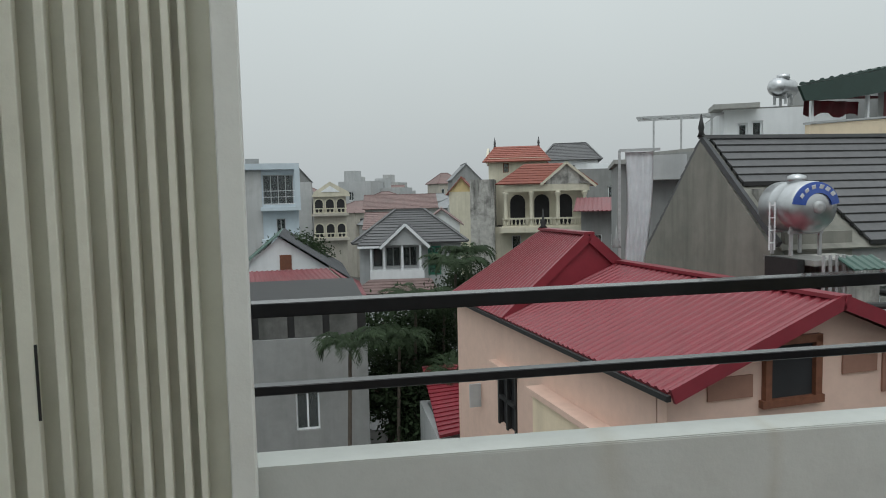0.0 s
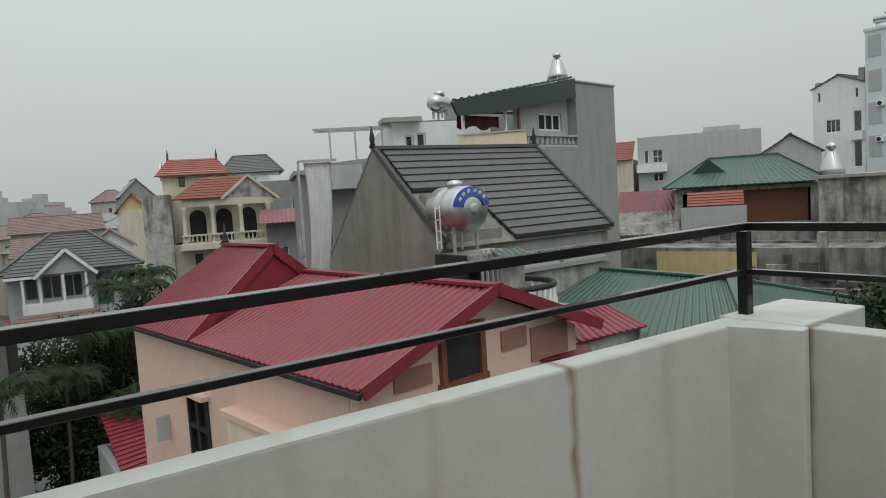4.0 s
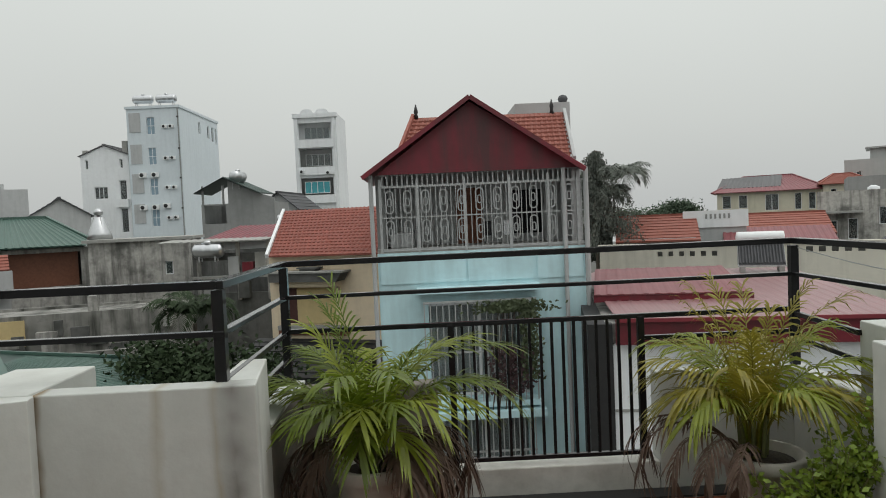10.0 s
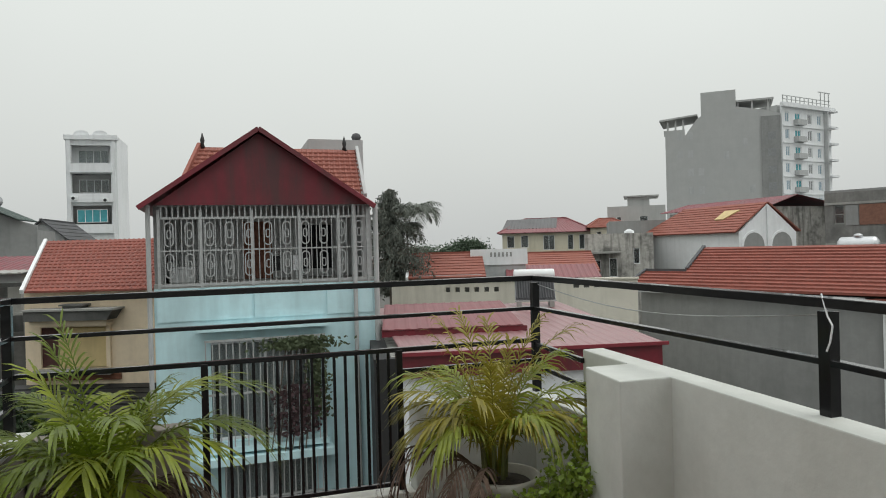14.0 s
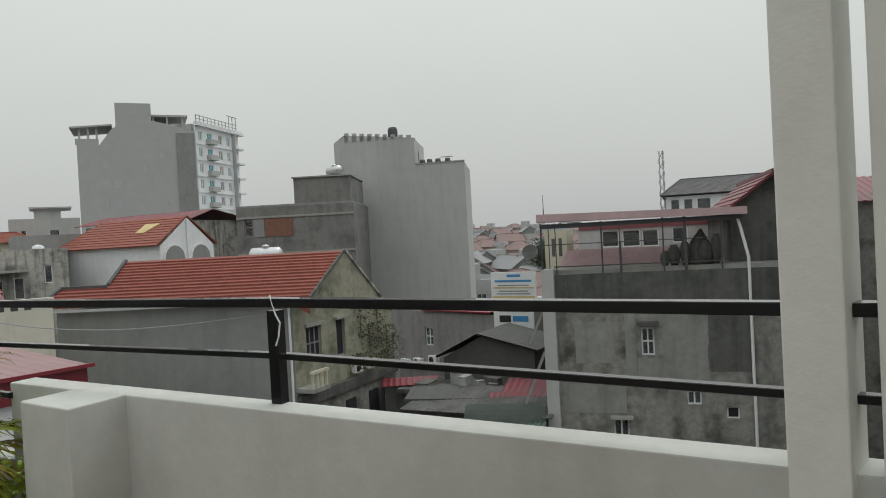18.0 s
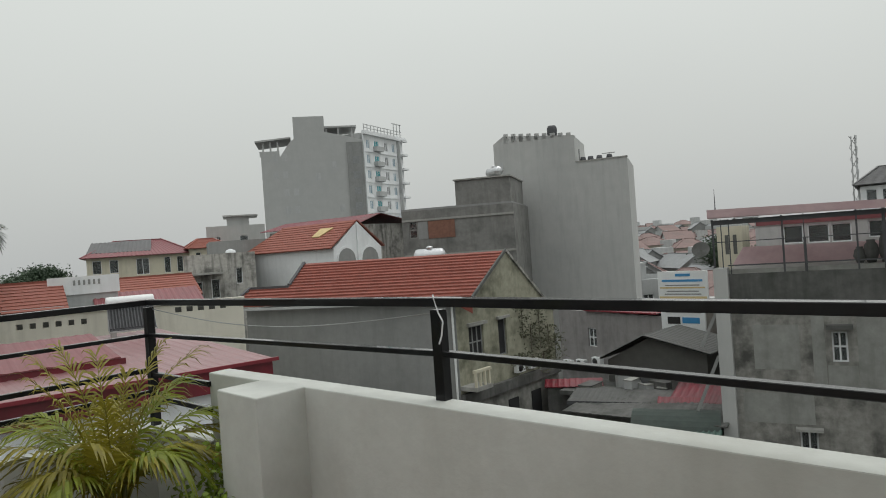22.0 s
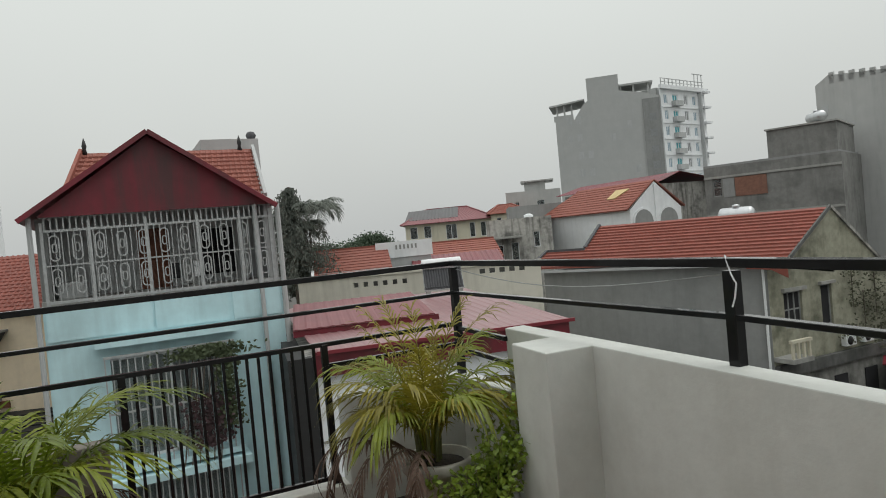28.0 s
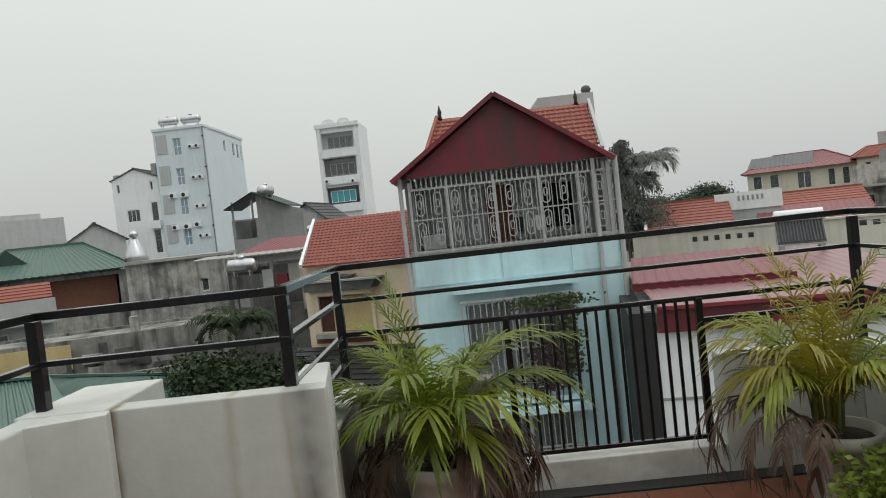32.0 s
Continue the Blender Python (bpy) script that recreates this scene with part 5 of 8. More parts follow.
    bm = bmesh.new()
    bar(bm, (-0.1, y, gz(z)), (2.1, y, gz(z)), 0.05)
    part("beam", bm, GALV, pg)
for u in (0.35, 1.05, 1.8):
    bm = bmesh.new()
    bar(bm, (u, 0, 0), (u, 0, gz(3.5)), 0.05)
    part("post", bm, GALV, pg)
farther(pg, 1.32, -1.4)
h, w = house("grey_annex", (7.5, 18.05), (9.0, 17.45), 5, 2.3, GREY, "grey rendered annex behind a plastic sheet", [(0.45, 0.3, 0.85, 1.75, 0, 0)])
part("roof", boxes((-0.1, -0.2, gz(2.3), 1.7, 5, gz(2.42))), CONC, h)
part("eave_box", boxes((0.5, -0.5, gz(1.85), 1.75, -0.003, gz(2.5))), PALEGREY, h)
sh = thing("plastic_sheet", site((6.35, 15.1), (6.95, 14.85)), "long white plastic sheet hung from a roof edge", "sheet")
bm = bmesh.new()
rows = []
for k in range(25):
    f = k / 24
    rows.append([bm.verts.new((0.02 + (0.62 - 0.25 * f) * i / 16 + 0.05 * math.sin(5 * f), 0.05 * math.sin(i * 1.9 + 2 * f) * (0.5 + f), gz(2.45) - f * 3.6)) for i in range(17)])
for a, b in zip(rows, rows[1:]):
    for i in range(16):
        bm.faces.new((a[i], a[i + 1], b[i + 1], b[i])).smooth = True
bmesh.ops.solidify(bm, geom=bm.faces[:], thickness=0.01)
part("cloth", bm, SHEET, sh)
bm = bmesh.new()
bar(bm, (-0.1, 0.1, 0), (-0.1, 0.1, gz(2.5)), 0.06)
bar(bm, (-0.1, 0.1, gz(2.5)), (0.8, 0.1, gz(2.5)), 0.06)
part("frame", bm, GALV, sh)


# ---- houses to the north ----
def arch_opening(parent, u, z0, w, hgt, v, mat=None, inner=None):
    """A raised arched surround with a flat panel coloured as a recess's shade."""
    pts = [(u - w / 2, z0)] + [(u + w / 2 * math.cos(a), z0 + hgt - w / 2 + w / 2 * math.sin(a)) for a in (math.pi - i * math.pi / 8 for i in range(9))] + [(u + w / 2, z0)]
    big = [(u - w / 2 - 0.12, z0)] + [(u + (w / 2 + 0.12) * math.cos(a), z0 + hgt - w / 2 + (w / 2 + 0.12) * math.sin(a)) for a in (math.pi - i * math.pi / 8 for i in range(9))] + [(u + w / 2 + 0.12, z0)]
    p = part("arch", prism(big, v - 0.06, v - 0.003), mat or WHITE, parent)
    part("opening", prism(pts, v - 0.075, v - 0.0605), inner or SHADEBLACK, p)


h, w = house("grey_wall_house", (-4.5, 20.1), (0.67, 20.2), 7, -2.6, GREY, "plain grey rendered house side with one window", [(3.05, -5.16, 3.73, -4.02, 2, 1)])
flat_roof(h, w, 7, -2.6, GREY, 0.0)
part("dark_shed", boxes((-1.0, 0.15, gz(-2.44), w - 0.02, 6, gz(-1.45))), TRIM_SHADE, h, "black rooftop shed")
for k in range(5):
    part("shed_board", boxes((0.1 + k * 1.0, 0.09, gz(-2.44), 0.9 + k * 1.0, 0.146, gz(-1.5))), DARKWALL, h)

h, w = house("red_roof_cottage", (-4.6, 27.3), (0.6, 27.5), 6, -2.4, WHITE, "white cottage under a faded red hipped roof")
part("roof", slope((-0.5, -0.3, gz(-2.45)), (w + 0.5, -0.3, gz(-2.45)), (w - 0.8, 2.6, gz(-1.48)), (-0.5, 2.6, gz(-1.48)), "ribbed", 0.25, 0.03, 0.03), ROSEMETAL, h)
part("roof", slope((w + 0.5, -0.3, gz(-2.45)), (w + 0.7, 5.5, gz(-2.45)), (w - 0.8, 2.6, gz(-1.48)), (w - 0.8, 2.6, gz(-1.48)), "ribbed", 0.25, 0.03, 0.03), ROSEMETAL, h)
h, w = house("green_gable_house", (-4.0, 30.6), (-0.3, 30.7), 7, -1.5, WHITE, "white gabled house with a green roof edge")
part("gable", prism([(-0.1, gz(-1.5)), (3.7, gz(-1.5)), (1.6, gz(-0.08))], 0, 0.2), WHITE, h)
wn2 = part("window", boxes((1.6, -0.03, gz(-1.5), 2.1, 0.0, gz(-0.85))), WOOD, h)
part("roof", slope((-0.5, 7, gz(-1.75)), (-0.5, -0.3, gz(-1.75)), (1.6, -0.3, gz(0.0)), (1.6, 7, gz(0.0)), "ribbed", 0.25, 0.03, 0.03), GREENMETAL, h)
part("roof", slope((4.6, -0.3, gz(-2.0)), (4.6, 7, gz(-2.0)), (1.6, 7, gz(0.0)), (1.6, -0.3, gz(0.0)), "ribbed", 0.25, 0.03, 0.03), DARKTILE, h)
water_tank(Matrix.Translation((-3.55, 27.6, -1.5)) @ Matrix.Rotation(radians(70), 4, "Z"), 0.4, 1.0, "lying stainless steel water tank beside a roof", 0.2)

h, w = house("villa", (1.36, 37.2), (6.78, 36.5), 7, -0.85, PALEGREY, "pale villa with a dark hipped roof and a front gable",
             [(0.7, -2.2, 1.25, -1.12, 1, 1), (1.4, -2.2, 2.2, -1.12, 2, 1), (2.32, -2.2, 3.1, -1.12, 2, 1), (4.92, -2.6, 5.3, -1.3, 1, 1)], frame_mat=PALEGREY)
hip_roof(h, w, 7, -0.95, 0.69, SLATE, 0.35, 1.9, pitch=0.35)
part("porch_gable", prism([(1.35, gz(-0.98)), (3.5, gz(-0.98)), (2.5, gz(0.0))], -0.9, -0.75), PALEGREY, h)
for a, b in (((1.15, gz(-1.12)), (2.5, gz(0.1))), ((3.75, gz(-1.12)), (2.5, gz(0.1)))):
    part("roof", slope((a[0], 3.0, a[1]), (a[0], -1.1, a[1]), (b[0], -1.1, b[1]), (b[0], 3.0, b[1]), "courses", 0.35), DARKTILE, h)
    bm = bmesh.new()
    bar(bm, (a[0], -1.12, a[1]), (b[0], -1.12, b[1]), 0.08, 0.14)
    part("barge_board", bm, WHITE, h)
part("porch_sill", boxes((0.6, -0.92, gz(-2.75), 3.45, -0.003, gz(-2.3))), WHITE, h)
part("wing_roof", slope((0.0, -0.9, gz(-1.02)), (1.4, -0.9, gz(-1.02)), (2.2, 1.2, gz(-0.05)), (0.9, 1.2, gz(-0.05)), "courses", 0.35), SLATE, h)
part("wing_roof", slope((0.0, 3.6, gz(-1.02)), (0.0, -0.9, gz(-1.02)), (0.9, 1.2, gz(-0.05)), (0.9, 2.6, gz(-0.05)), "courses", 0.35), SLATE, h)
part("eave_board", boxes((-0.02, -0.93, gz(-1.12), 1.3, -0.88, gz(-1.0))), WHITE, h)
for u in (0.62, 1.3, 2.25, 3.2):
    part("porch_post", boxes((u, -0.85, gz(-2.3), u + 0.11, -0.74, gz(-1.0))), WHITE, h)
gw = part("window", boxes((3.68, -0.05, gz(-2.68), 4.38, -0.003, gz(-1.12))), GREENWIN, h, "green shuttered window")
for k in range(4):
    for i in range(2):
        part("pane", boxes((3.76 + i * 0.3, -0.065, gz(-2.55) + k * 0.36, 4.0 + i * 0.3, -0.051, gz(-2.29) + k * 0.36)), GLASS, gw)
part("roof", slope((-0.4, -2.2, gz(-3.4)), (4.2, -2.2, gz(-3.4)), (3.8, -0.95, gz(-2.8)), (0.6, -0.95, gz(-2.8)), "courses", 0.3), HAZETILE, h)
part("porch_wall", boxes((0.2, -1.9, 0, 4.0, -0.004, gz(-3.45))), WHITE, h)

h, w = house("blue_white_house", (-8.2, 47.7), (-2.11, 48.2), 8, 3.55, SKYBLUE, "pale blue modern house with a glazed upper balcony",
             [(3.8, 1.2, 5.8, 3.2, 4, 1), (4.6, -0.75, 5.2, 0.25, 2, 1)], frame_mat=PALEGREY)
part("roof", boxes((-0.3, -0.5, gz(3.55), w + 0.1, 8, gz(3.95))), SKYBLUE, h)
part("balcony_slab", boxes((3.6, -0.9, gz(0.8), w + 0.1, -0.003, gz(1.05))), SKYBLUE, h)
part("roof_box", boxes((2.7, 1, gz(3.95), 3.6, 2, gz(4.35))), GREY, h)
part("stair_wall", boxes((-0.1, -0.12, 0, 3.72, -0.003, gz(3.52))), HAZEWALL, h, "weathered grey stair wall")
part("stair_window", boxes((1.7, -0.15, gz(-0.6), 2.2, -0.121, gz(0.2))), WHITE, h)
for z in (1.55, 2.0, 2.4):
    part("balcony_rail", boxes((3.75, -0.85, gz(z) - 0.3, w + 0.05, -0.82, gz(z) - 0.27)), WHITE, h)
part("lower_balcony", boxes((3.6, -0.8, gz(-1.5), w + 0.1, -0.003, gz(-1.1))), SKYBLUE, h)
part("pilaster", boxes((w - 0.25, -0.9, gz(1.05), w + 0.1, -0.7, gz(3.55))), SKYBLUE, h)
h, w = house("beige_house", (-1.42, 68.2), (1.77, 68.2), 9, 1.7, BEIGE, "beige house with arched balconies under a pediment")
part("pediment", prism([(-0.1, gz(1.7)), (3.6, gz(1.7)), (3.45, gz(2.15)), (1.65, gz(3.15)), (0.1, gz(2.15))], -0.3, 0.3), PALEYELLOW, h)
part("roof", boxes((0, 0.3, gz(1.6), w, 9, gz(1.9))), HAZETILE, h)
part("gable_relief", prism([(0.75, gz(2.15)), (2.6, gz(2.15)), (1.65, gz(2.75))], -0.36, -0.301), WHITE, h)
for z in (0.1, -2.3):
    part("balcony_slab", boxes((-0.2, -0.6, gz(z) - 0.25, 3.4, -0.003, gz(z))), BEIGE, h)
    baluster_row(h, 0, 3.2, -0.5, gz(z), gz(z) + 0.5, 9, PALEYELLOW)
    for u in (0.55, 1.6, 2.65):
        arch_opening(h, u, gz(z), 0.75, 1.35, 0.0, PALEYELLOW)
h, w = house("grey_house", (-6, 72), (-1.6, 72), 8, 2.8, PALEGREY, "plain grey house with a flat roof")
flat_roof(h, w, 8, 2.8, PALEGREY, 0.3)

# villa with orange tiled roofs and a columned balcony
A, Bp = (9.35, 45.2), (16.6, 43.0)
h, w = house("columned_villa", A, Bp, 8, -0.6, PALEYELLOW, "cream villa with orange tiled roofs and a columned balcony", [(2.6, -2.3, 3.2, -1.2, 1, 1), (4.6, -2.3, 5.2, -1.2, 1, 1)])
part("upper_wall", pierced(5.0, gz(-0.6), gz(4.05), 0.2, [(2.0, gz(3.05), 2.4, gz(3.7))], u0=1.0), PALEYELLOW, h, shift=(0, 2.2, 0))
part("upper_wall", boxes((1.0, 2.42, gz(-0.6), 5.0, 7.5, gz(4.0))), PALEYELLOW, h)
window(h, 2.0, gz(3.05), 2.4, gz(3.7), 2.28, 1, 2, WOOD)
part("roof", slope((0.6, 1.8, gz(3.75)), (5.3, 1.8, gz(3.75)), (4.5, 4.6, gz(4.95)), (1.35, 4.6, gz(4.95)), "courses", 0.35), ORANGETILE, h)
part("roof", slope((5.3, 7.5, gz(3.75)), (0.6, 7.5, gz(3.75)), (1.35, 4.6, gz(4.95)), (4.5, 4.6, gz(4.95)), "courses", 0.35), ORANGETILE, h)
part("gable", prism([(0, gz(3.75)), (5.6, gz(3.75)), (2.8, gz(4.9))], 0, 0.15), PALEYELLOW, h, shift=Matrix.Translation((0.95, 1.85, 0)) @ Matrix.Rotation(math.pi / 2, 4, "Z"))
for u in (1.35, 4.5):
    part("finial", lathe([(0.1, 0), (0.06, 0.15), (0.09, 0.25), (0.015, 0.7)], 8), DARKTILE, h, shift=(u, 4.6, gz(4.95)))
part("roof", slope((1.6, -1.2, gz(2.15)), (4.75, -1.2, gz(2.15)), (6.1, 0.9, gz(3.5)), (3.5, 0.9, gz(3.5)), "courses", 0.35), ORANGETILE, h)
part("roof", slope((8.1, -1.1, gz(2.0)), (8.1, 4.0, gz(2.0)), (6.1, 4.0, gz(3.5)), (6.1, -1.1, gz(3.5)), "courses", 0.35), ORANGETILE, h)
part("porch_gable", prism([(4.7, gz(2.15)), (7.8, gz(2.05)), (6.15, gz(3.4))], -1.0, -0.8), OLDWALL, h)
for a, b in (((4.5, gz(2.1)), (6.15, gz(3.5))), ((8.0, gz(1.95)), (6.15, gz(3.5)))):
    bm = bmesh.new()
    bar(bm, (a[0], -1.2, a[1]), (b[0], -1.2, b[1]), 0.1, 0.15)
    part("barge_board", bm, PALEYELLOW, h)
part("porch_wall", boxes((2.0, 0.6, gz(-0.6), 7.4, 0.8, gz(2.1))), PALEYELLOW, h)
for u in (3.0, 4.6, 6.1):
    arch_opening(h, u, gz(-0.5), 1.0, 2.0, 0.6, PALEYELLOW)
part("lintel", boxes((2.2, -1.0, gz(1.7), 7.6, -0.6, gz(2.15))), PALEYELLOW, h)
for u in (2.25, 3.9, 5.6, 7.3):
    part("column", lathe([(0.2, 0), (0.2, 0.15), (0.13, 0.25), (0.12, 2.0), (0.19, 2.15), (0.19, 2.3)], 12), PALEYELLOW, h, shift=(u, -0.85, gz(-0.6)))
part("balcony_slab", boxes((1.9, -1.2, gz(-0.95), 7.7, -0.003, gz(-0.6))), PALEYELLOW, h)
baluster_row(h, 2.0, 7.6, -1.0, gz(-0.6), gz(0.0), 22, PALEYELLOW)
part("side_tower", boxes((-0.1, -0.5, 0, 1.5, 5, gz(2.55))), OLDWALL, h, "stained grey side wall")

h, w = house("far_house", (21.4, 66.7), (26.4, 64.9), 10, 4.75, WHITE, "white house with a long grey hipped roof", [(0.5, 3.6, 1.1, 4.3, 1, 1), (2.5, 3.6, 3.1, 4.3, 1, 1)])
hip_roof(h, w, 10, 4.75, 6.7, SLATE, 0.4, 1.0, pitch=0.5)
h, w = house("red_eave_house", (14.0, 37.5), (17.5, 36.0), 7, 0.55, GREY, "grey house with a rose steel eave and two small windows", [(0.75, -1.45, 1.15, -0.85, 1, 1), (1.65, -1.45, 2.05, -0.85, 1, 1)])
part("roof", slope((-0.4, -1.0, gz(0.5)), (w + 0.3, -1.0, gz(0.5)), (w + 0.3, 3.5, gz(1.2)), (-0.4, 3.5, gz(1.2)), "ribbed", 0.25, 0.03, 0.03), ROSEMETAL, h)
part("eave_roof", slope((-0.4, -1.6, gz(-2.6)), (w, -1.6, gz(-2.6)), (w, -0.05, gz(-1.9)), (-0.4, -0.05, gz(-1.9)), "ribbed", 0.25, 0.03, 0.03), ROSEMETAL, h)
h, w = house("pale_house", (18.2, 51.5), (24.5, 48.6), 8, 2.9, GREY, "pale grey house behind the villa", [(3.2, 1.0, 3.8, 2.0, 2, 1)])
flat_roof(h, w, 8, 2.9, GREY, 0.3)
part("roof_room", boxes((1.5, 3, gz(3.0), 4.0, 6, gz(3.9))), WHITE, h)
h, w = house("yellow_house", (12.2, 69.2), (14.6, 68.6), 9, 1.9, PALEYELLOW, "pale yellow gabled house with orange roof tiles")
gable_roof(h, w, 9, 1.9, 3.3, ORANGETILE, "v", 0.3, wall=YELLOW, pitch=0.4)
h, w = house("red_roof_house", (4.0, 75), (11.6, 74.2), 9, 0.3, PALEGREY, "house with a broad red tiled roof")
gable_roof(h, w, 9, 0.3, 1.7, HAZETILE, "u", 0.3, wall=PALEGREY, pitch=0.45)
h, w = house("red_roof_house", (3.0, 58), (7.2, 57.5), 8, -1.1, PALEGREY, "low house with a haze-muted red roof")
gable_roof(h, w, 8, -1.1, 0.1, HAZETILE, "u", 0.3, wall=PALEGREY, pitch=0.45)
h, w = house("red_roof_house", (7.6, 56), (10.5, 55.5), 8, -0.7, WHITE, "small gabled house with red roof tiles")
gable_roof(h, w, 8, -0.7, 0.4, HAZETILE, "v", 0.3, wall=WHITE, pitch=0.45)
h, w = house("lean_to", (2.2, 17.0), (3.0, 17.0), 3.4, -4.6, PALEGREY, "small lean-to with a red tiled roof")
part("roof", slope((0.0, -0.2, gz(-4.5)), (1.4, -0.2, gz(-4.3)), (1.4, 3.4, gz(-3.6)), (0.1, 3.4, gz(-3.6)), "courses", 0.2), REDMETAL, h)

# ---- houses to the east ----
h, w = house("far_grey_house", (54.4, 43.7), (60.5, 34.6), 10, 5.3, PALEGREY, "long pale grey house with a flat roof and balcony", [(0.6, 3.2, 1.0, 4.4, 1, 1), (1.4, 3.2, 2.3, 4.4, 2, 2), (1.4, 1.4, 2.3, 2.2, 2, 1)])
flat_roof(h, w, 10, 5.3, PALEGREY, 0.25)
part("balcony", boxes((-0.1, -0.7, gz(2.3), 2.7, -0.003, gz(3.1))), WHITE, h)
part("roof_room", boxes((6.0, 2, gz(5.45), 9.3, 7, gz(6.3))), PALEGREY, h)
h, w = house("yellow_orange_house", (51.8, 47.2), (54.0, 44.0), 8, 3.7, PALEYELLOW, "pale yellow house with an orange roof edge")
part("roof", slope((-0.3, -0.3, gz(3.6)), (w, -0.3, gz(3.6)), (w, 4, gz(5.6)), (-0.3, 4, gz(5.6)), "courses", 0.4), ORANGETILE, h)
h, w = house("gable_house", (50.5, 29), (52.6, 25.5), 8, 3.0, PALEGREY, "pale grey gabled house")
gable_roof(h, w, 8, 3.0, 4.3, DARKTILE, "v", 0.2, wall=PALEGREY, pitch=0.4)
h, w = house("pavilion", (30.4, 22.4), (33.8, 16.7), 5, 0.95, OLDWALL, "rooftop pavilion under a green hipped steel roof", [(0.4, -0.9, 2.6, 0.7, 0, 0), (3.1, -0.9, 6.3, 0.75, 0, 0)])
part("back_wall", boxes((0.25, 4.0, gz(-1.5), w - 0.25, 4.2, gz(0.95))), OLDWALL, h)
hip_roof(h, w, 5, 1.0, 2.42, GREENMETAL, 0.5, 1.6, "ribbed", 0.3)
part("gablet", prism([(0.85, gz(1.74)), (2.5, gz(1.72)), (1.66, gz(2.46))], 0.85, 1.1), DARKGREEN, h)
part("shutter", boxes((3.2, 0.3, gz(-0.9), 6.2, 0.36, gz(0.75))), WOOD, h, "brown timber screen")
h, w = house("pavilion_balcony", (29.0, 20.9), (30.5, 18.6), 1.5, -1.0, PALEGREY, "pale balcony block with an orange tiled skirt", [(0.35, -2.3, 0.9, -1.3, 1, 1), (1.6, -2.3, 2.2, -1.3, 1, 1)])
part("balcony", boxes((-0.1, -0.5, gz(-1.0), w + 0.1, -0.3, gz(0.1))), PALEGREY, h)
part("skirt", slope((0.2, -0.4, gz(0.1)), (w, -0.4, gz(0.1)), (w, 0.4, gz(0.75)), (0.2, 0.4, gz(0.75)), "courses", 0.2), ORANGETILE, h)
h, w = house("old_wall_house", (29.9, 14.8), (30.85, 10.75), 6, 1.15, OLDWALL, "old stained concrete house with a flat roof", [(3.1, -0.4, 3.45, 0.2, 1, 1), (1.2, -2.6, 1.5, -2.0, 1, 1), (1.8, -2.6, 2.1, -2.0, 1, 1)], left_windows=[])
part("roof", boxes((-0.2, -0.2, gz(1.15), w + 0.2, 6, gz(1.28))), CONC, h)
cone_tank(Matrix.Translation((31.5, 15.0, 1.0)), 1.0, "upright steel water tank beside an old roof")
h, w = house("dark_yard_house", (22.0, 20.5), (25.2, 8.9), 3, -1.45, SOOTWALL, "row of blackened old walls and sheds", [(0.6, -2.6, 1.2, -1.9, 1, 1), (3.0, -3.4, 3.6, -2.5, 1, 1), (6.2, -3.3, 6.7, -2.5, 1, 1), (9.2, -3.3, 9.7, -2.5, 1, 1)])
flat_roof(h, w, 3, -1.45, SOOTWALL, 0.1)
rnd = random.Random(31)
for i in range(14):
    u, z = rnd.uniform(5.4, w - 0.8), rnd.uniform(-3.6, -1.9)
    part("patch", boxes((u, -rnd.uniform(0.05, 0.3), gz(z), u + rnd.uniform(0.15, 0.7), -0.003, gz(z) + rnd.uniform(0.2, 0.8))), rnd.choice((DARKWALL, OLDWALL, CONC, STAINWALL)), h)
for i in range(2):
    u = rnd.uniform(0, w)
    part("chimney_stub", boxes((u, 0.2, gz(-1.3), u + 0.3, 0.6, gz(-1.3) + rnd.uniform(0.2, 0.7))), rnd.choice((DARKWALL, OLDWALL)), h)
part("yard_wall", boxes((5.5, -1.6, 0, w, -1.4, gz(-2.4))), SOOTWALL, h)
part("yard_wall", boxes((2.0, -0.8, 0, 5.4, -0.65, gz(-2.6))), SOOTWALL, h)
part("yellow_wall", boxes((2.8, -0.06, gz(-2.25), 6.6, -0.003, gz(-1.35))), YELLOW, h, "stained yellow wall panel")
h, w = house("shed_row", (25.5, 25.5), (29.0, 21.0), 5, -1.2, OLDWALL, "old stained rear house with small windows", [(1.2, -2.6, 1.8, -1.8, 1, 1), (3.4, -2.6, 4.2, -1.8, 2, 1)])
part("roof", slope((-0.3, -0.3, gz(-1.2)), (w, -0.3, gz(-1.2)), (w, 3, gz(-0.2)), (-0.3, 3, gz(-0.2)), "ribbed", 0.25), STAINWALL, h)
h, w = house("crimson_roof_house", (30.2, 25.8), (32.0, 23.0), 5, -0.2, OLDWALL, "old house with a small crimson sheet roof", [(0.5, -1.6, 0.9, -0.9, 1, 1), (2.2, -1.6, 2.7, -0.9, 1, 1)])
part("roof", slope((-0.2, -0.3, gz(-0.25)), (w + 0.2, -0.3, gz(-0.25)), (w - 0.6, 3, gz(0.9)), (-0.4, 3, gz(0.9)), "ribbed", 0.25, 0.03, 0.02), WINE, h)
h, w = house("heater_house", (29.0, 10.0), (28.8, 6.5), 5, 0.5, DARKWALL, "dark open roof room with a steel heater", [(0.3, -1.2, 3.2, 0.2, 0, 0)])
part("roof", slope((-1.2, -0.7, gz(1.0)), (w, -0.7, gz(0.98)), (w, 0.8, gz(1.06)), (-1.2, 0.8, gz(1.08)), "ribbed", 0.3, 0.04, 0.02), CONC, h)
part("shelf", boxes((0.0, -0.3, gz(-0.55), w, 0.1, gz(-0.45))), CONC, h)
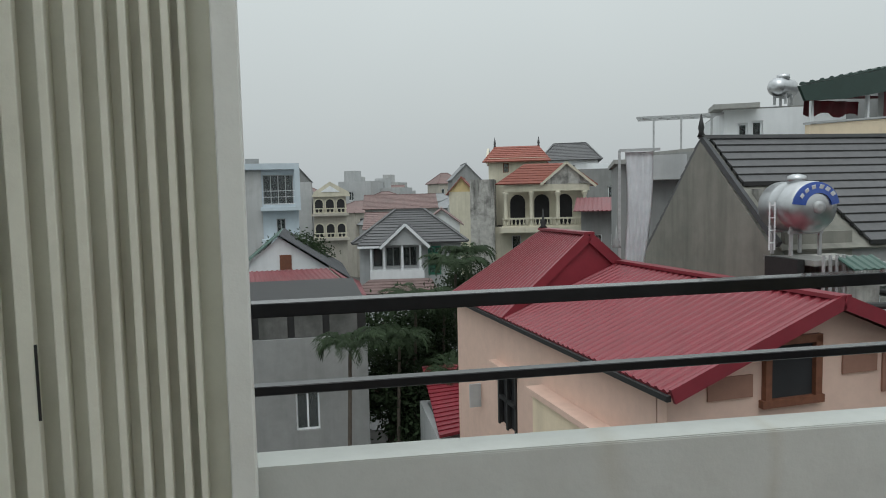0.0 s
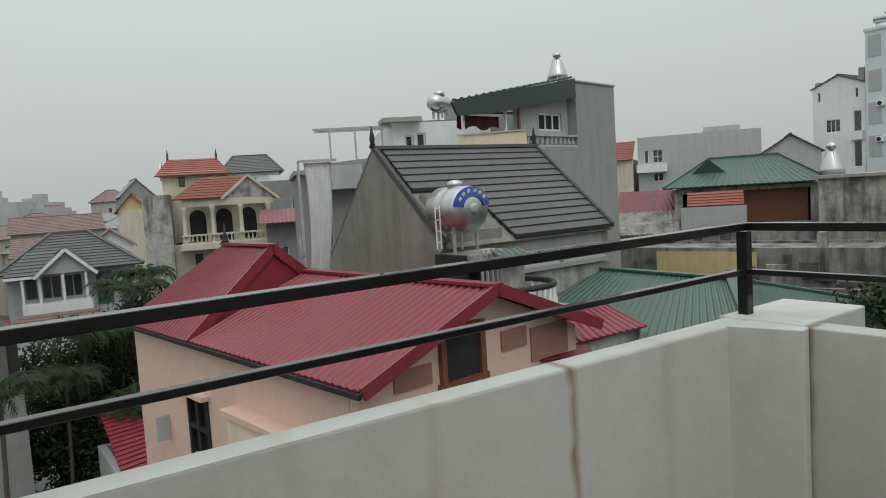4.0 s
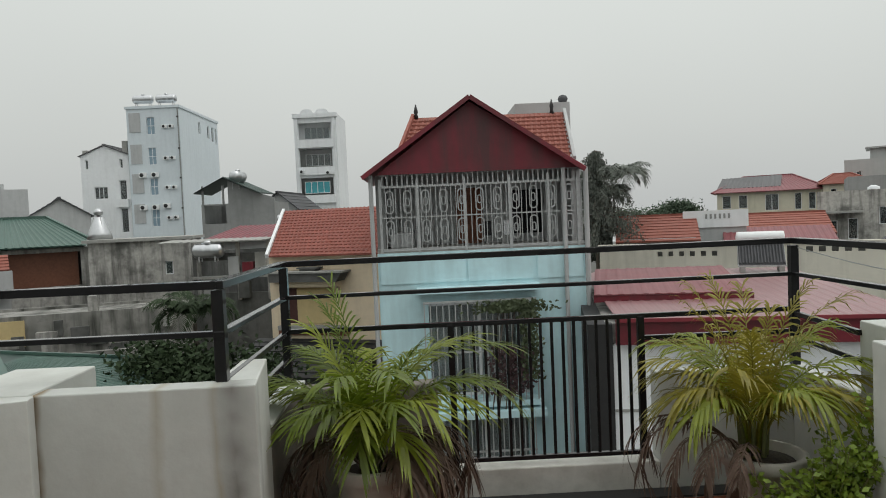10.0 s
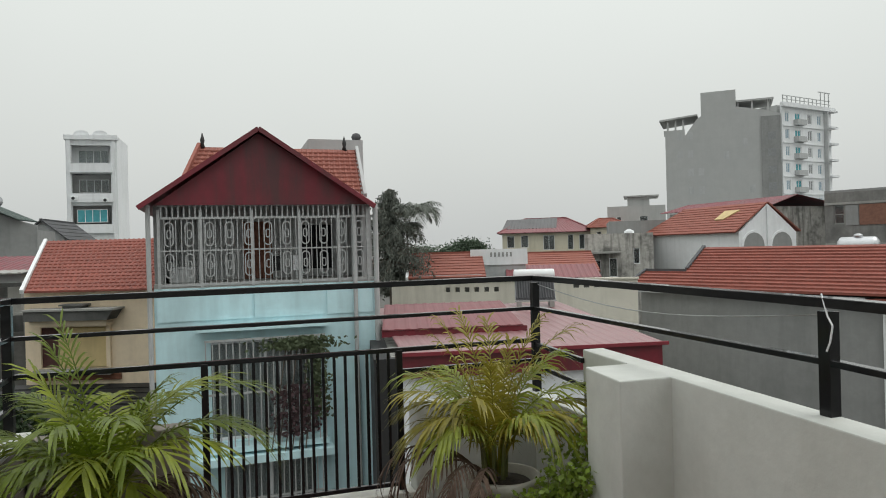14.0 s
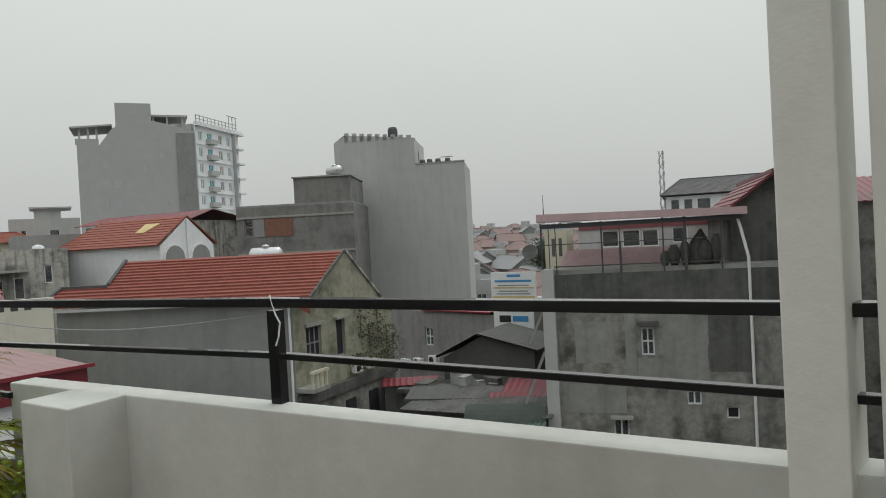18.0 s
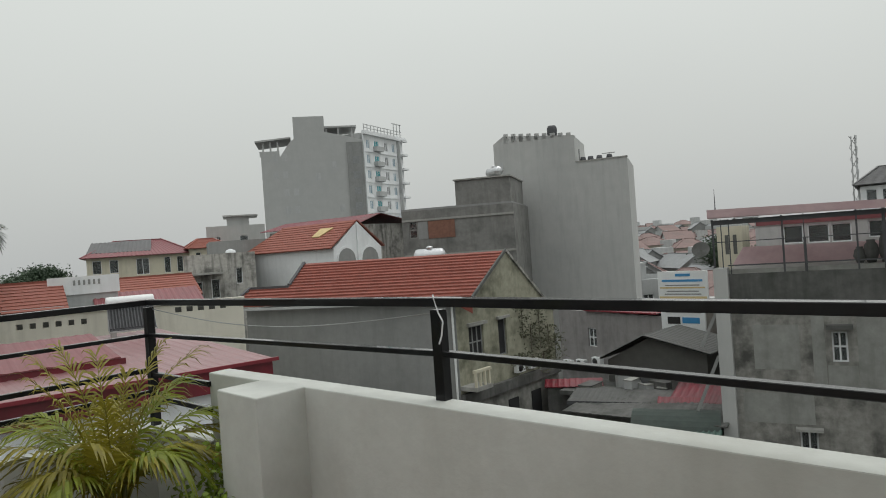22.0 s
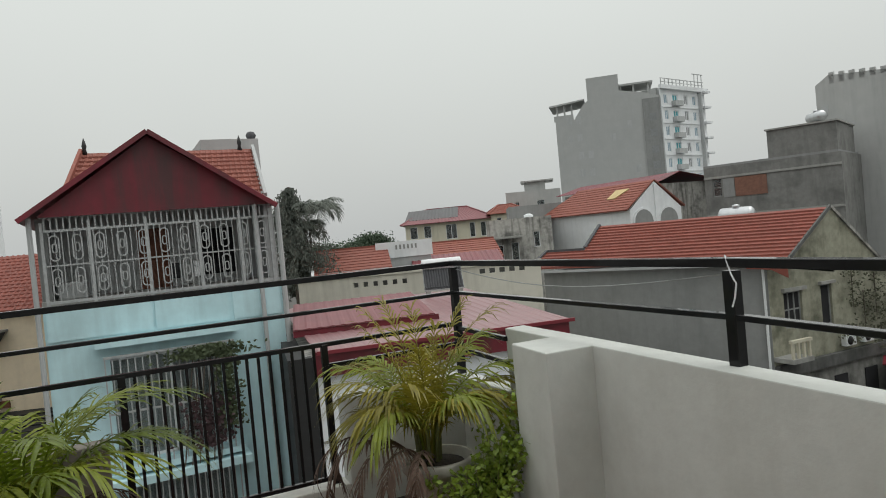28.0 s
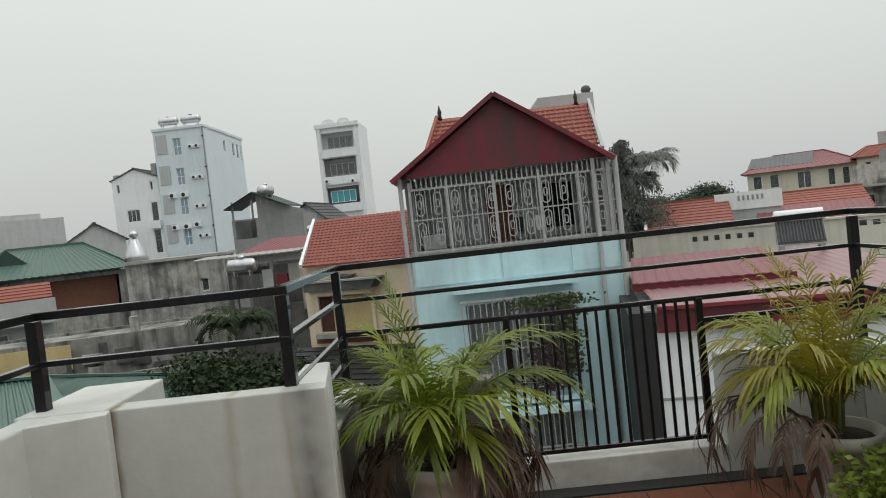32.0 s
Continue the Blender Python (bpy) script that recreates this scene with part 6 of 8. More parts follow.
for u, z0, z1, mt in ((1.6, -0.45, 0.35, PALEGREY), (2.2, -0.45, 0.1, WINE), (2.75, -0.45, 0.5, CONC), (0.5, -1.4, -0.55, GREY), (2.0, -1.4, -0.7, DARKWALL)):
    part("stored_box", boxes((u, -0.25, gz(z0), u + 0.45, 0.08, gz(z1))), mt, h)
for u in (0.2, 1.9, 3.2):
    part("post", boxes((u, -0.1, gz(-1.5), u + 0.15, 0.05, gz(0.95))), OLDWALL, h)
water_tank(Matrix.Translation((28.3, 8.55, 0.20)), 0.30, 1.1, "white lying water tank on a roof edge", 0.15)
h, w = house("rose_roof_house", (37, 11.5), (36, 6.0), 6, 1.0, PALEGREY, "house with a faded rose steel roof")
part("roof", slope((-0.4, -0.6, gz(0.9)), (w + 0.2, -0.6, gz(0.9)), (w + 0.2, 4, gz(1.6)), (-0.4, 4, gz(1.6)), "ribbed", 0.3), WINE, h)
solar_heater(site((36.2, 7.4), (36.0, 6.0), 1.0), "solar water heater with dark tubes on a roof")

# white apartment block with a small gabled wing
wins = []
for z in (12.0, 9.0, 6.0, 2.9):
    wins.append((1.95, z - 0.85, 2.75, z + 0.85, 2, 2, BLUEWIN))
h, w = house("apartment_block", (68.7, 29.2), (68.6, 24.0), 11.8, 13.7, BLUEWHITE, "tall narrow pale blue apartment block with many air conditioners", wins, [(8.2, 11.6, 8.9, 13.0, 1, 1), (9.6, 11.4, 10.3, 13.0, 1, 1), (10.9, 11.2, 11.4, 13.0, 1, 1), (5.4, 11.8, 6.0, 13.0, 1, 1)], category="apartment block")
for z in (12.4, 9.3, 6.4, 3.4):
    part("panel", boxes((0.25, -0.05, gz(z) - 1.0, 1.35, -0.003, gz(z) + 0.9)), PALEGREY, h)
    for u in (3.5, 4.15):
        ac_unit(h, u, 0, gz(z) - 0.7, 0.62)
    part("flue", boxes((5.0, -0.2, gz(z) + 0.3, 5.15, -0.003, gz(z) + 0.45)), DARKTILE, h)
for u, z in ((1.0, 6.9), (2.2, 6.9), (0.9, 3.7), (2.1, 3.7), (3.2, 3.8)):
    ac_unit(h, u, 0, gz(z), 0.9)
part("roof", boxes((-0.1, -0.1, gz(13.7), w + 0.1, 12, gz(13.95))), BLUEWHITE, h)
bm = bmesh.new()
tube(bm, (w - 0.1, -0.08, gz(1)), (w - 0.1, -0.08, gz(13.6)), 0.06)
part("drain_pipe", bm, GREY, h)
for u in (1.0, 3.3):
    water_tank(Matrix.Translation((69.6, 27.9 - u, 13.95)), 0.42, 1.8, "lying steel water tank on the apartment roof", 0.4)
h, w = house("gabled_wing", (69.0, 34.1), (69.0, 29.35), 9, 9.3, WHITE, "pale gabled house beside the apartment block", [(0.45, 8.0, 0.75, 8.9, 1, 1), (3.85, 8.0, 4.15, 8.9, 1, 1), (1.2, 5.0, 2.5, 6.2, 3, 1), (3.7, 4.4, 4.4, 6.8, 1, 1), (3.7, 1.6, 4.4, 4.0, 1, 1)])
part("gable", prism([(0, gz(9.3)), (4.7, gz(9.3)), (2.37, gz(10.25))], 0, 0.2), WHITE, h)
gable_roof(h, w, 9, 9.3, 10.3, SLATE, "v", 0.15, pitch=0.4)
for u, z in ((0.35, 9.5), (4.3, 10.3)):
    part("chimney", boxes((u - 0.25, 0.3, gz(9.0), u + 0.25, 1.0, gz(z) + 0.4)), CONC, h)
part("balcony", boxes((3.5, -0.4, gz(4.1), 4.6, -0.003, gz(4.9))), WHITE, h)
h, w = house("gabled_roof_room", (49.1, 16.0), (48.5, 10.7), 3.2, 3.3, GREY, "grey house with a dark gabled roof shelter", [(0.2, 1.9, 1.8, 3.2, 0, 0)])
part("roof", slope((-0.3, 2.6, gz(4.05)), (-0.3, -0.6, gz(4.05)), (1.9, -0.6, gz(5.1)), (1.9, 2.6, gz(5.1)), "ribbed", 0.3), DARKGREEN, h)
part("roof", slope((4.5, -0.6, gz(3.9)), (4.5, 2.6, gz(3.9)), (1.9, 2.6, gz(5.1)), (1.9, -0.6, gz(5.1)), "ribbed", 0.3), DARKGREEN, h)
part("upper_wall", prism([(2.0, gz(3.3)), (w, gz(3.3)), (w, gz(3.6)), (4.4, gz(3.9)), (2.0, gz(5.0))], 0.0, 0.2), GREY, h)
for u in (0.1, 1.6):
    part("post", boxes((u, -0.1, gz(3.3), u + 0.12, 0.02, gz(4.6))), GREY, h)
water_tank(Matrix.Translation((49.8, 13.2, 4.3)) @ Matrix.Rotation(radians(80), 4, "Z"), 0.4, 1.3, "lying steel water tank on a gabled roof", 0.5)
h, w = house("roof_house", (55, 13.2), (54.6, 10.3), 6, 3.0, PALEGREY, "pale grey house behind the gabled shelter")
gable_roof(h, w, 6, 3.0, 4.2, DARKTILE, "v", 0.3, wall=PALEGREY, pitch=0.4)

# narrow white tower with balconies
holes = [(0.5, 10.9, 4.1, 12.75), (0.5, 7.9, 4.1, 9.9), (0.5, 4.8, 4.1, 6.7)]
h, w = house("narrow_tower", (76.3, 14.2), (76.05, 9.5), 6, 13.7, WHITE, "narrow white tower house with stacked balconies", [(*q, 0, 0) for q in holes], category="apartment block")
for z0, mt in ((10.9, GLASS), (7.9, GLASS), (4.8, TEAL)):
    part("inner_wall", boxes((0.25, 1.2, gz(z0), w - 0.25, 1.3, gz(z0) + 2.0)), WHITE if z0 > 10 else GREY, h)
    window(h, 0.9, gz(z0) + 0.2, 3.7, gz(z0) + 1.5, 1.12 if z0 > 5 else 0.1, 4, 1, pane_mat=mt)
    part("balcony", boxes((0.4, -0.35, gz(z0) - 0.9, w - 0.4, -0.003, gz(z0))), WHITE, h)
for u in (0.15, w - 0.45):
    part("pilaster", boxes((u, -0.2, 0, u + 0.3, -0.003, gz(13.7))), WHITE, h)
part("cornice", boxes((-0.1, -0.3, gz(13.3), w + 0.1, 0.3, gz(13.75))), WHITE, h)
for u in (1.5, 3.2):
    part("crest", prism([(u + 0.75 * math.cos(a), gz(13.75) + 0.5 * math.sin(a)) for a in (i * math.pi / 8 for i in range(9))], -0.1, 0.1), WHITE, h)
for z in (7.4, 7.2):
    ac_unit(h, 0.5 if z > 7.3 else 3.4, -0.36, gz(z) - 0.2, 0.7)
part("roof", boxes((0, 0.3, gz(13.5), w, 6, gz(13.7))), WHITE, h)

# orange-roofed house with the cream wall
h, w = house("orange_roof_house", (23.0, 5.4), (21.6, 1.45), 7, 0.5, CREAM, "cream house with a red-orange tiled roof and window hood", [(0.45, -1.75, 2.5, -0.55, 0, 0)])
for k in range(16):
    f0, f1 = k / 16, (k + 1) / 16
    y0, y1, z0, z1 = -0.3 + 3.0 * f0, -0.3 + 3.0 * f1, gz(0.50) + 1.55 * f0, gz(0.50) + 1.55 * f1
    part("tile_course", slope((0.2 - 1.1 * f0, y0, z0), (w + 0.1, y0, z0), (w + 0.1, y1 + 0.03, z1), (0.2 - 1.1 * f1, y1 + 0.03, z1), "ribbed", 0.16, 0.03, 0.02), REDTILE, h, shift=(0, 0, 0.03))
    part("tile_edge", boxes((0.2 - 1.1 * f0, y0 - 0.02, z0 + 0.015, w + 0.1, y0 + 0.02, z0 + 0.075)), REDTILE, h)
part("roof", slope((w + 0.1, 6.2, gz(0.5)), (-0.15, 6.2, gz(0.5)), (-0.15, 2.7, gz(2.05)), (w + 0.1, 2.7, gz(2.05)), "courses", 0.3), REDTILE, h)
bm = bmesh.new()
bar(bm, (0.18, -0.4, gz(0.56)), (-0.95, 2.7, gz(2.13)), 0.10, 0.14)
part("verge", bm, WHITE, h)
part("panel", boxes((1.03, -0.05, gz(-1.74), 2.48, 0.12, gz(-0.56)), bevel=0.02), YELLOW, h, "bright yellow window panel")
part("shutter", boxes((0.47, 0.06, gz(-1.74), 1.02, 0.11, gz(-0.56))), SHUTTER, h, "dark red shutter")
part("frame", boxes((0.43, -0.03, gz(-1.76), 0.49, 0.04, gz(-0.55)), (2.5, -0.1, gz(-1.76), 2.62, -0.003, gz(-0.48))), CREAM, h)
part("hood", prism([(0.35, gz(-0.02)), (2.98, gz(-0.02)), (2.8, gz(-0.3)), (0.35, gz(-0.3))], -0.62, -0.003), DARKWALL, h, "dark stained window hood")
part("hood_top", boxes((0.3, -0.68, gz(-0.017), 3.04, -0.003, gz(0.04))), CONC, h)
part("hood_soffit", boxes((0.4, -0.4, gz(-0.48), 2.68, -0.003, gz(-0.303))), CREAM, h)
part("hood_block", boxes((1.38, -0.4, gz(0.043), 1.95, -0.02, gz(0.11)), (1.3, -0.45, gz(0.112), 2.03, -0.01, gz(0.16))), DARKWALL, h)
part("sill", boxes((0.4, -0.3, gz(-1.93), 2.7, -0.003, gz(-1.79))), CONC, h)
part("base_panel", boxes((0.3, -0.1, gz(-2.12), 2.9, -0.003, gz(-1.933))), WOOD, h)
part("lower_roof", slope((-0.5, -2.6, gz(-3.0)), (w, -2.6, gz(-3.0)), (w, -0.05, gz(-2.3)), (-0.5, -0.05, gz(-2.3)), "courses", 0.3), TRIM_SHADE, h)
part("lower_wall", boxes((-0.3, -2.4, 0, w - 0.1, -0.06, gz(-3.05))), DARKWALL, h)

# ---- pale blue house across the street ----
h = thing("blue_house", site((15.5, 1.16), (15.5, -3.65)), "pale blue narrow house with a caged top balcony", "house")
w = 4.81
fr = part("wall", pierced(w, 0, gz(0.80), 0.25, [(1.12, gz(-2.62), 3.45, gz(-0.42)), (1.35, gz(-4.6), 3.35, gz(-3.05))]), AQUA, h)
for z0, z1, u0, u1 in ((-2.62, -0.42, 1.12, 3.45), (-4.6, -3.05, 1.35, 3.35)):
    g = part("window", boxes((u0, 0.12, gz(z0), u1, 0.16, gz(z0) + 0.06), (u0, 0.12, gz(z1) - 0.06, u1, 0.16, gz(z1)), ((u0 + u1) / 2 - 0.03, 0.12, gz(z0), (u0 + u1) / 2 + 0.03, 0.16, gz(z1))), WHITE, h)
    part("pane", boxes((u0, 0.17, gz(z0), u1, 0.18, gz(z1))), GLASS, g)
    part("curtain", boxes((u0, 0.21, gz(z0), u1 - 0.7, 0.225, gz(z1))), WHITE, g, "white curtain")
    part("curtain", boxes((u1 - 0.69, 0.23, gz(z0), u1, 0.245, gz(z1))), PALEGREY, g)
    cage = part("window_grille", boxes((u0 - 0.12, -0.42, gz(z0) - 0.1, u1 + 0.12, -0.38, gz(z0) - 0.05), (u0 - 0.12, -0.42, gz(z1) + 0.05, u1 + 0.12, -0.38, gz(z1) + 0.1), (u0 - 0.12, -0.42, gz((z0 + z1) / 2), u1 + 0.12, -0.38, gz((z0 + z1) / 2) + 0.04)), GALV, h)
    n = 18
    for i in range(n + 1):
        u = u0 - 0.1 + (u1 - u0 + 0.2) * i / n
        part("grille_bar", boxes((u - 0.012, -0.41, gz(z0) - 0.08, u + 0.012, -0.386, gz(z1) + 0.08)), GALV, cage)
    part("hood", boxes((u0 - 0.25, -0.45, gz(z1) + 0.28, u1 + 0.25, -0.003, gz(z1) + 0.40)), AQUA, h)
part("balcony_slab", boxes((0.8, -0.6, gz(-3.0), 3.7, -0.003, gz(-2.84))), AQUA, h)
for u in (0.02, 2.05, 3.66):
    part("panel", boxes((u + 0.03, -0.03, gz(0.08), u + (2.0 if u < 1 else 1.55 if u < 3 else 1.1), -0.003, gz(0.70))), AQUA, h)
part("side_wall", boxes((0, 0.253, 0, 0.2, 9, gz(2.6))), GREY, h)
part("side_wall", boxes((w - 0.2, 0.253, 0, w, 9, gz(2.6))), PALEGREY, h)
part("back_wall", boxes((0.203, 8.8, 0, w - 0.203, 9, gz(2.6))), GREY, h)
part("balcony_floor", boxes((0.003, 0.003, gz(0.802), w - 0.003, 9, gz(0.9))), CONC, h)
part("inner_wall", pierced(w - 0.2, gz(0.9), gz(2.9), 0.15, [(1.9, gz(0.9), 2.6, gz(2.3)), (3.3, gz(1.1), 4.1, gz(2.2))], u0=0.2), PALEGREY, h, shift=(0, 1.5, 0))
# Dark sheet behind the balcony wall: interior shade given as colour.
part("room_dark", boxes((0.25, 1.9, gz(0.9), w - 0.25, 2.0, gz(2.55))), SHADEBLACK, h)
dr = part("door", boxes((1.9, 1.56, gz(0.9), 2.6, 1.6, gz(2.3))), WOOD, h, "brown balcony door")
cage = part("balcony_cage", boxes((0.1, -0.01, gz(0.84), w, 0.03, gz(0.9)), (0.1, -0.01, gz(2.30), w, 0.03, gz(2.35)), (0.1, -0.01, gz(2.58), w, 0.03, gz(2.62)), (0.1, -0.008, gz(1.60), w, 0.028, gz(1.63))), GALV, h, "grey ornamental steel cage")
n = 40
for i in range(n + 1):
    u = 0.12 + (w - 0.16) * i / n
    part("cage_bar", boxes((u - 0.009, 0.0, gz(0.9), u + 0.009, 0.02, gz(2.30))), GALV, cage)
    if i < n:
        part("comb_bar", boxes((u + 0.04, 0.0, gz(2.35), u + 0.07, 0.02, gz(2.60))), GALV, cage)
for i in range(11):
    u = 0.33 + i * 0.415
    for z in (1.02, 1.70):
        for hw, hs, r in ((0.085, 0.17, 0.013), (0.04, 0.05, 0.011)):
            bm = bmesh.new()
            ring = []
            for k in range(16):
                a = k * math.pi / 8 + math.pi / 16
                c = Vector((u + hw * math.cos(a), 0, gz(z) + 0.27 + hw * math.sin(a) + (hs if math.sin(a) > 0 else -hs)))
                out = Vector((math.cos(a), 0, math.sin(a)))
                ring.append([bm.verts.new(c + out * r + Vector((0, -0.024, 0))), bm.verts.new(c + out * r), bm.verts.new(c - out * r), bm.verts.new(c - out * r + Vector((0, -0.024, 0)))])
            for k in range(16):
                p, q = ring[k], ring[(k + 1) % 16]
                for e in range(4):
                    bm.faces.new((p[e], p[(e + 1) % 4], q[(e + 1) % 4], q[e]))
            part("scroll", bm, GALV, cage)
for u in (0.12, 0.98, 2.06, 3.1, 4.0, 4.68):
    part("cage_post", boxes((u - 0.03, -0.03, gz(0.8), u + 0.03, 0.04, gz(2.5))), GALV, cage)
for u, r in ((-0.08, 0.05), (4.35, 0.05), (4.86, 0.06)):
    bm = bmesh.new()
    tube(bm, (u, -0.08, 0), (u, -0.08, gz(2.6)), r, n=10)
    part("drain_pipe", bm, PALEGREY, h)
ze, zr = gz(2.62), gz(4.24)
part("gable", prism([(0.05, ze - 0.02), (4.78, ze - 0.02), (2.24, zr - 0.05)], -0.12, -0.06), GABLEWINE, h, "wine red sheet gable")
part("roof", slope((-0.25, 3.2, ze - 0.1), (-0.25, -0.35, ze - 0.1), (2.24, -0.35, zr), (2.24, 3.2, zr), "ribbed", 0.2, 0.03, 0.02), REDMETAL, h)
part("roof", slope((4.80, -0.35, ze - 0.06), (4.80, 3.2, ze - 0.06), (2.24, 3.2, zr), (2.24, -0.35, zr), "ribbed", 0.2, 0.03, 0.02), REDMETAL, h)
for u in (-0.25, 4.80):
    bm = bmesh.new()
    bar(bm, (u, -0.36, ze - 0.09), (2.24, -0.36, zr + 0.02), 0.05, 0.10)
    part("barge_board", bm, WINE, h)
for k in range(12):
    f0, f1 = k / 12, (k + 1) / 12
    y0, y1, z0, z1 = 1.0 + 2.2 * f0, 1.0 + 2.2 * f1, gz(2.75) + 1.55 * f0, gz(2.75) + 1.55 * f1
    part("tile_course", slope((0.40 + 0.5 * f0, y0, z0), (4.84 + 0.26 * f0, y0, z0), (4.84 + 0.26 * f1, y1 + 0.03, z1), (0.40 + 0.5 * f1, y1 + 0.03, z1), "ribbed", 0.14, 0.04, 0.02), ORANGETILE, h)
    part("tile_edge", boxes((0.40 + 0.5 * f0, y0 - 0.02, z0 + 0.02, 4.84 + 0.26 * f0, y0 + 0.02, z0 + 0.07)), ORANGETILE, h)
part("roof", slope((5.15, 6, gz(2.75)), (0.55, 6, gz(2.75)), (0.95, 3.2, gz(4.3)), (5.1, 3.2, gz(4.3)), "courses", 0.3), ORANGETILE, h)
bm = bmesh.new()
bar(bm, (4.86, 1.0, gz(2.9)), (5.1, 3.2, gz(4.42)), 0.08, 0.10)
part("verge", bm, PALEGREY, h)
bm = bmesh.new()
bar(bm, (0.42, 1.0, gz(2.9)), (0.92, 3.2, gz(4.42)), 0.08, 0.10)
part("verge", bm, ORANGETILE, h)
for u in (1.0, 4.75):
    part("finial", lathe([(0.07, 0), (0.04, 0.12), (0.06, 0.2), (0.01, 0.4)], 8), TRIM_SHADE, h, shift=(u, 3.2, gz(4.32)))
part("roof_room", boxes((4.05, 5.5, gz(2.6), 5.75, 8.5, gz(5.0))), PALEGREY, h)
part("vent_ball", lathe([(0.04, 0), (0.13, 0.06), (0.16, 0.14), (0.11, 0.24), (0.02, 0.27)], 14), DARKTILE, h, shift=(5.6, 5.8, gz(5.0)))
part("washing_machine", boxes((0.3, 0.25, gz(0.9), 0.85, 0.8, gz(1.25)), bevel=0.03), PALEGREY, h, "covered machine on the balcony")
for i, (u, z) in enumerate(((2.5, 1.45), (2.75, 1.5), (3.0, 1.45), (3.2, 1.55), (2.95, 1.1))):
    part("washing", boxes((u, 0.5, gz(z) - 0.35, u + 0.2, 0.53, gz(z))), (SHADEBLACK, GREY, SHEET, SHADEBLACK, GREY)[i], h)
# climbing vine on its window cage
rnd = random.Random(12)
vine = thing("climbing_vine", (15.05, -1.6, -3.2), "dark green and purple vine climbing over the window cage", "plant")
bm, brown, st = bmesh.new(), bmesh.new(), bmesh.new()
for y0, z0, sy, sz, n in ((-0.42, 1.85, 0.26, 0.8, 620), (0.0, 2.72, 0.75, 0.13, 520), (0.05, 1.25, 0.5, 0.55, 520)):
    for i in range(n):
        c = Vector((rnd.uniform(-0.15, 0.05), y0 - 0.2 + rnd.gauss(0, sy * 0.5), z0 + rnd.uniform(-1, 1) * sz))
        a = Vector((rnd.gauss(0, 0.4), rnd.gauss(0, 1), rnd.gauss(-0.3, 0.7))).normalized() * 0.055
        b = a.cross(Vector((1, rnd.gauss(0, 0.5), rnd.gauss(0, 0.5)))).normalized() * 0.032
        into = brown if n == 520 and sy == 0.5 else bm
        into.faces.new([into.verts.new(c + q) for q in (-a, b, a, -b)])
for i in range(6):
    tube(st, (0, -0.3 + 0.15 * i, 0.2), (0.0, -0.55 + 0.12 * i, 2.7), 0.015)
part("foliage", bm, VINELEAF, vine)
part("withered_foliage", brown, WITHERED, vine, "purple-brown withered leaves")
part("stem", st, BARK, vine)

# sheds with rose steel roofs beside it
s = thing("shed", site((14.6, -3.7), (13.6, -9.2)), "street-side shed with stepped rose steel roofs", "shed")
w = span((14.6, -3.7), (13.6, -9.2))
part("roof", slope((-0.1, -0.2, gz(-0.27)), (3.2, -0.2, gz(-0.27)), (3.3, 2.6, gz(0.06)), (0.1, 2.6, gz(0.06)), "ribbed", 0.24, 0.02, 0.01), ROSEMETAL, s)
part("roof", slope((0.2, -2.2, gz(-0.50)), (w, -2.2, gz(-0.50)), (w, 4.9, gz(-0.22)), (-0.1, 4.9, gz(-0.22)), "ribbed", 0.24, 0.02, 0.01), SHEENROSE, s, "wet rose sheet paled by sky sheen in its colour")
part("fascia", boxes((0.17, -2.16, gz(-0.98), w - 0.1, -2.12, gz(-0.50))), WINE, s, "wine red vertical sheeting")
part("riser", boxes((-0.1, -0.16, gz(-0.42), 3.2, -0.1, gz(-0.28))), WINE, s)
part("gutter", boxes((0.2, -2.26, gz(-0.54), w, -2.2, gz(-0.47))), REDMETAL, s)
part("wall", boxes((0.123, -2.0, 0, w - 0.1, -1.85, gz(-1.0))), WHITE, s)
part("side_wall", boxes((-0.35, -2.05, 0, -0.003, 2.3, gz(-0.6)), (-0.003, -2.05, 0, 0.12, -1.803, gz(-0.6))), TRIM_SHADE, s, "black side wall")
part("wall", boxes((0, -1.8, 0, w - 0.2, 4.5, gz(-0.62))), OLDWALL, s)
for z in (-2.3, -3.3):
    part("wall_joint", boxes((0.13, -2.02, gz(z), w - 0.1, -2.003, gz(z) + 0.05)), CONC, s)
h, w = house("cream_wall_house", (24.7, -6.3), (20.35, -14.08), 3.2, -0.3, CREAMWHITE, "cream house with a pierced roof parapet")
holes = [(2.05 + i * 0.36, gz(-0.12), 2.23 + i * 0.36, gz(0.06)) for i in range(6)]
holes += [(6.7 + i * 0.36, gz(-0.02), 6.9 + i * 0.36, gz(0.16)) for i in range(5)]
part("parapet", pierced(w, gz(-0.3), gz(0.26), 0.15, holes), CREAMWHITE, h, "cream parapet with square holes")
part("roof", boxes((0.1, 0.2, gz(-0.35), w - 0.1, 3.1, gz(-0.3))), DARKWALL, h)
# Added dark sheet: the shade seen through the parapet holes.
part("inner_wall", boxes((0.1, 0.4, gz(-0.3), w - 0.1, 0.5, gz(0.24))), DARKWALL, h)
part("coping", boxes((-0.05, -0.06, gz(0.263), w + 0.05, 0.2, gz(0.33))), CREAMWHITE, h)
solar_heater(site((17.45, -8.76), (17.0, -9.86), -0.07) @ Matrix.Scale(0.78, 4), "solar water heater with a white tank on a rose roof", SIGNWHITE, 0.19)
h, w = house("small_red_house", (34.2, -9.7), (33.1, -13.2), 6, 0.1, PALEGREY, "small house with an orange tiled roof")
gable_roof(h, w, 6, 0.0, 1.15, ORANGETILE, "u", 0.2, wall=WHITE, pitch=0.35)
bm = bmesh.new()
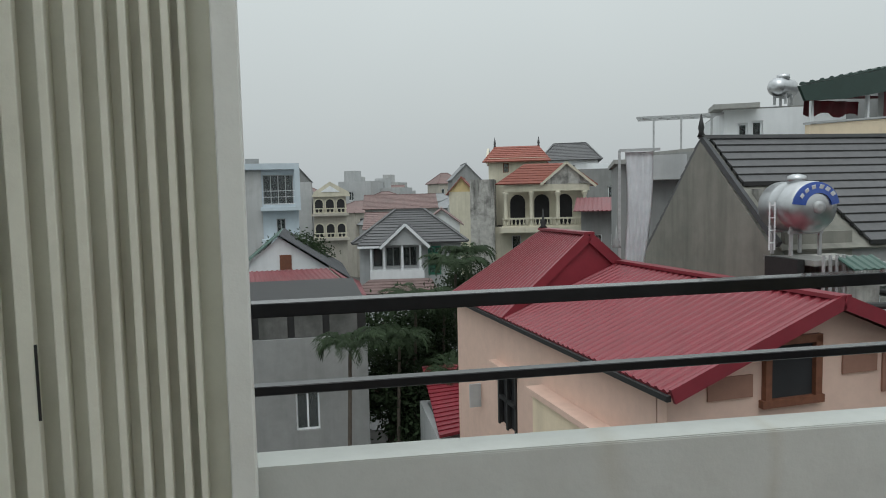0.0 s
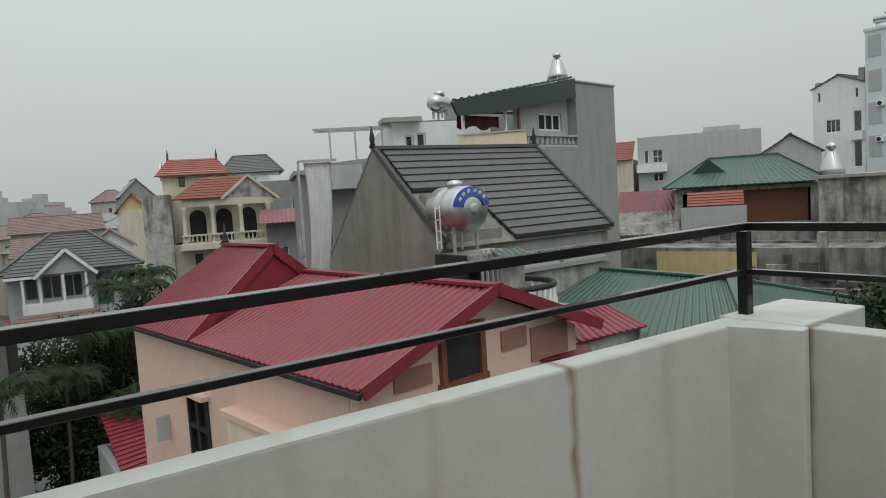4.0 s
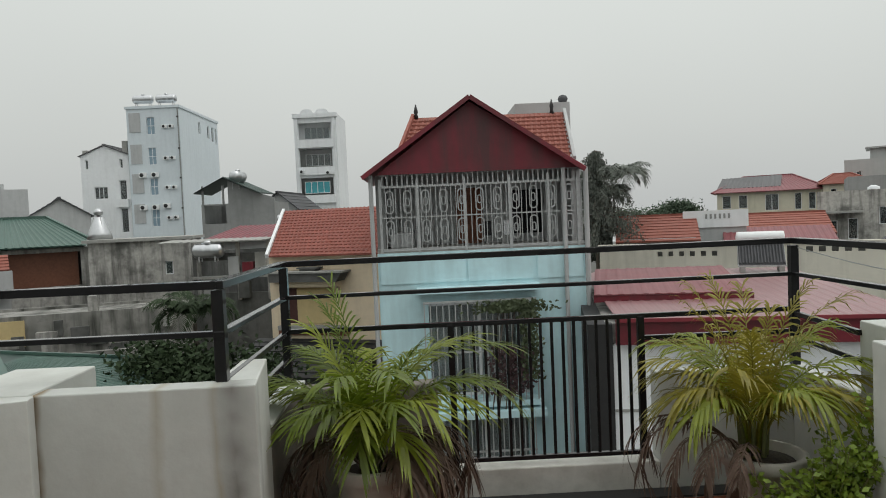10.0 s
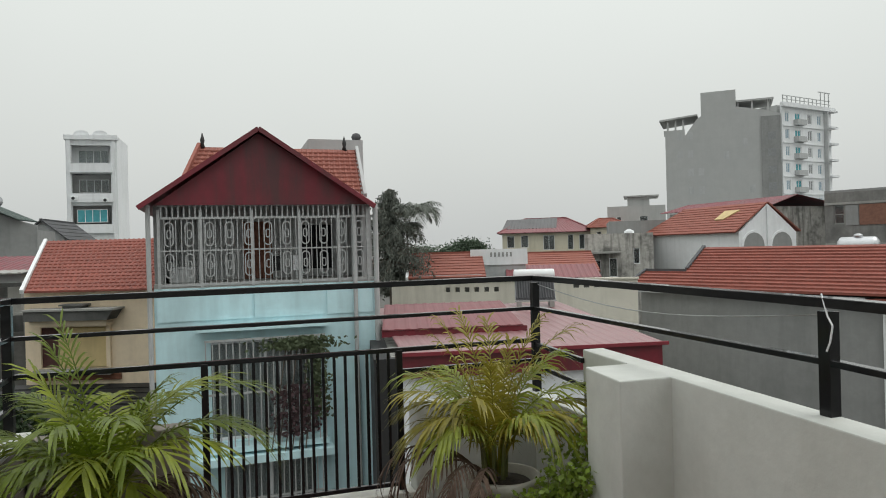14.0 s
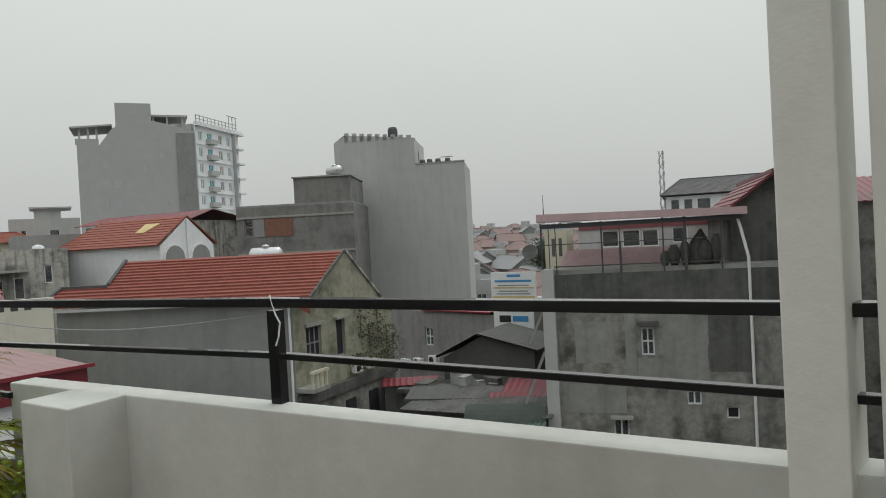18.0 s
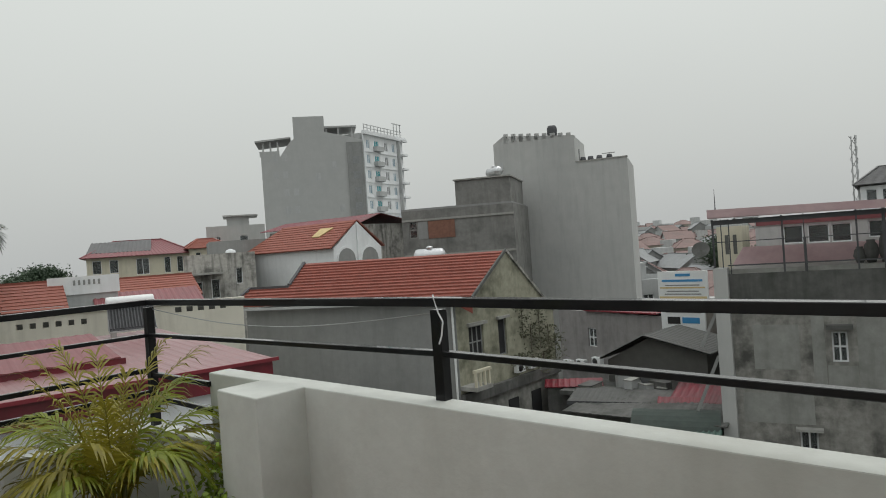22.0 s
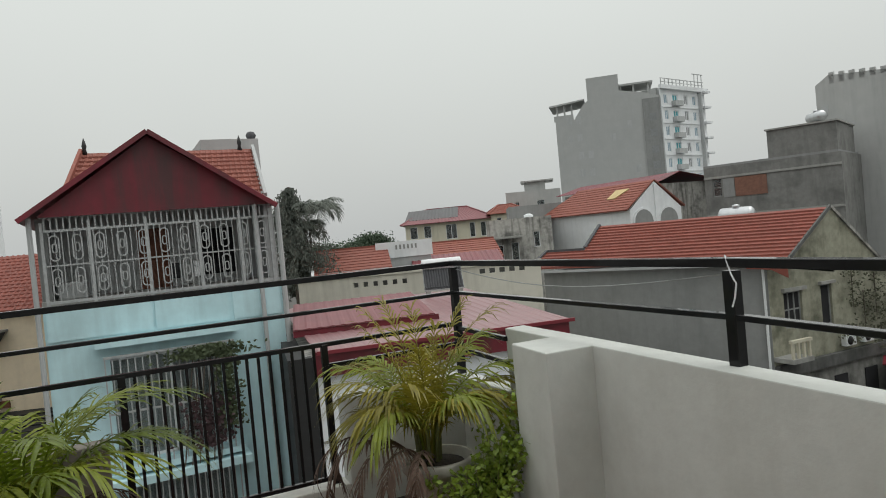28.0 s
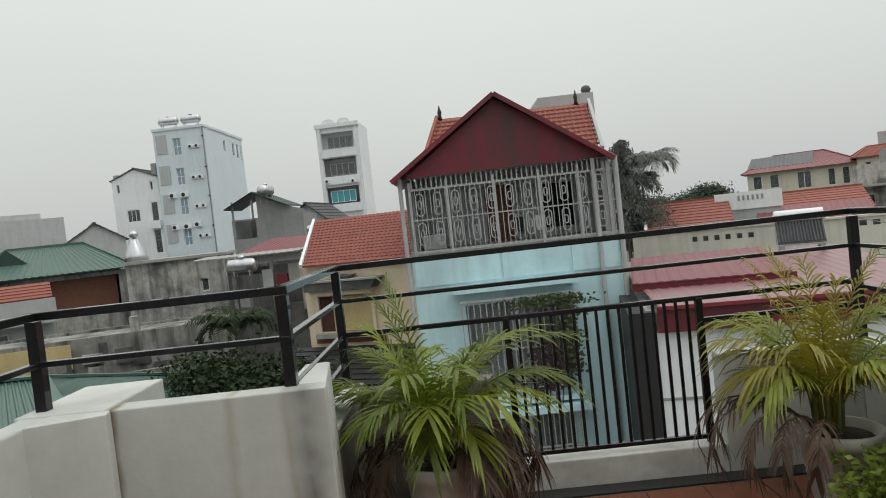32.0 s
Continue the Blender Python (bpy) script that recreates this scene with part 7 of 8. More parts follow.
bar(bm, (-0.25, -0.3, gz(-0.05)), (-0.25, 3.0, gz(1.25)), 0.14, 0.2)
part("verge", bm, WHITE, h)
h, w = house("pale_parapet_house", (35.6, -13.6), (34.6, -16.4), 6, 0.5, PALEGREY, "pale grey house with a balustraded parapet")
part("parapet", boxes((-0.1, -0.1, gz(0.5), w + 0.1, 0.1, gz(1.38))), WHITE, h)
for i in range(6):
    part("slot", boxes((1.0 + i * 0.22, -0.12, gz(0.95), 1.1 + i * 0.22, -0.1005, gz(1.2))), GREY, h)
h, w = house("small_red_house", (35.5, -16.6), (34.0, -20.5), 6, -0.1, OLDWALL, "low house with orange and rose roofs")
gable_roof(h, w, 6, 0.0, 1.0, ORANGETILE, "u", 0.2, wall=WHITE, pitch=0.35)
part("lean_roof", slope((-1.0, -2.4, gz(-0.3)), (w, -2.4, gz(-0.3)), (w, -0.2, gz(0.35)), (-1.0, -0.2, gz(0.35)), "ribbed", 0.3), ROSEMETAL, h)
h, w = house("far_villa", (68.6, -29.4), (64.5, -38.0), 9, 2.9, PALEYELLOW, "broad villa with a rose hipped roof", [(0.5, 1.3, 1.3, 2.6, 1, 1), (2.0, 1.3, 2.8, 2.6, 1, 1), (4.4, 1.0, 5.6, 2.6, 2, 1), (7.0, 1.0, 7.6, 2.6, 1, 1), (8.2, 1.0, 8.8, 2.6, 1, 1)])
hip_roof(h, w, 9, 2.85, 4.5, ROSEMETAL, 0.5, 2.5, "ribbed", 0.4)
part("tower_roof", slope((0.0, 0.8, gz(3.3)), (6.0, 0.8, gz(3.3)), (6.2, 3.5, gz(4.5)), (0.4, 3.5, gz(4.4)), "ribbed", 0.4), SLATE, h)
h, w = house("far_villa_wing", (63.8, -37.5), (62.2, -41.0), 6, 3.2, PALEYELLOW, "wing of the villa with an orange hipped roof", [(0.6, 1.4, 1.1, 2.8, 1, 1), (2.2, 1.4, 2.7, 2.8, 1, 1)])
hip_roof(h, w, 6, 3.2, 4.2, ORANGETILE, 0.4, 1.2)

# ---- houses to the south-east and south ----
h, w = house("grey_flat_house", (67.8, -42.0), (64.3, -47.2), 8, 5.3, HAZEGREY, "pale grey flat-roofed house far off", [(1.0, 3.5, 1.5, 4.5, 1, 1), (3.5, 3.5, 4.4, 4.5, 1, 1)])
flat_roof(h, w, 8, 5.3, HAZEGREY, 0.2)
part("roof_room", boxes((2.2, 1, gz(5.4), 4.6, 5, gz(6.7))), HAZEGREY, h)
part("roof_slab", boxes((1.8, 0.5, gz(6.7), 5.6, 5.5, gz(6.85))), HAZEGREY, h)
h, w = house("old_grey_house", (38.6, -22.4), (36.4, -26.0), 6, 1.7, OLDWALL, "old grey house with stained walls", [(0.4, -0.6, 1.0, 0.5, 1, 1), (1.5, -0.6, 2.0, 0.6, 1, 1), (3.0, 0.2, 3.4, 1.2, 1, 1)])
flat_roof(h, w, 6, 1.7, OLDWALL, 0.3)
part("eave", boxes((-0.3, -0.8, gz(0.9), 2.2, -0.003, gz(1.02))), CONC, h)
part("white_tank", lathe([(0.3, 0), (0.32, 0.1), (0.3, 0.3), (0.1, 0.4)], 14), WHITE, h, shift=(2.8, 1, gz(2.0)))
h, w = house("old_grey_house", (41.5, -26), (39.5, -29.5), 6, 2.6, GREY, "plain grey flat-roofed old house", [(1.0, 0.9, 1.8, 1.9, 1, 1)])
flat_roof(h, w, 6, 2.6, GREY, 0.3)

# hotel far off
hh = thing("hotel", site((103.0, -75.6), (91.1, -89.6)), "tall grey and white hotel towering over roofs", "hotel")
w = 18.4
part("wall", boxes((0, 0, 0, w, 14, gz(20.1))), HOTELGREY, hh)
part("stair_tower", prism([(3.4, gz(20.1)), (5.2, gz(22.6)), (6.0, gz(23.2)), (6.0, gz(27.2)), (11.6, gz(27.2)), (11.6, gz(24.3)), (15.9, gz(23.3)), (18.4, gz(22.5)), (18.4, gz(20.1))], 0.0, 9), HOTELGREY, hh)
part("roof_canopy", prism([(-0.9, gz(22.7)), (5.4, gz(23.3)), (5.4, gz(23.55)), (-0.9, gz(23.0))], -0.4, 8), HOTELGREY, hh)
for u in (0.3, 1.6, 2.9):
    part("canopy_post", boxes((u, 0.2, gz(20.1), u + 0.3, 0.5, gz(22.8))), HOTELGREY, hh)
part("terrace_wall", boxes((-0.2, 0.0, gz(20.103), 3.3, 0.25, gz(21.1))), HOTELGREY, hh)
part("tower_slab", boxes((11.0, 1.0, gz(25.2), 17.5, 9, gz(25.5))), HOTELGREY, hh)
for u in (11.8, 14.0, 16.5):
    part("slab_post", boxes((u, 1.4, gz(22.4), u + 0.3, 1.7, gz(25.2))), HOTELGREY, hh)
part("side_recess", boxes((15.4, -0.25, 0, 18.35, -0.003, gz(22.2))), GREY, hh, "darker grey side bay")
for z in (6.8, 9.7, 12.5, 15.4, 18.2):
    part("bay_window", boxes((16.4, -0.3, gz(z), 17.6, -0.251, gz(z) + 1.3)), HAZEDULL, hh)
for u, z in [(9.5, 15.5), (12.5, 17.5), (13.5, 9.5)] + [(2.0 + 1.7 * i, z) for z in (6.5, 9.7, 12.9, 16.1, 19.3) for i in range(3) if (i + int(z)) % 3]:
    part("window", boxes((u, -0.06, gz(z), u + 0.9, -0.003, gz(z) + 1.3)), PALEGREY, hh)
fw = thing("apartment_tower", site((91.0, -89.8), (94.0, -103.6)), "white windowed tower wing with stacked balconies", "apartment block")
w2 = span((91.0, -89.8), (94.0, -103.6))
fl = []
BAYS = ((0.9, 2.0), (3.6, 5.2), (7.2, 8.4), (10.0, 11.1))
for k in range(7):
    for u0, u1 in BAYS:
        fl.append((u0, 4.0 + k * 2.85, u1, 5.7 + k * 2.85))
wall = part("wall", pierced(w2, 0, gz(24.2), 0.3, [(q[0], gz(q[1]), q[2], gz(q[3])) for q in fl]), WHITE, fw)
part("core", boxes((0.1, 0.9, 0, w2, 12, gz(24.0))), HOTELGREY, fw)
for i, q in enumerate(fl):
    window(wall, q[0], gz(q[1]), q[2], gz(q[3]), 0.1, 2, 1, WHITE, (BLUEWIN, TEAL, HAZEDULL, BLUEWIN)[i % 4], 0.12)
for k in range(7):
    part("balcony", boxes((3.2, -0.9, gz(3.6 + k * 2.85), 5.6, -0.003, gz(3.6 + k * 2.85) + 0.9)), PALEGREY, fw)
    part("sill_band", boxes((0.2, -0.15, gz(3.3 + k * 2.85), 11.6, -0.003, gz(3.3 + k * 2.85) + 0.18)), WHITE, fw)
part("side_bay", boxes((11.9, -0.7, 0, 12.2, -0.003, gz(23.5))), PALEGREY, fw)
for k in range(8):
    part("balcony", boxes((w2 - 1.6, -1.0, gz(3.5 + k * 2.85), w2 + 0.5, -0.003, gz(3.5 + k * 2.85) + 0.35)), WHITE, fw)
part("cornice", boxes((-0.4, -0.6, gz(23.6), w2 + 0.5, 0.0 - 0.003, gz(24.3))), WHITE, fw)
for i in range(12):
    u = 0.4 + i * 1.2
    part("roof_rail_post", boxes((u, 0, gz(24.2), u + 0.12, 0.12, gz(27.0 if i > 8 else 25.6))), GALV, fw)
part("roof_rail", boxes((0.3, 0.02, gz(25.5), w2, 0.1, gz(25.62)), (0.3, 0.02, gz(24.9), w2, 0.1, gz(25.0)), (10.5, 0.02, gz(26.9), w2, 0.1, gz(27.05))), GALV, fw)

h, w = house("white_gable_house", (40.4, -28.2), (31.95, -28.5), 4.3, 1.95, WHITE, "white house with an orange roof and arched gable")
part("roof", slope((-0.2, -0.3, gz(1.95)), (w + 0.2, -0.3, gz(1.95)), (w + 0.2, 2.15, gz(3.68)), (1.6, 2.15, gz(3.68)), "courses", 0.3), ORANGETILE, h)
part("roof", slope((w + 0.2, 4.6, gz(1.95)), (-0.2, 4.6, gz(1.95)), (1.2, 2.15, gz(3.68)), (w + 0.2, 2.15, gz(3.68)), "courses", 0.3), ORANGETILE, h)
part("patch", slope((5.9, 0.75, gz(2.72)), (6.6, 0.75, gz(2.72)), (7.2, 1.5, gz(3.25)), (6.0, 1.5, gz(3.25)), "plain", thick=0.12), YELLOW, h, "yellowed patch of bare battens")
g = part("gable", prism([(0, gz(1.0)), (4.3, gz(1.0)), (4.3, gz(1.95)), (2.15, gz(3.62)), (0, gz(1.95))], 0, 0.2), WHITE, h, shift=Matrix.Translation((w + 0.15, 0, 0)) @ Matrix.Rotation(math.pi / 2, 4, "Z"))
for u in (1.05, 3.15):
    arch_opening(g, u, gz(1.0), 1.5, 0.95, 0.0, WHITE, GREY)
part("rib", boxes((2.05, -0.08, gz(1.0), 2.3, -0.003, gz(3.45))), WHITE, g)

h, w = house("rose_ridge_house", (51.0, -38.0), (39.6, -38.2), 7, 3.9, OLDWALL, "old house under a long dark rose sheet roof")
part("roof", slope((-0.6, -0.6, gz(4.0)), (w + 0.9, -0.6, gz(3.95)), (w + 0.4, 2.2, gz(4.72)), (-0.4, 2.2, gz(4.72)), "ribbed", 0.3, 0.03, 0.02), WINE, h)
part("roof", slope((w + 0.9, 6.0, gz(3.9)), (-0.6, 6.0, gz(3.9)), (-0.4, 2.2, gz(4.72)), (w + 0.4, 2.2, gz(4.72)), "ribbed", 0.3, 0.03, 0.02), WINE, h)
h, w = house("red_tile_house", (23.9, -16.6), (15.46, -19.73), 6.6, -0.45, GREY, "long grey house with a red tiled roof and mossy gable")
k0 = 14
for k in range(k0):
    f0, f1 = k / k0, (k + 1) / k0
    y0, y1, z0, z1 = -0.35 + 3.6 * f0, -0.35 + 3.6 * f1, gz(-0.32) + 1.52 * f0, gz(-0.32) + 1.52 * f1
    cut = -0.5 if f0 < 0.40 else 1.35 - 0.8 * (f0 - 0.4)
    e0, e1 = 9.78 + 0.42 * f0, 9.78 + 0.42 * f1
    part("tile_course", slope((cut, y0, z0), (e0, y0, z0), (e1, y1 + 0.04, z1), (cut, y1 + 0.04, z1), "plain", 0.2, 0.03), REDTILE, h, shift=(0, 0, 0.03))
    part("tile_edge", boxes((cut, y0 - 0.02, z0 + 0.015, e0, y0 + 0.03, z0 + 0.10)), REDTILE, h)
part("roof", slope((10.9, 6.9, gz(-1.2)), (0.5, 6.9, gz(-1.2)), (1.0, 3.3, gz(1.2)), (10.2, 3.3, gz(1.2)), "courses", 0.3), REDTILE, h)
bm = bmesh.new()
bar(bm, (9.80, -0.4, gz(-0.32)), (10.22, 3.3, gz(1.28)), 0.07, 0.12)
part("verge", bm, DARKWALL, h)
part("eave_end", prism([(8.5, gz(-0.40)), (9.8, gz(-0.32)), (9.8, gz(-0.88)), (9.3, gz(-0.60)), (8.5, gz(-0.55))], -0.44, -0.38), REDTILE, h)
part("eave_board", boxes((0.0, -0.40, gz(-0.46), 8.48, -0.36, gz(-0.36))), PALEGREY, h, "pale eave board")
bm = bmesh.new()
bar(bm, (1.35, 1.2, gz(0.40)), (0.9, 3.3, gz(1.28)), 0.12, 0.16)
bar(bm, (-0.55, -0.4, gz(-0.3)), (-0.5, 1.1, gz(0.36)), 0.12, 0.16)
bar(bm, (-0.5, 1.1, gz(0.36)), (1.4, 1.1, gz(0.36)), 0.12, 0.12)
part("verge", bm, DARKTILE, h)
# the gable stands askew to the long wall
gable_at = Matrix.Translation((15.47, -19.76, GROUND)) @ Matrix.Rotation(-math.pi / 2, 4, "Z")
inside = h.matrix_basis.inverted() @ gable_at
g = part("gable", pierced(6.9, 0, gz(-1.25), 0.2, [(0.70, gz(-2.75), 1.62, gz(-1.5)), (2.62, gz(-2.9), 3.2, gz(-1.45))]), MOSSY, h, "mossy yellowed gable wall", shift=inside)
window(g, 0.70, gz(-2.75), 1.62, gz(-1.5), 0.08, 3, 2, GREY, SHADEBLACK)
window(g, 2.62, gz(-2.9), 3.2, gz(-1.45), 0.08, 1, 1, GREY, SHADEBLACK)
part("gable_top", prism([(0, gz(-1.25)), (6.9, gz(-1.25)), (6.9, gz(-1.6)), (3.52, gz(1.18)), (0, gz(-0.55))], 0.0, 0.2), MOSSY, h, shift=inside)
bm = bmesh.new()
bar(bm, (6.9, -0.02, gz(-1.55)), (3.5, -0.02, gz(1.24)), 0.10, 0.10)
part("verge", bm, OLDWALL, h, shift=inside)
part("lintel", boxes((0.6, -0.14, gz(-1.48), 1.75, -0.003, gz(-1.36)), (2.5, -0.14, gz(-1.43), 3.3, -0.003, gz(-1.33))), CONC, g)
bal = part("balcony", boxes((0.0, -0.75, gz(-3.75), 1.0, -0.003, gz(-3.6))), CONC, g)
for i in range(4):
    part("baluster", boxes((0.06 + i * 0.27, -0.7, gz(-3.6), 0.14 + i * 0.27, -0.62, gz(-3.08))), PALEYELLOW, bal)
part("balcony_rail", boxes((0.0, -0.73, gz(-3.08), 1.0, -0.6, gz(-2.98))), PALEYELLOW, bal)
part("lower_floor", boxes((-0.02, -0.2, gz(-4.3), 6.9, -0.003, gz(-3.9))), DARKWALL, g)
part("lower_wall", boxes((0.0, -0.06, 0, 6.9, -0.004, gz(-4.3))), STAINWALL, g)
for u in (1.4, 2.9, 4.6):
    part("lower_window", boxes((u, -0.10, gz(-5.9), u + 0.7, -0.061, gz(-4.7))), SHADEBLACK, g)
bm = bmesh.new()
tube(bm, (w - 0.08, -0.12, 0), (w - 0.08, -0.12, gz(-0.6)), 0.045, n=8)
part("drain_pipe", bm, SIGNWHITE, h)
for k, (u0, z0, dz) in enumerate(((4.3, -1.4, 1.3), (4.9, -2.2, 1.6), (5.6, -1.6, 1.7), (6.3, -2.4, 1.6), (3.9, -3.3, 0.7), (5.8, -3.5, 1.0), (6.8, -2.9, 1.4))):
    crp = thing("creeper", Matrix.Translation(gable_at @ Vector((u0, -0.12, gz(z0)))), "dark green creeper hanging on a mossy gable", "plant", "creepers on the gable")
    rnd = random.Random(90 + k)
    bm = bmesh.new()
    for i in range(170):
        c = Vector((rnd.gauss(0, 0.10), rnd.gauss(0, 0.34), -dz * rnd.random() ** 1.3 + 0.3))
        a = Vector((rnd.gauss(0, 1), rnd.gauss(0, 1), rnd.gauss(-0.4, 0.6))).normalized() * 0.06
        b = a.cross(Vector((rnd.gauss(0, 1), rnd.gauss(0, 1), rnd.gauss(0, 1)))).normalized() * 0.034
        bm.faces.new([bm.verts.new(c + q) for q in (-a, b, a, -b)])
    part("foliage", bm, CREEPER, crp)
    bm = bmesh.new()
    tube(bm, (0.08, 0, 0.3), (0.05, 0.05, 0.25 - dz), 0.02, 0.008)
    part("stem", bm, BARK, crp)
for u in (3.5, 4.5):
    ac_unit(g, u, -0.003, gz(-3.75), 0.7)
tk = water_tank(Matrix.Translation((20.2, -25.0, 0.72)) @ Matrix.Rotation(radians(-65), 4, "Z"), 0.36, 1.3, "white lying water tank behind the tiled roof", 0.1, False)

h, w = house("bare_block_house", (35.0, -38.3), (27.2, -41.8), 8, 4.45, BAREWALL, "unfinished dark grey house with a brick panel", [(0.55, 2.4, 1.15, 3.65, 1, 2)], frame_mat=GREY)
part("brick_panel", boxes((2.05, -0.05, gz(2.3), 4.1, -0.003, gz(3.6))), BRICK, h, "bare brick infill")
part("band", boxes((0, -0.08, gz(3.65), w, -0.003, gz(3.8))), CONC, h)
part("band", boxes((0, -0.08, gz(1.0), w, -0.003, gz(1.15))), CONC, h)
part("top_storey", boxes((4.3, 0.0, gz(4.6), 8.4, 6, gz(6.4))), BAREWALL, h)
part("lower_panel", boxes((1.25, -0.04, gz(2.3), 2.0, -0.003, gz(3.6))), GREY, h)
part("top_slab", boxes((4.2, -0.15, gz(6.4), 8.5, 6, gz(6.5))), CONC, h)
flat_roof(h, 8.4, 8, 4.45, GREY, 0.0)
water_tank(Matrix.Translation((29.6, -42.5, 6.35)) @ Matrix.Rotation(radians(65), 4, "Z"), 0.35, 1.4, "lying steel water tank on an unfinished roof", 0.2)
h = thing("grey_tower_block", site((32.7, -47.7), (26.0, -49.5)), "tall blank grey tower block with a crenellated top", "tower block")
part("wall", plot(((0, 0), (10.88, 0), (10.1, 8), (0, 8)), 0, gz(7.6)), HAZEGREY, h)
part("tower_wall", plot(((0, 0), (6.85, 0), (6.3, 6), (0, 6)), gz(7.6), gz(9.75)), HAZEGREY, h)
part("tower_crest", prism([(0, gz(9.75)), (6.85, gz(9.75)), (6.85, gz(9.8)), (0.9, gz(10.45)), (0, gz(9.85))], 0, 0.6), HAZEGREY, h)
part("coping", boxes((6.86, -0.05, gz(7.6), 10.9, 0.25, gz(7.7))), CONC, h)
for i in range(9):
    part("merlon", boxes((0.95 + i * 0.66, 0.0, gz(9.8), 1.3 + i * 0.66, 0.2, gz(10.62 - i * 0.07))), HAZEGREY, h)
for u in (7.3, 7.9, 8.6, 9.4):
    part("roof_clutter", lathe([(0.2, 0), (0.26, 0.15), (0.2, 0.45)], 10), DARKTILE, h, shift=(u, 0.8, gz(7.6)))
bm = bmesh.new()
tube(bm, (7.1, 0.4, gz(7.6)), (7.1, 0.4, gz(8.7)), 0.05)
bar(bm, (8.9, 0.4, gz(8.1)), (9.9, 0.4, gz(8.1)), 0.06)
part("roof_pipe", bm, GREY, h)
part("roof_tank", lathe([(0.35, 0), (0.42, 0.2), (0.42, 0.7), (0.3, 0.9)], 12), DARKTILE, h, shift=(4.9, 0.8, gz(10.0)))
part("window", boxes((0.3, -0.05, gz(7.6), 0.75, -0.003, gz(8.3))), PALEGREY, h)

# canopy building with small windows
h, w = house("canopy_house", (6.7, -23.0), (-0.9, -24.5), 8, 0.05, STAINWALL, "weathered grey house with a roof terrace under a rose canopy",
             [(2.78, -2.75, 3.2, -1.82, 2, 2), (4.15, -4.4, 4.6, -3.95, 2, 1), (1.75, -5.6, 2.25, -4.9, 2, 1), (5.35, -4.85, 5.75, -4.45, 1, 1, SHADEBLACK)])
part("corner_pier", boxes((-0.42, -0.35, 0, 0.003, 0.4, gz(0.25))), HAZEGREY, h)
bm = bmesh.new()
bar(bm, (-0.45, -0.1, gz(-2.6)), (-1.2, -0.1, gz(-4.4)), 0.09, 0.10)
bar(bm, (-0.45, -0.1, gz(-1.2)), (-0.95, -0.1, gz(-2.3)), 0.09, 0.10)
part("brace", bm, GREY, h)
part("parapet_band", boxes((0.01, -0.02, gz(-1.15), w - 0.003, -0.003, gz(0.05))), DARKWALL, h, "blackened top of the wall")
for u, r, hh in ((4.0, 0.22, 0.7), (4.35, 0.16, 0.9), (5.0, 0.24, 0.8), (5.35, 0.2, 1.0), (3.7, 0.18, 0.5)):
    part("jar", lathe([(r * 0.5, 0), (r, hh * 0.4), (r * 0.8, hh * 0.8), (r * 0.5, hh * 0.9), (r * 0.6, hh)], 14), DARKWALL, h, "dark garden jar on the roof terrace", shift=(u, 0.8, gz(0.18)))
part("roof", boxes((0.003, 0.2, gz(0.05), w, 8, gz(0.18))), CONC, h)
part("roof_sheet", slope((-0.5, -0.2, gz(1.86)), (6.2, -0.2, gz(1.80)), (6.0, 3.2, gz(2.06)), (-0.6, 3.2, gz(2.14)), "plain", 0.25, 0.05), CANOPY, h, "pale weathered steel canopy")
part("inner_sheet", slope((-0.1, 2.3, gz(0.19)), (4.9, 2.3, gz(0.19)), (5.0, 2.9, gz(0.76)), (0.25, 2.9, gz(0.79)), "ribbed", 0.25, 0.03, 0.005), CANOPY, h, "rose sheet lean-to on the terrace")
part("fascia", prism([(-0.5, gz(1.89)), (6.2, gz(1.78)), (6.2, gz(2.02)), (-0.5, gz(2.15))], -0.24, -0.21), CANOPY, h)
for u, d, top in ((-0.42, 0.06, 1.82), (-0.15, 0.03, 1.82), (0.08, 0.03, 1.82), (1.61, 0.06, 1.82), (2.20, 0.08, 1.1), (2.22, 0.03, 1.82), (3.60, 0.05, 1.82), (4.27, 0.09, 1.82), (5.4, 0.05, 1.82)):
    part("canopy_post", boxes((u, 0.0 if top > 1.5 else -0.061, gz(0.05), u + d, 0.05 if top > 1.5 else -0.003, gz(top))), DARKTILE, h)
part("canopy_rail", boxes((0.0, 0.0, gz(0.30), 5.4, 0.04, gz(0.34)), (-0.4, -0.06, gz(1.64), 6.1, 0.05, gz(1.79)), (-0.4, 0.0, gz(1.07), 5.4, 0.04, gz(1.10))), DARKTILE, h)
for n0, (u0, z0, u1, z1) in enumerate(((3.45, -3.6, 4.85, -1.152), (2.25, -3.5, 2.6, -1.3), (2.63, -3.7, 3.42, -2.85), (0.2, -4.7, 2.2, -3.75), (0.6, -3.0, 1.9, -1.6))):
    part("render_patch", boxes((u0, -0.012, gz(z0), u1, -0.003, gz(z1))), PATCHGREY, h, "" if n0 else "paler patch of cement render")
part("dark_patch", boxes((4.9, -0.014, gz(-3.3), 6.15, -0.003, gz(-1.152))), DARKWALL, h, "blackened damp patch")
part("hood", boxes((2.65, -0.35, gz(-1.72), 3.35, -0.003, gz(-1.6))), DARKWALL, h)
part("hood", boxes((1.65, -0.3, gz(-4.86), 2.4, -0.003, gz(-4.78))), CONC, h)
bm = bmesh.new()
tube(bm, (6.2, -0.1, 0), (6.2, -0.1, gz(0.4)), 0.05, n=8)
tube(bm, (6.2, -0.1, gz(0.4)), (5.95, 0.1, gz(1.7)), 0.05, n=8)
part("drain_pipe", bm, WHITE, h)
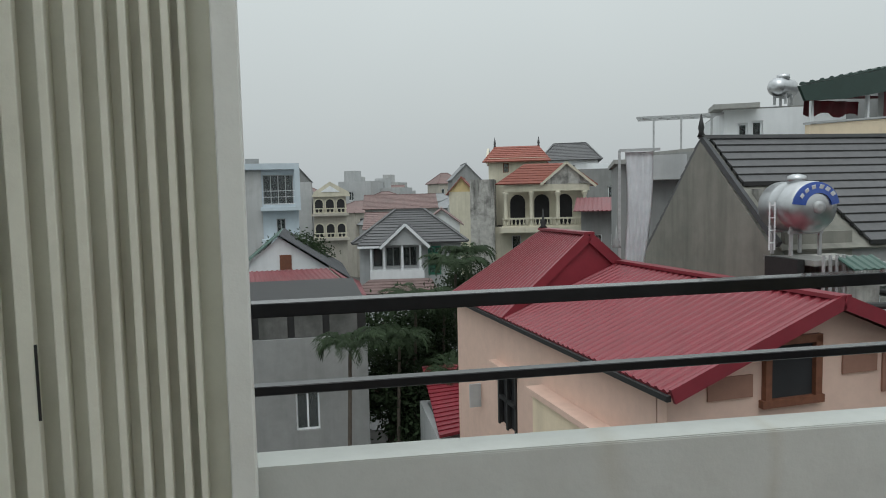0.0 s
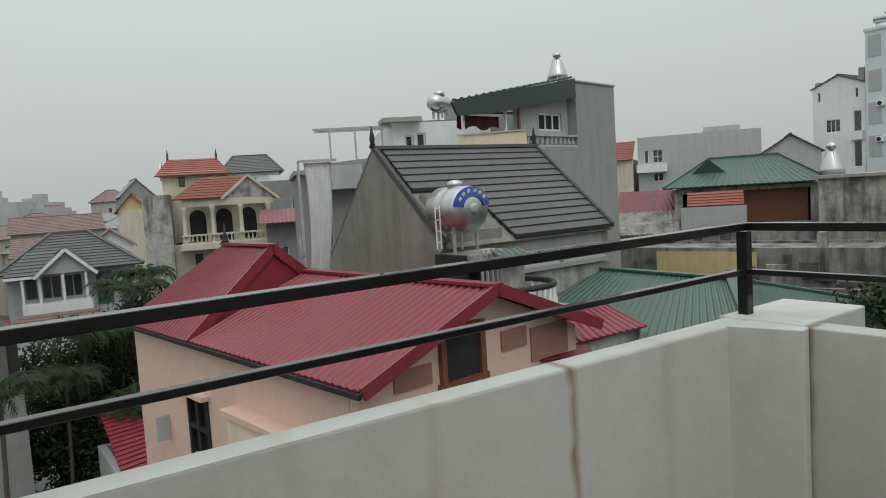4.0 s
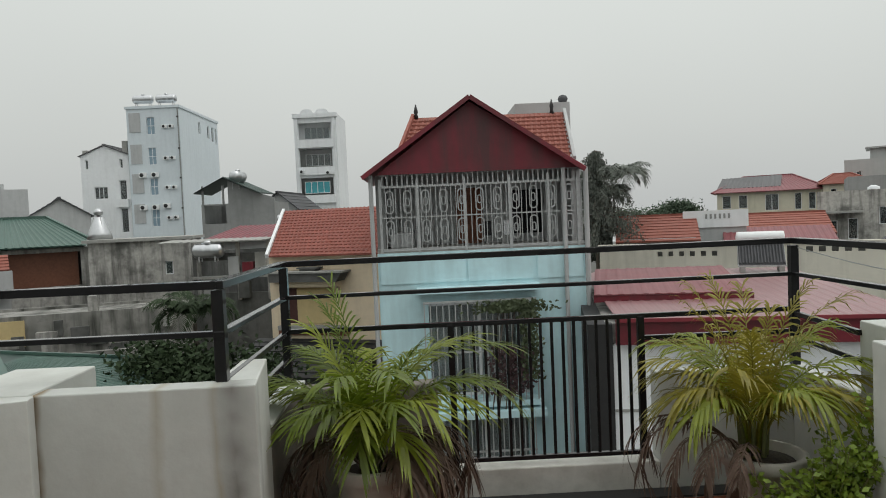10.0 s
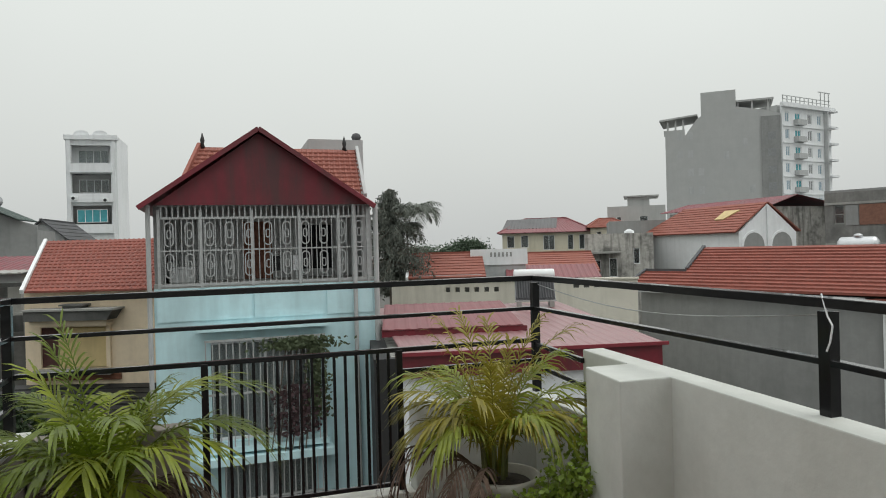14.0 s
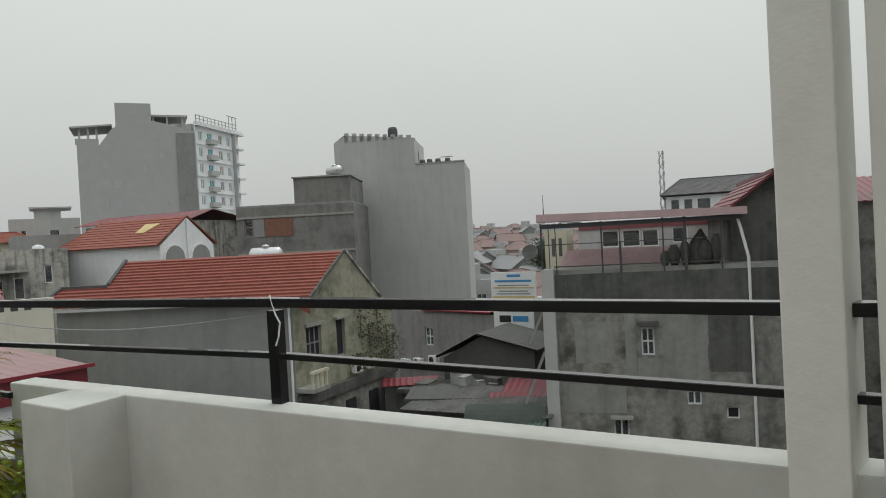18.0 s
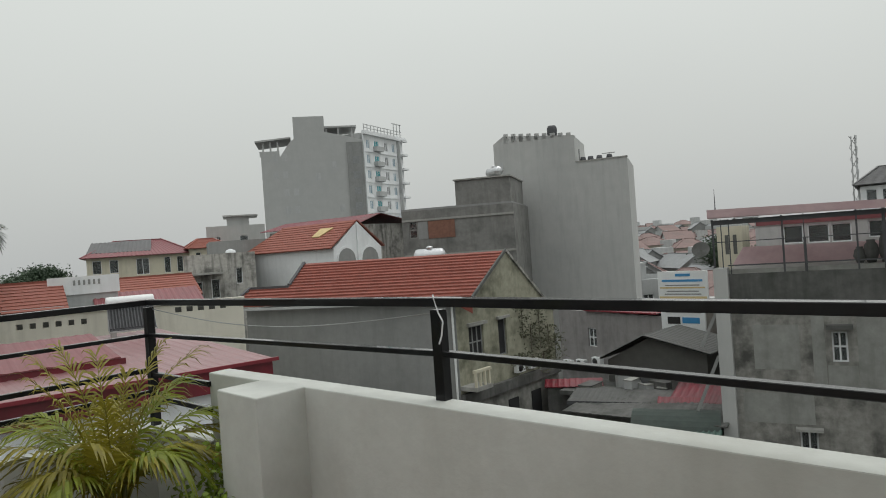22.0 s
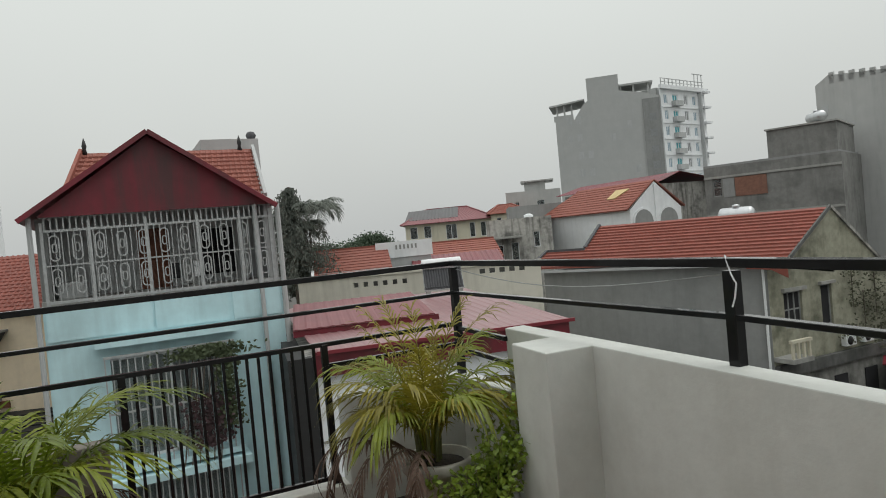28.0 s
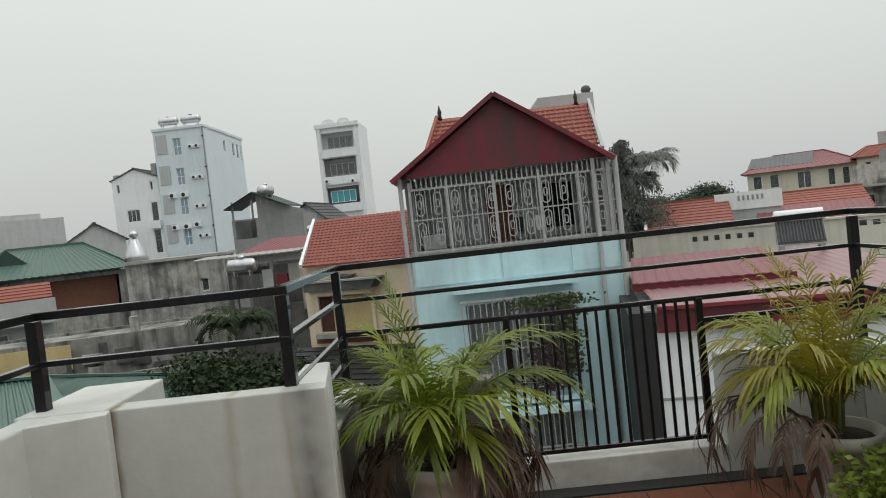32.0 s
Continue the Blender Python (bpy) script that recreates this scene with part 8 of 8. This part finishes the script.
part("finial", lathe([(0.03, 0), (0.055, 0.10), (0.02, 0.2), (0.006, 0.95)], 8), DARKTILE, h, shift=(-0.3, 0.3, gz(1.9)))
ds = part("satellite_dish", lathe([(0.02, 0), (0.15, 0.02), (0.28, 0.1)], 18, cap=False), DARKWALL, h, "grey satellite dish", shift=Matrix.Translation((-0.75, -0.2, gz(0.85))) @ Matrix.Rotation(radians(60), 4, "X"))
bmesh_rock = lathe([(0.55, 0), (0.5, 0.3), (0.28, 0.75), (0.06, 1.15)], 10)
for v in bmesh_rock.verts:
    v.co *= 1 + 0.18 * noise.noise(v.co * 3)
part("rockery", bmesh_rock, DARKWALL, h, "dark rockery on the roof terrace", shift=(4.9, 1.2, gz(0.18)))
hw, ww = house("rose_terrace_house", (8.6, -33.4), (2.2, -34.6), 6, 1.65, HAZEWALL, "pale house with white windows over a rose roof", [(1.13, 0.64, 1.93, 1.45, 1, 1), (2.1, 0.62, 2.94, 1.43, 1, 1), (3.02, 0.6, 3.78, 1.41, 1, 1), (4.4, 0.72, 5.1, 1.45, 1, 1)], frame_mat=WHITE)
flat_roof(hw, ww, 6, 1.65, PALEGREY, 0.1)
part("eave_roof", slope((-0.2, -2.6, gz(-0.4)), (ww + 0.2, -2.6, gz(-0.4)), (ww + 0.2, -0.05, gz(0.5)), (0.6, -0.05, gz(0.5)), "ribbed", 0.25, 0.03, 0.02), ROSEMETAL, hw)
part("side_wing", boxes((-1.7, 0.3, 0, -0.6, 4, gz(1.6))), PALEYELLOW, hw)
for u in (-1.35, -1.0):
    part("slot_window", boxes((u, 0.27, gz(0.3), u + 0.16, 0.297, gz(1.2))), DARKWALL, hw)
part("eave_band", boxes((0.05, -0.06, gz(1.52), ww, -0.003, gz(1.72))), ROSEMETAL, hw)
h, w = house("dark_gable_house", (1.2, -25.5), (-1.6, -26.0), 8, 2.0, DARKWALL, "blackened house with a wine red gable roof")
gable_roof(h, w, 8, 2.0, 3.1, WINE, "v", 0.4, wall=DARKWALL, pitch=0.3)
part("wing", boxes((w + 0.003, 0.5, 0, w + 4.5, 7, gz(1.98))), STAINWALL, h)
part("wing_roof", slope((w + 0.2, 0.2, gz(2.0)), (w + 4.6, 0.2, gz(1.9)), (w + 4.6, 4, gz(2.9)), (w + 0.2, 4, gz(3.0)), "ribbed", 0.25, 0.03, 0.02), WINE, h)
h, w = house("white_villa", (9.5, -69.4), (-1.0, -70.6), 9, 4.3, WHITE, "white villa with a slate roof and open balcony", [(0.4, 2.6, 1.2, 4.0, 1, 1), (1.6, 2.6, 2.4, 4.0, 1, 1), (2.8, 2.6, 4.0, 4.0, 1, 1)])
hip_roof(h, w, 9, 4.4, 6.1, SLATE, 0.5, 1.4)
ms = thing("radio_mast", (10.7, -76, GROUND), "slender lattice radio mast", "mast")
bm = bmesh.new()
for i in range(3):
    a = i * 2.1
    tube(bm, (0.45 * math.cos(a), 0.45 * math.sin(a), 0), (0.22 * math.cos(a), 0.22 * math.sin(a), gz(9.5)), 0.07, 0.05, 4)
for k in range(18):
    z = gz(9.5) * k / 18
    for i in range(3):
        a, b = i * 2.1, (i + 1) * 2.1
        tube(bm, (0.4 * math.cos(a), 0.4 * math.sin(a), z), (0.4 * math.cos(b), 0.4 * math.sin(b), z + 1.1), 0.035, n=4)
part("lattice", bm, PALEGREY, ms)
h, w = house("small_window_house", (20.9, -36.4), (13.3, -33.4), 6, -2.65, MAUVE, "mauve grey side wall with one white window", [(2.55, -4.65, 3.25, -3.6, 2, 2)])
part("roof", slope((2.5, -0.2, gz(-2.62)), (w, -0.2, gz(-2.55)), (w, 3, gz(-2.40)), (2.5, 3, gz(-2.45)), "ribbed", 0.3), REDMETAL, h)
for u, z in ((0.42, -6.1), (1.62, -5.95), (3.0, -5.68)):
    ac_unit(h, u, 0, gz(z), 0.9)
s = thing("dark_gable_shed", site((13.1, -26.9), (8.9, -26.6)), "dark gabled shed roof in the yard", "shed")
part("roof", slope((-0.2, 3, gz(-3.65)), (-0.2, -0.4, gz(-3.65)), (1.9, -0.4, gz(-2.6)), (1.9, 3, gz(-2.6)), "ribbed", 0.25), SHEDGREY, s)
part("roof", slope((4.6, -0.4, gz(-3.2)), (4.6, 3, gz(-3.2)), (1.9, 3, gz(-2.6)), (1.9, -0.4, gz(-2.6)), "ribbed", 0.25), SHEDGREY, s)
part("wall", prism([(0, 0), (4.3, 0), (4.3, gz(-3.25)), (1.9, gz(-2.7)), (0, gz(-3.7))], 0, 2.6), SHEDWALL, s)
s = thing("yard_shed", site((12.9, -22.0), (7.0, -22.4)), "low yard sheds with green and rose sheet roofs", "shed")
part("roof", slope((0.3, 0, gz(-4.75)), (6.2, -0.2, gz(-4.75)), (6.0, 3.0, gz(-4.45)), (0.6, 3.0, gz(-4.45)), "ribbed", 0.25, 0.03, 0.012), DARKWALL, s)
part("roof", slope((3.6, 1.9, gz(-4.55)), (5.6, 1.9, gz(-4.55)), (5.6, 3.2, gz(-4.15)), (3.6, 3.2, gz(-4.15)), "ribbed", 0.25, 0.03, 0.015), WINE, s)
part("roof", slope((2.2, -2.6, gz(-5.6)), (6.4, -2.6, gz(-5.5)), (6.0, -0.2, gz(-4.9)), (3.4, -0.2, gz(-4.9)), "ribbed", 0.25), GREENMETAL, s)
part("wall", boxes((0.5, 0.3, 0, 5.8, 3.0, gz(-4.8))), DARKWALL, s)
part("wall", boxes((2.5, -2.4, 0, 6.0, 0.29, gz(-5.6))), DARKWALL, s)
s = thing("yard_shed", site((14.9, -24.6), (12.7, -25.8)), "small yard shed with a red sheet roof", "shed")
part("roof", slope((0, 0, gz(-4.58)), (2.5, 0, gz(-4.58)), (2.5, 0.9, gz(-4.42)), (0, 0.9, gz(-4.42)), "ribbed", 0.25, 0.02, 0.012), WINE, s)
part("wall", boxes((0.1, 0.1, 0, 2.4, 1.4, gz(-4.62))), DARKWALL, s)
s = thing("yard_shed", site((12.9, -22.9), (8.3, -24.2)), "low yard shed under a flat pale grey sheet", "shed")
wy = span((12.9, -22.9), (8.3, -24.2))
part("roof", slope((0, 0, gz(-4.62)), (wy, 0, gz(-4.62)), (wy, 1.6, gz(-4.45)), (0, 1.6, gz(-4.45)), "ribbed", 0.2, 0.03, 0.012), SHEDGREY, s)
part("eave_board", boxes((0, -0.04, gz(-4.72), wy, -0.004, gz(-4.56))), DARKTILE, s)
part("wall", boxes((0.2, 0.2, 0, wy - 0.2, 1.4, gz(-4.66))), DARKWALL, s)
part("red_sheet", slope((3.3, -0.35, gz(-4.75)), (4.9, -0.35, gz(-4.75)), (4.9, 0.3, gz(-4.42)), (3.3, 0.3, gz(-4.42)), "ribbed", 0.2, 0.02, 0.015), WINE, s)
aw = thing("awning", site((9.6, -21.1), (6.9, -21.9)), "dull green curved awning over the yard", "awning")
bm = bmesh.new()
rows = [[bm.verts.new((u, -1.3 * math.cos(f * 1.45) + 1.3, gz(-5.5) + 1.1 * math.sin(f * 1.45))) for u in (0, 1, 2, 2.8)] for f in (i / 8 for i in range(9))]
for p, q in zip(rows, rows[1:]):
    for i in range(3):
        bm.faces.new((p[i], p[i + 1], q[i + 1], q[i]))
bmesh.ops.solidify(bm, geom=bm.faces[:], thickness=0.03)
part("cover", bm, TARP, aw)
for u in (0.05, 1.4, 2.75):
    part("post", boxes((u - 0.03, 1.25, 0, u + 0.03, 1.31, gz(-4.45))), GALV, aw)
rnd = random.Random(64)
for i in range(16):
    f = rnd.random()
    x, y = 13.2 - 4.6 * f + rnd.uniform(-0.3, 0.3), -25.3 - 1.2 * f + rnd.uniform(-0.5, 0.6)
    sx, sy, sz = rnd.uniform(0.15, 0.6), rnd.uniform(0.15, 0.5), rnd.uniform(0.15, 0.6)
    bx = thing("crate", Matrix.Translation((x, y, -4.62)) @ Matrix.Rotation(rnd.uniform(0, 3), 4, "Z"), "stored box among yard clutter", "box", "yard clutter")
    part("body", boxes((-sx, -sy, 0, sx, sy, sz), bevel=0.02), rnd.choice((PALEGREY, STAINWALL, DARKWALL, DARKWALL, GREY, DARKTILE)), bx)
    part("lid", boxes((-sx - 0.02, -sy - 0.02, sz + 0.002, sx + 0.02, sy + 0.02, sz + 0.05), bevel=0.01), rnd.choice((GREY, DARKWALL, CONC)), bx)
pl = thing("yard_roof", (0, 0, GROUND), "flat concrete yard roof behind the sheds", "roof")
part("slab", plot(((14.2, -24.6), (7.8, -25.6), (7.6, -28.2), (14.4, -27.2)), gz(-4.8), gz(-4.625)), DARKWALL, pl)
part("wall", plot(((13.9, -24.9), (8.1, -25.8), (7.9, -27.9), (14.1, -27.0)), 0, gz(-4.802)), OLDWALL, pl)
sg = thing("sign_board", site((12.2, -30.6), (9.85, -30.4)), "tall white roadside sign with unreadable print", "sign")
part("board", boxes((0.0, 0, gz(-1.6), 2.3, 0.12, gz(-0.25))), SIGNWHITE, sg)
part("board", boxes((0.05, 0.02, gz(-3.7), 2.1, 0.12, gz(-1.85))), SIGNWHITE, sg)
for z, hz, u0, u1, mt in ((-0.48, 0.12, 0.85, 1.55, SIGNBLUE), (-0.72, 0.10, 0.2, 2.1, SIGNBLUE), (-0.90, 0.05, 0.35, 1.95, GREY), (-1.02, 0.07, 0.1, 2.2, YELLOW), (-1.17, 0.05, 0.4, 1.9, GREY), (-1.30, 0.05, 0.3, 2.0, GREY), (-1.52, 0.14, 0.05, 2.25, YELLOW)):
    part("print_bar", boxes((u0, -0.012, gz(z), u1, -0.003, gz(z) + hz)), mt, sg)
for z, hz, u0, u1, mt in ((-2.12, 0.08, 0.3, 1.9, GREY), (-2.62, 0.32, 0.35, 0.95, TRIM_SHADE), (-2.58, 0.26, 1.05, 1.85, SIGNBLUE), (-2.95, 0.08, 0.3, 1.85, SIGNBLUE), (-3.15, 0.06, 0.4, 1.7, GREY), (-3.66, 0.34, 0.08, 2.05, YELLOW)):
    part("print_bar", boxes((u0, 0.008, gz(z), u1, 0.017, gz(z) + hz)), mt, sg)
for u in (0.2, 1.9):
    part("post", boxes((u, 0.13, 0, u + 0.12, 0.25, gz(-0.3))), GALV, sg)

# apartment building seen between the slats
h, w = house("slatted_apartments", (-2.9, -19.9), (-9.0, -18.9), 9, 8.0, PALEGREY, "pale apartment house with stacked windows and air conditioners",
             [(0.22, z, 0.75, z + 1.25, 1, 1) for z in (-3.1, 0.15, 3.4, 6.4)] + [(0.2, z, 0.7, z + 0.75, 0, 0) for z in (-1.5, 1.6, 4.85)], category="apartment block")
part("roof", boxes((0, 0, gz(8.0), w, 9, gz(8.2))), CONC, h)
for z in (-1.45, 1.65, 4.9):
    ac_unit(h, 0.25, 0.45, gz(z), 0.5)
for z in (-3.4, -0.2, 3.0, 6.1):
    part("sill", boxes((0.1, -0.25, gz(z), 1.0, -0.003, gz(z) + 0.15)), WHITE, h)


# ---- trees ----
def crown(n, size, leaf, rnd, flat=0.75):
    """A ragged crown: leaves in many small clumps with gaps between them."""
    verts, faces = [], []
    for c in range(n // 26):
        d = Vector((rnd.gauss(0, 1), rnd.gauss(0, 1), rnd.gauss(0, 1))).normalized() * (0.35 + 0.65 * rnd.random() ** 0.5)
        cc = Vector((d.x * size, d.y * size, d.z * size * flat)) * rnd.uniform(0.75, 1.12)
        rad = size * rnd.uniform(0.14, 0.28)
        for k in range(26):
            p = cc + Vector((rnd.gauss(0, rad), rnd.gauss(0, rad), rnd.gauss(0, rad * 0.7)))
            a = Vector((rnd.gauss(0, 1), rnd.gauss(0, 1), rnd.gauss(-0.2, 0.7))).normalized() * leaf
            b = a.cross(Vector((rnd.gauss(0, 1), rnd.gauss(0, 1), rnd.gauss(0, 1)))).normalized() * leaf * 0.5
            i = len(verts)
            verts += [p - a, p + b, p + a, p - b]
            faces.append((i, i + 1, i + 2, i + 3))
    me = bpy.data.meshes.new("crown")
    me.from_pydata([tuple(v) for v in verts], [], faces)
    return me


def tree(x, y, top, size, seed, mat, label, leaves=5000, leaf=0.12):
    rnd = random.Random(seed)
    t = thing("tree", (x, y, GROUND), label, "tree", "trees between the houses")
    hgt = top - GROUND
    bm = bmesh.new()
    mid = Vector((rnd.uniform(-0.3, 0.3), rnd.uniform(-0.3, 0.3), hgt - size * 1.1))
    tube(bm, (0, 0, 0), mid, 0.22, 0.13, 8)
    for i in range(8):
        a = i * 0.8
        tube(bm, mid, mid + Vector((math.cos(a) * size * 0.7, math.sin(a) * size * 0.7, size * rnd.uniform(0.1, 0.9))), 0.09, 0.02, 5)
    part("trunk", bm, BARK, t)
    me = crown(leaves, size, leaf, rnd)
    me.materials.append(mat)
    ob = new("crown", me)
    ob.parent = t
    ob.matrix_basis = Matrix.Translation(mid + Vector((0, 0, size * 0.35)))
    return t


def tall_palm(x, y, top, reach, seed, mat, label, count=18):
    rnd = random.Random(seed)
    t = thing("palm_tree", (x, y, GROUND), label, "palm tree", "palms between the houses")
    hgt = top - GROUND
    bm = bmesh.new()
    prev = Vector((0, 0, 0))
    for i in range(10):
        p = Vector((0.03 * i, 0.02 * i, hgt * (i + 1) / 10))
        tube(bm, prev, p, 0.075 - 0.003 * i, 0.072 - 0.003 * i, 8)
        prev = p
    part("trunk", bm, BARK, t)
    for i in range(count):
        az = i * 2.4
        bm = frond(reach * rnd.uniform(0.85, 1.1), 1.2 + 1.7 * rnd.random(), reach * 0.32, 24, rnd)
        bmesh.ops.scale(bm, vec=(1, 1, 1), verts=bm.verts)
        part("frond", bm, mat, t, shift=Matrix.Translation(prev) @ Matrix.Rotation(az, 4, "Z"))
    return t


tall_palm(-0.2, 17.2, -2.35, 1.05, 3, DARKLEAF, "areca palm rising beside the grey wall")
tall_palm(14.8, 5.1, -0.55, 1.1, 6, DARKLEAF, "dark green palm among old walls", 20)
for i, (x, y, top, sz) in enumerate(((2.0, 24.5, -2.2, 1.8), (3.6, 26.0, -2.6, 1.9), (1.3, 22.5, -3.4, 1.5), (5.2, 29.0, -2.2, 1.8), (2.6, 21.5, -4.6, 1.4), (6.4, 31.0, -1.8, 1.6), (-1.9, 35.2, -0.2, 1.4))):
    tree(x, y, top, sz, 20 + i, DARKLEAF, "dark leafy tree in a yard", 5200, 0.085)
tree(13.9, 5.35, -0.75, 1.15, 40, DARKLEAF, "dark dense tree before old walls", 5500, 0.075)
tree(13.8, 4.2, -0.95, 1.1, 41, DARKLEAF, "dark dense tree before old walls", 4500, 0.075)
tree(36.4, -10.0, 0.9, 1.5, 50, WEEPLEAF, "dark tree behind the blue house", 4500, 0.13)
wt = thing("weeping_tree", (35.5, -8.9, GROUND), "tall weeping dark grey-green tree behind the blue house", "tree", "trees between the houses")
bm = bmesh.new()
tube(bm, (0, 0, 0), (0.1, 0, gz(4.6)), 0.2, 0.03, 8)
rnd = random.Random(52)
verts, faces = [], []
for i in range(150):
    f = rnd.random()
    z = gz(0.3 + 4.5 * f)
    az, r = rnd.uniform(0, 6.283), (0.35 + 2.3 * (1 - f) ** 0.7) * rnd.uniform(0.35, 1.1)
    tip = Vector((r * math.cos(az), r * math.sin(az), z - 0.25 * r))
    tube(bm, (0.05, 0, z), tip, 0.03, 0.01, 4)
    for k in range(80):
        s = rnd.uniform(0.1, 1.05)
        p = Vector((tip.x * s, tip.y * s, z - 0.25 * r * s * s)) + Vector((rnd.gauss(0, 0.1), rnd.gauss(0, 0.1), -abs(rnd.gauss(0, 0.35))))
        a = Vector((rnd.gauss(0, 0.03), rnd.gauss(0, 0.03), -rnd.uniform(0.10, 0.2)))
        b = Vector((rnd.gauss(0, 1), rnd.gauss(0, 1), 0)).normalized() * 0.04
        j = len(verts)
        verts += [p - b, p + b, p + a]
        faces.append((j, j + 1, j + 2))
part("trunk", bm, BARK, wt)
me = bpy.data.meshes.new("crown")
me.from_pydata([tuple(v) for v in verts], [], faces)
me.materials.append(WEEPLEAF)
ob = new("crown", me)
ob.parent = wt
for i, (x, y, z, r) in enumerate(((36.3, -10.3, 2.9, 2.3), (36.2, -9.6, 2.0, 2.0))):
    tall_palm(x, y, z, r, 8 + i, WEEPLEAF, "tall drooping palm behind the blue house", 24)
for i, (x, y, z, r) in enumerate(((2.1, 22.0, -2.2, 1.5), (3.3, 23.5, -2.6, 1.6), (1.4, 20.6, -3.0, 1.2), (4.4, 27.0, -1.6, 1.6), (3.0, 20.0, -4.0, 1.3), (5.5, 30.0, -1.4, 1.5))):
    tall_palm(x, y, z, r, 70 + i, DARKLEAF, "dark palm in a shaded yard", 16)
for i, (x, y, top, sz) in enumerate(((74, -27.5, 2.3, 2.0), (88, -31, 1.9, 2.6), (92, -27, 1.8, 2.6), (27, -88, 0.6, 2.6))):
    tree(x, y, top, sz, 60 + i, PALELEAF, "distant tree above the roofs", 8000, 0.16)


# ---- the town beyond ----
rnd = random.Random(77)
kinds = []
for k, (wm, rm, style) in enumerate(((HAZEWALL, HAZETILE, "gable"), (BEIGE, HAZETILE, "hip"), (PALEGREY, None, "flat"), (GREY, HAZEDULL, "gable"), (HAZEWALL, None, "flat"), (HAZEWALL, HAZEDULL, "hip"))):
    h = thing("town_house", (0, 0, GROUND), ("pale house with haze-muted red roof tiles", "beige house with haze-muted red roof tiles", "pale grey flat-roofed house", "grey house with a grey gabled roof", "haze-paled weathered flat-roofed house", "pale house with a grey hipped roof")[k] + " in the distant town", "house", "distant town houses")
    wd, dp, tp = 5.0 + (k % 3), 9.0, -0.6
    shell(h, wd, dp, GROUND, tp, wm, [(0.7, tp - 2.0, 1.5, tp - 0.8, 1, 1), (2.2, tp - 2.0, 3.2, tp - 0.8, 2, 1), (0.7, tp - 5.2, 1.5, tp - 4.0, 1, 1), (2.2, tp - 5.2, 3.2, tp - 4.0, 2, 1)])
    if style == "gable":
        gable_roof(h, wd, dp, tp, tp + 1.7, rm, "v" if k else "u", 0.3, "plain", wall=wm)
    elif style == "hip":
        hip_roof(h, wd, dp, tp, tp + 1.7, rm, 0.4, 2.2, "plain")
    else:
        flat_roof(h, wd, dp, tp, wm, 0.5)
        part("roof_room", boxes((0.6, 2, gz(tp) + 0.15, 3.0, 6, gz(tp) + 2.2)), wm, h)
    kinds.append(h)
place = []
for ring, (r0, r1, n) in enumerate(((84, 118, 34), (120, 165, 44), (170, 260, 50))):
    for i in range(n):
        bearing = -178 + (i + rnd.random() * 0.8) * 232.0 / n - (0 if ring else 0)
        r = rnd.uniform(r0, r1)
        place.append((r * math.cos(radians(bearing + 90)), r * math.sin(radians(bearing + 90)), bearing))
hill = []
for i in range(84):
    bearing = rnd.uniform(-165, -154)
    r = 62 + 2.9 * i + rnd.uniform(0, 6)
    hill.append((r * math.cos(radians(bearing + 90)), r * math.sin(radians(bearing + 90)), bearing, -3.2 + 0.042 * max(0, r - 90)))
corner = [Vector((r * math.cos(radians(b + 90)), r * math.sin(radians(b + 90)), z)) for r, b, z in ((70, -151, GROUND - 3), (70, -168, GROUND - 3), (330, -168, GROUND + 7.9), (330, -151, GROUND + 7.9))]
structure("hillside", slope(*corner, "plain", thick=0.2), EARTH, "low green hillside under the distant houses", "hill")
for i in range(22):
    bearing = 2 - i * 0.95 + rnd.uniform(-0.6, 0.6)
    r = rnd.uniform(84, 150)
    place.append((r * math.cos(radians(bearing + 90)), r * math.sin(radians(bearing + 90)), bearing))
skyline = []
for i in range(34):
    bearing = rnd.uniform(-27, 5)
    r = rnd.uniform(120, 250)
    skyline.append((r * math.cos(radians(bearing + 90)), r * math.sin(radians(bearing + 90)), bearing, rnd.uniform(1.1, 1.55)))
used = set()
for j, (x, y, bearing, *rise) in enumerate(place + hill):
    k = rnd.randrange(6)
    zoff = rise[0] + rnd.uniform(-1.5, 0.3) if rise else rnd.uniform(-3.0, 0.9) + (0.006 * math.hypot(x, y) if rnd.random() < 0.3 else 0)
    m = Matrix.Translation((x, y, GROUND + zoff)) @ Matrix.Rotation(radians(bearing + rnd.choice((-14, 8, 25))), 4, "Z")
    if k not in used:
        kinds[k].matrix_basis = m
        used.add(k)
    else:
        copy_thing(kinds[k], m)
for x, y, bearing, tall in skyline:
    copy_thing(kinds[rnd.randrange(6)], Matrix.Translation((x, y, GROUND)) @ Matrix.Rotation(radians(bearing + rnd.choice((-20, 5, 18))), 4, "Z") @ Matrix.Diagonal((1.0, 1.0, tall, 1.0)))

# ---- floor tiles, laid last ----
me = None
for i in range(-2, 12):
    for j in range(13):
        x, y = i * 0.301 - 0.1, -1.94 + j * 0.301
        if x > 2.9 + 0.04 or y + 0.3 > 1.72 or (x > 1.83 and y + 0.3 > 0.75):
            continue
        if me is None:
            t = part("tile", boxes((0.002, 0.002, -0.012, 0.299, 0.299, 0.0), bevel=0.003), TERRACOTTA, floor, shift=(x, y, 0))
            me = t.data
        else:
            t = new("tile", me)
            t.parent = floor
            t.matrix_basis = Matrix.Translation((x, y, 0))
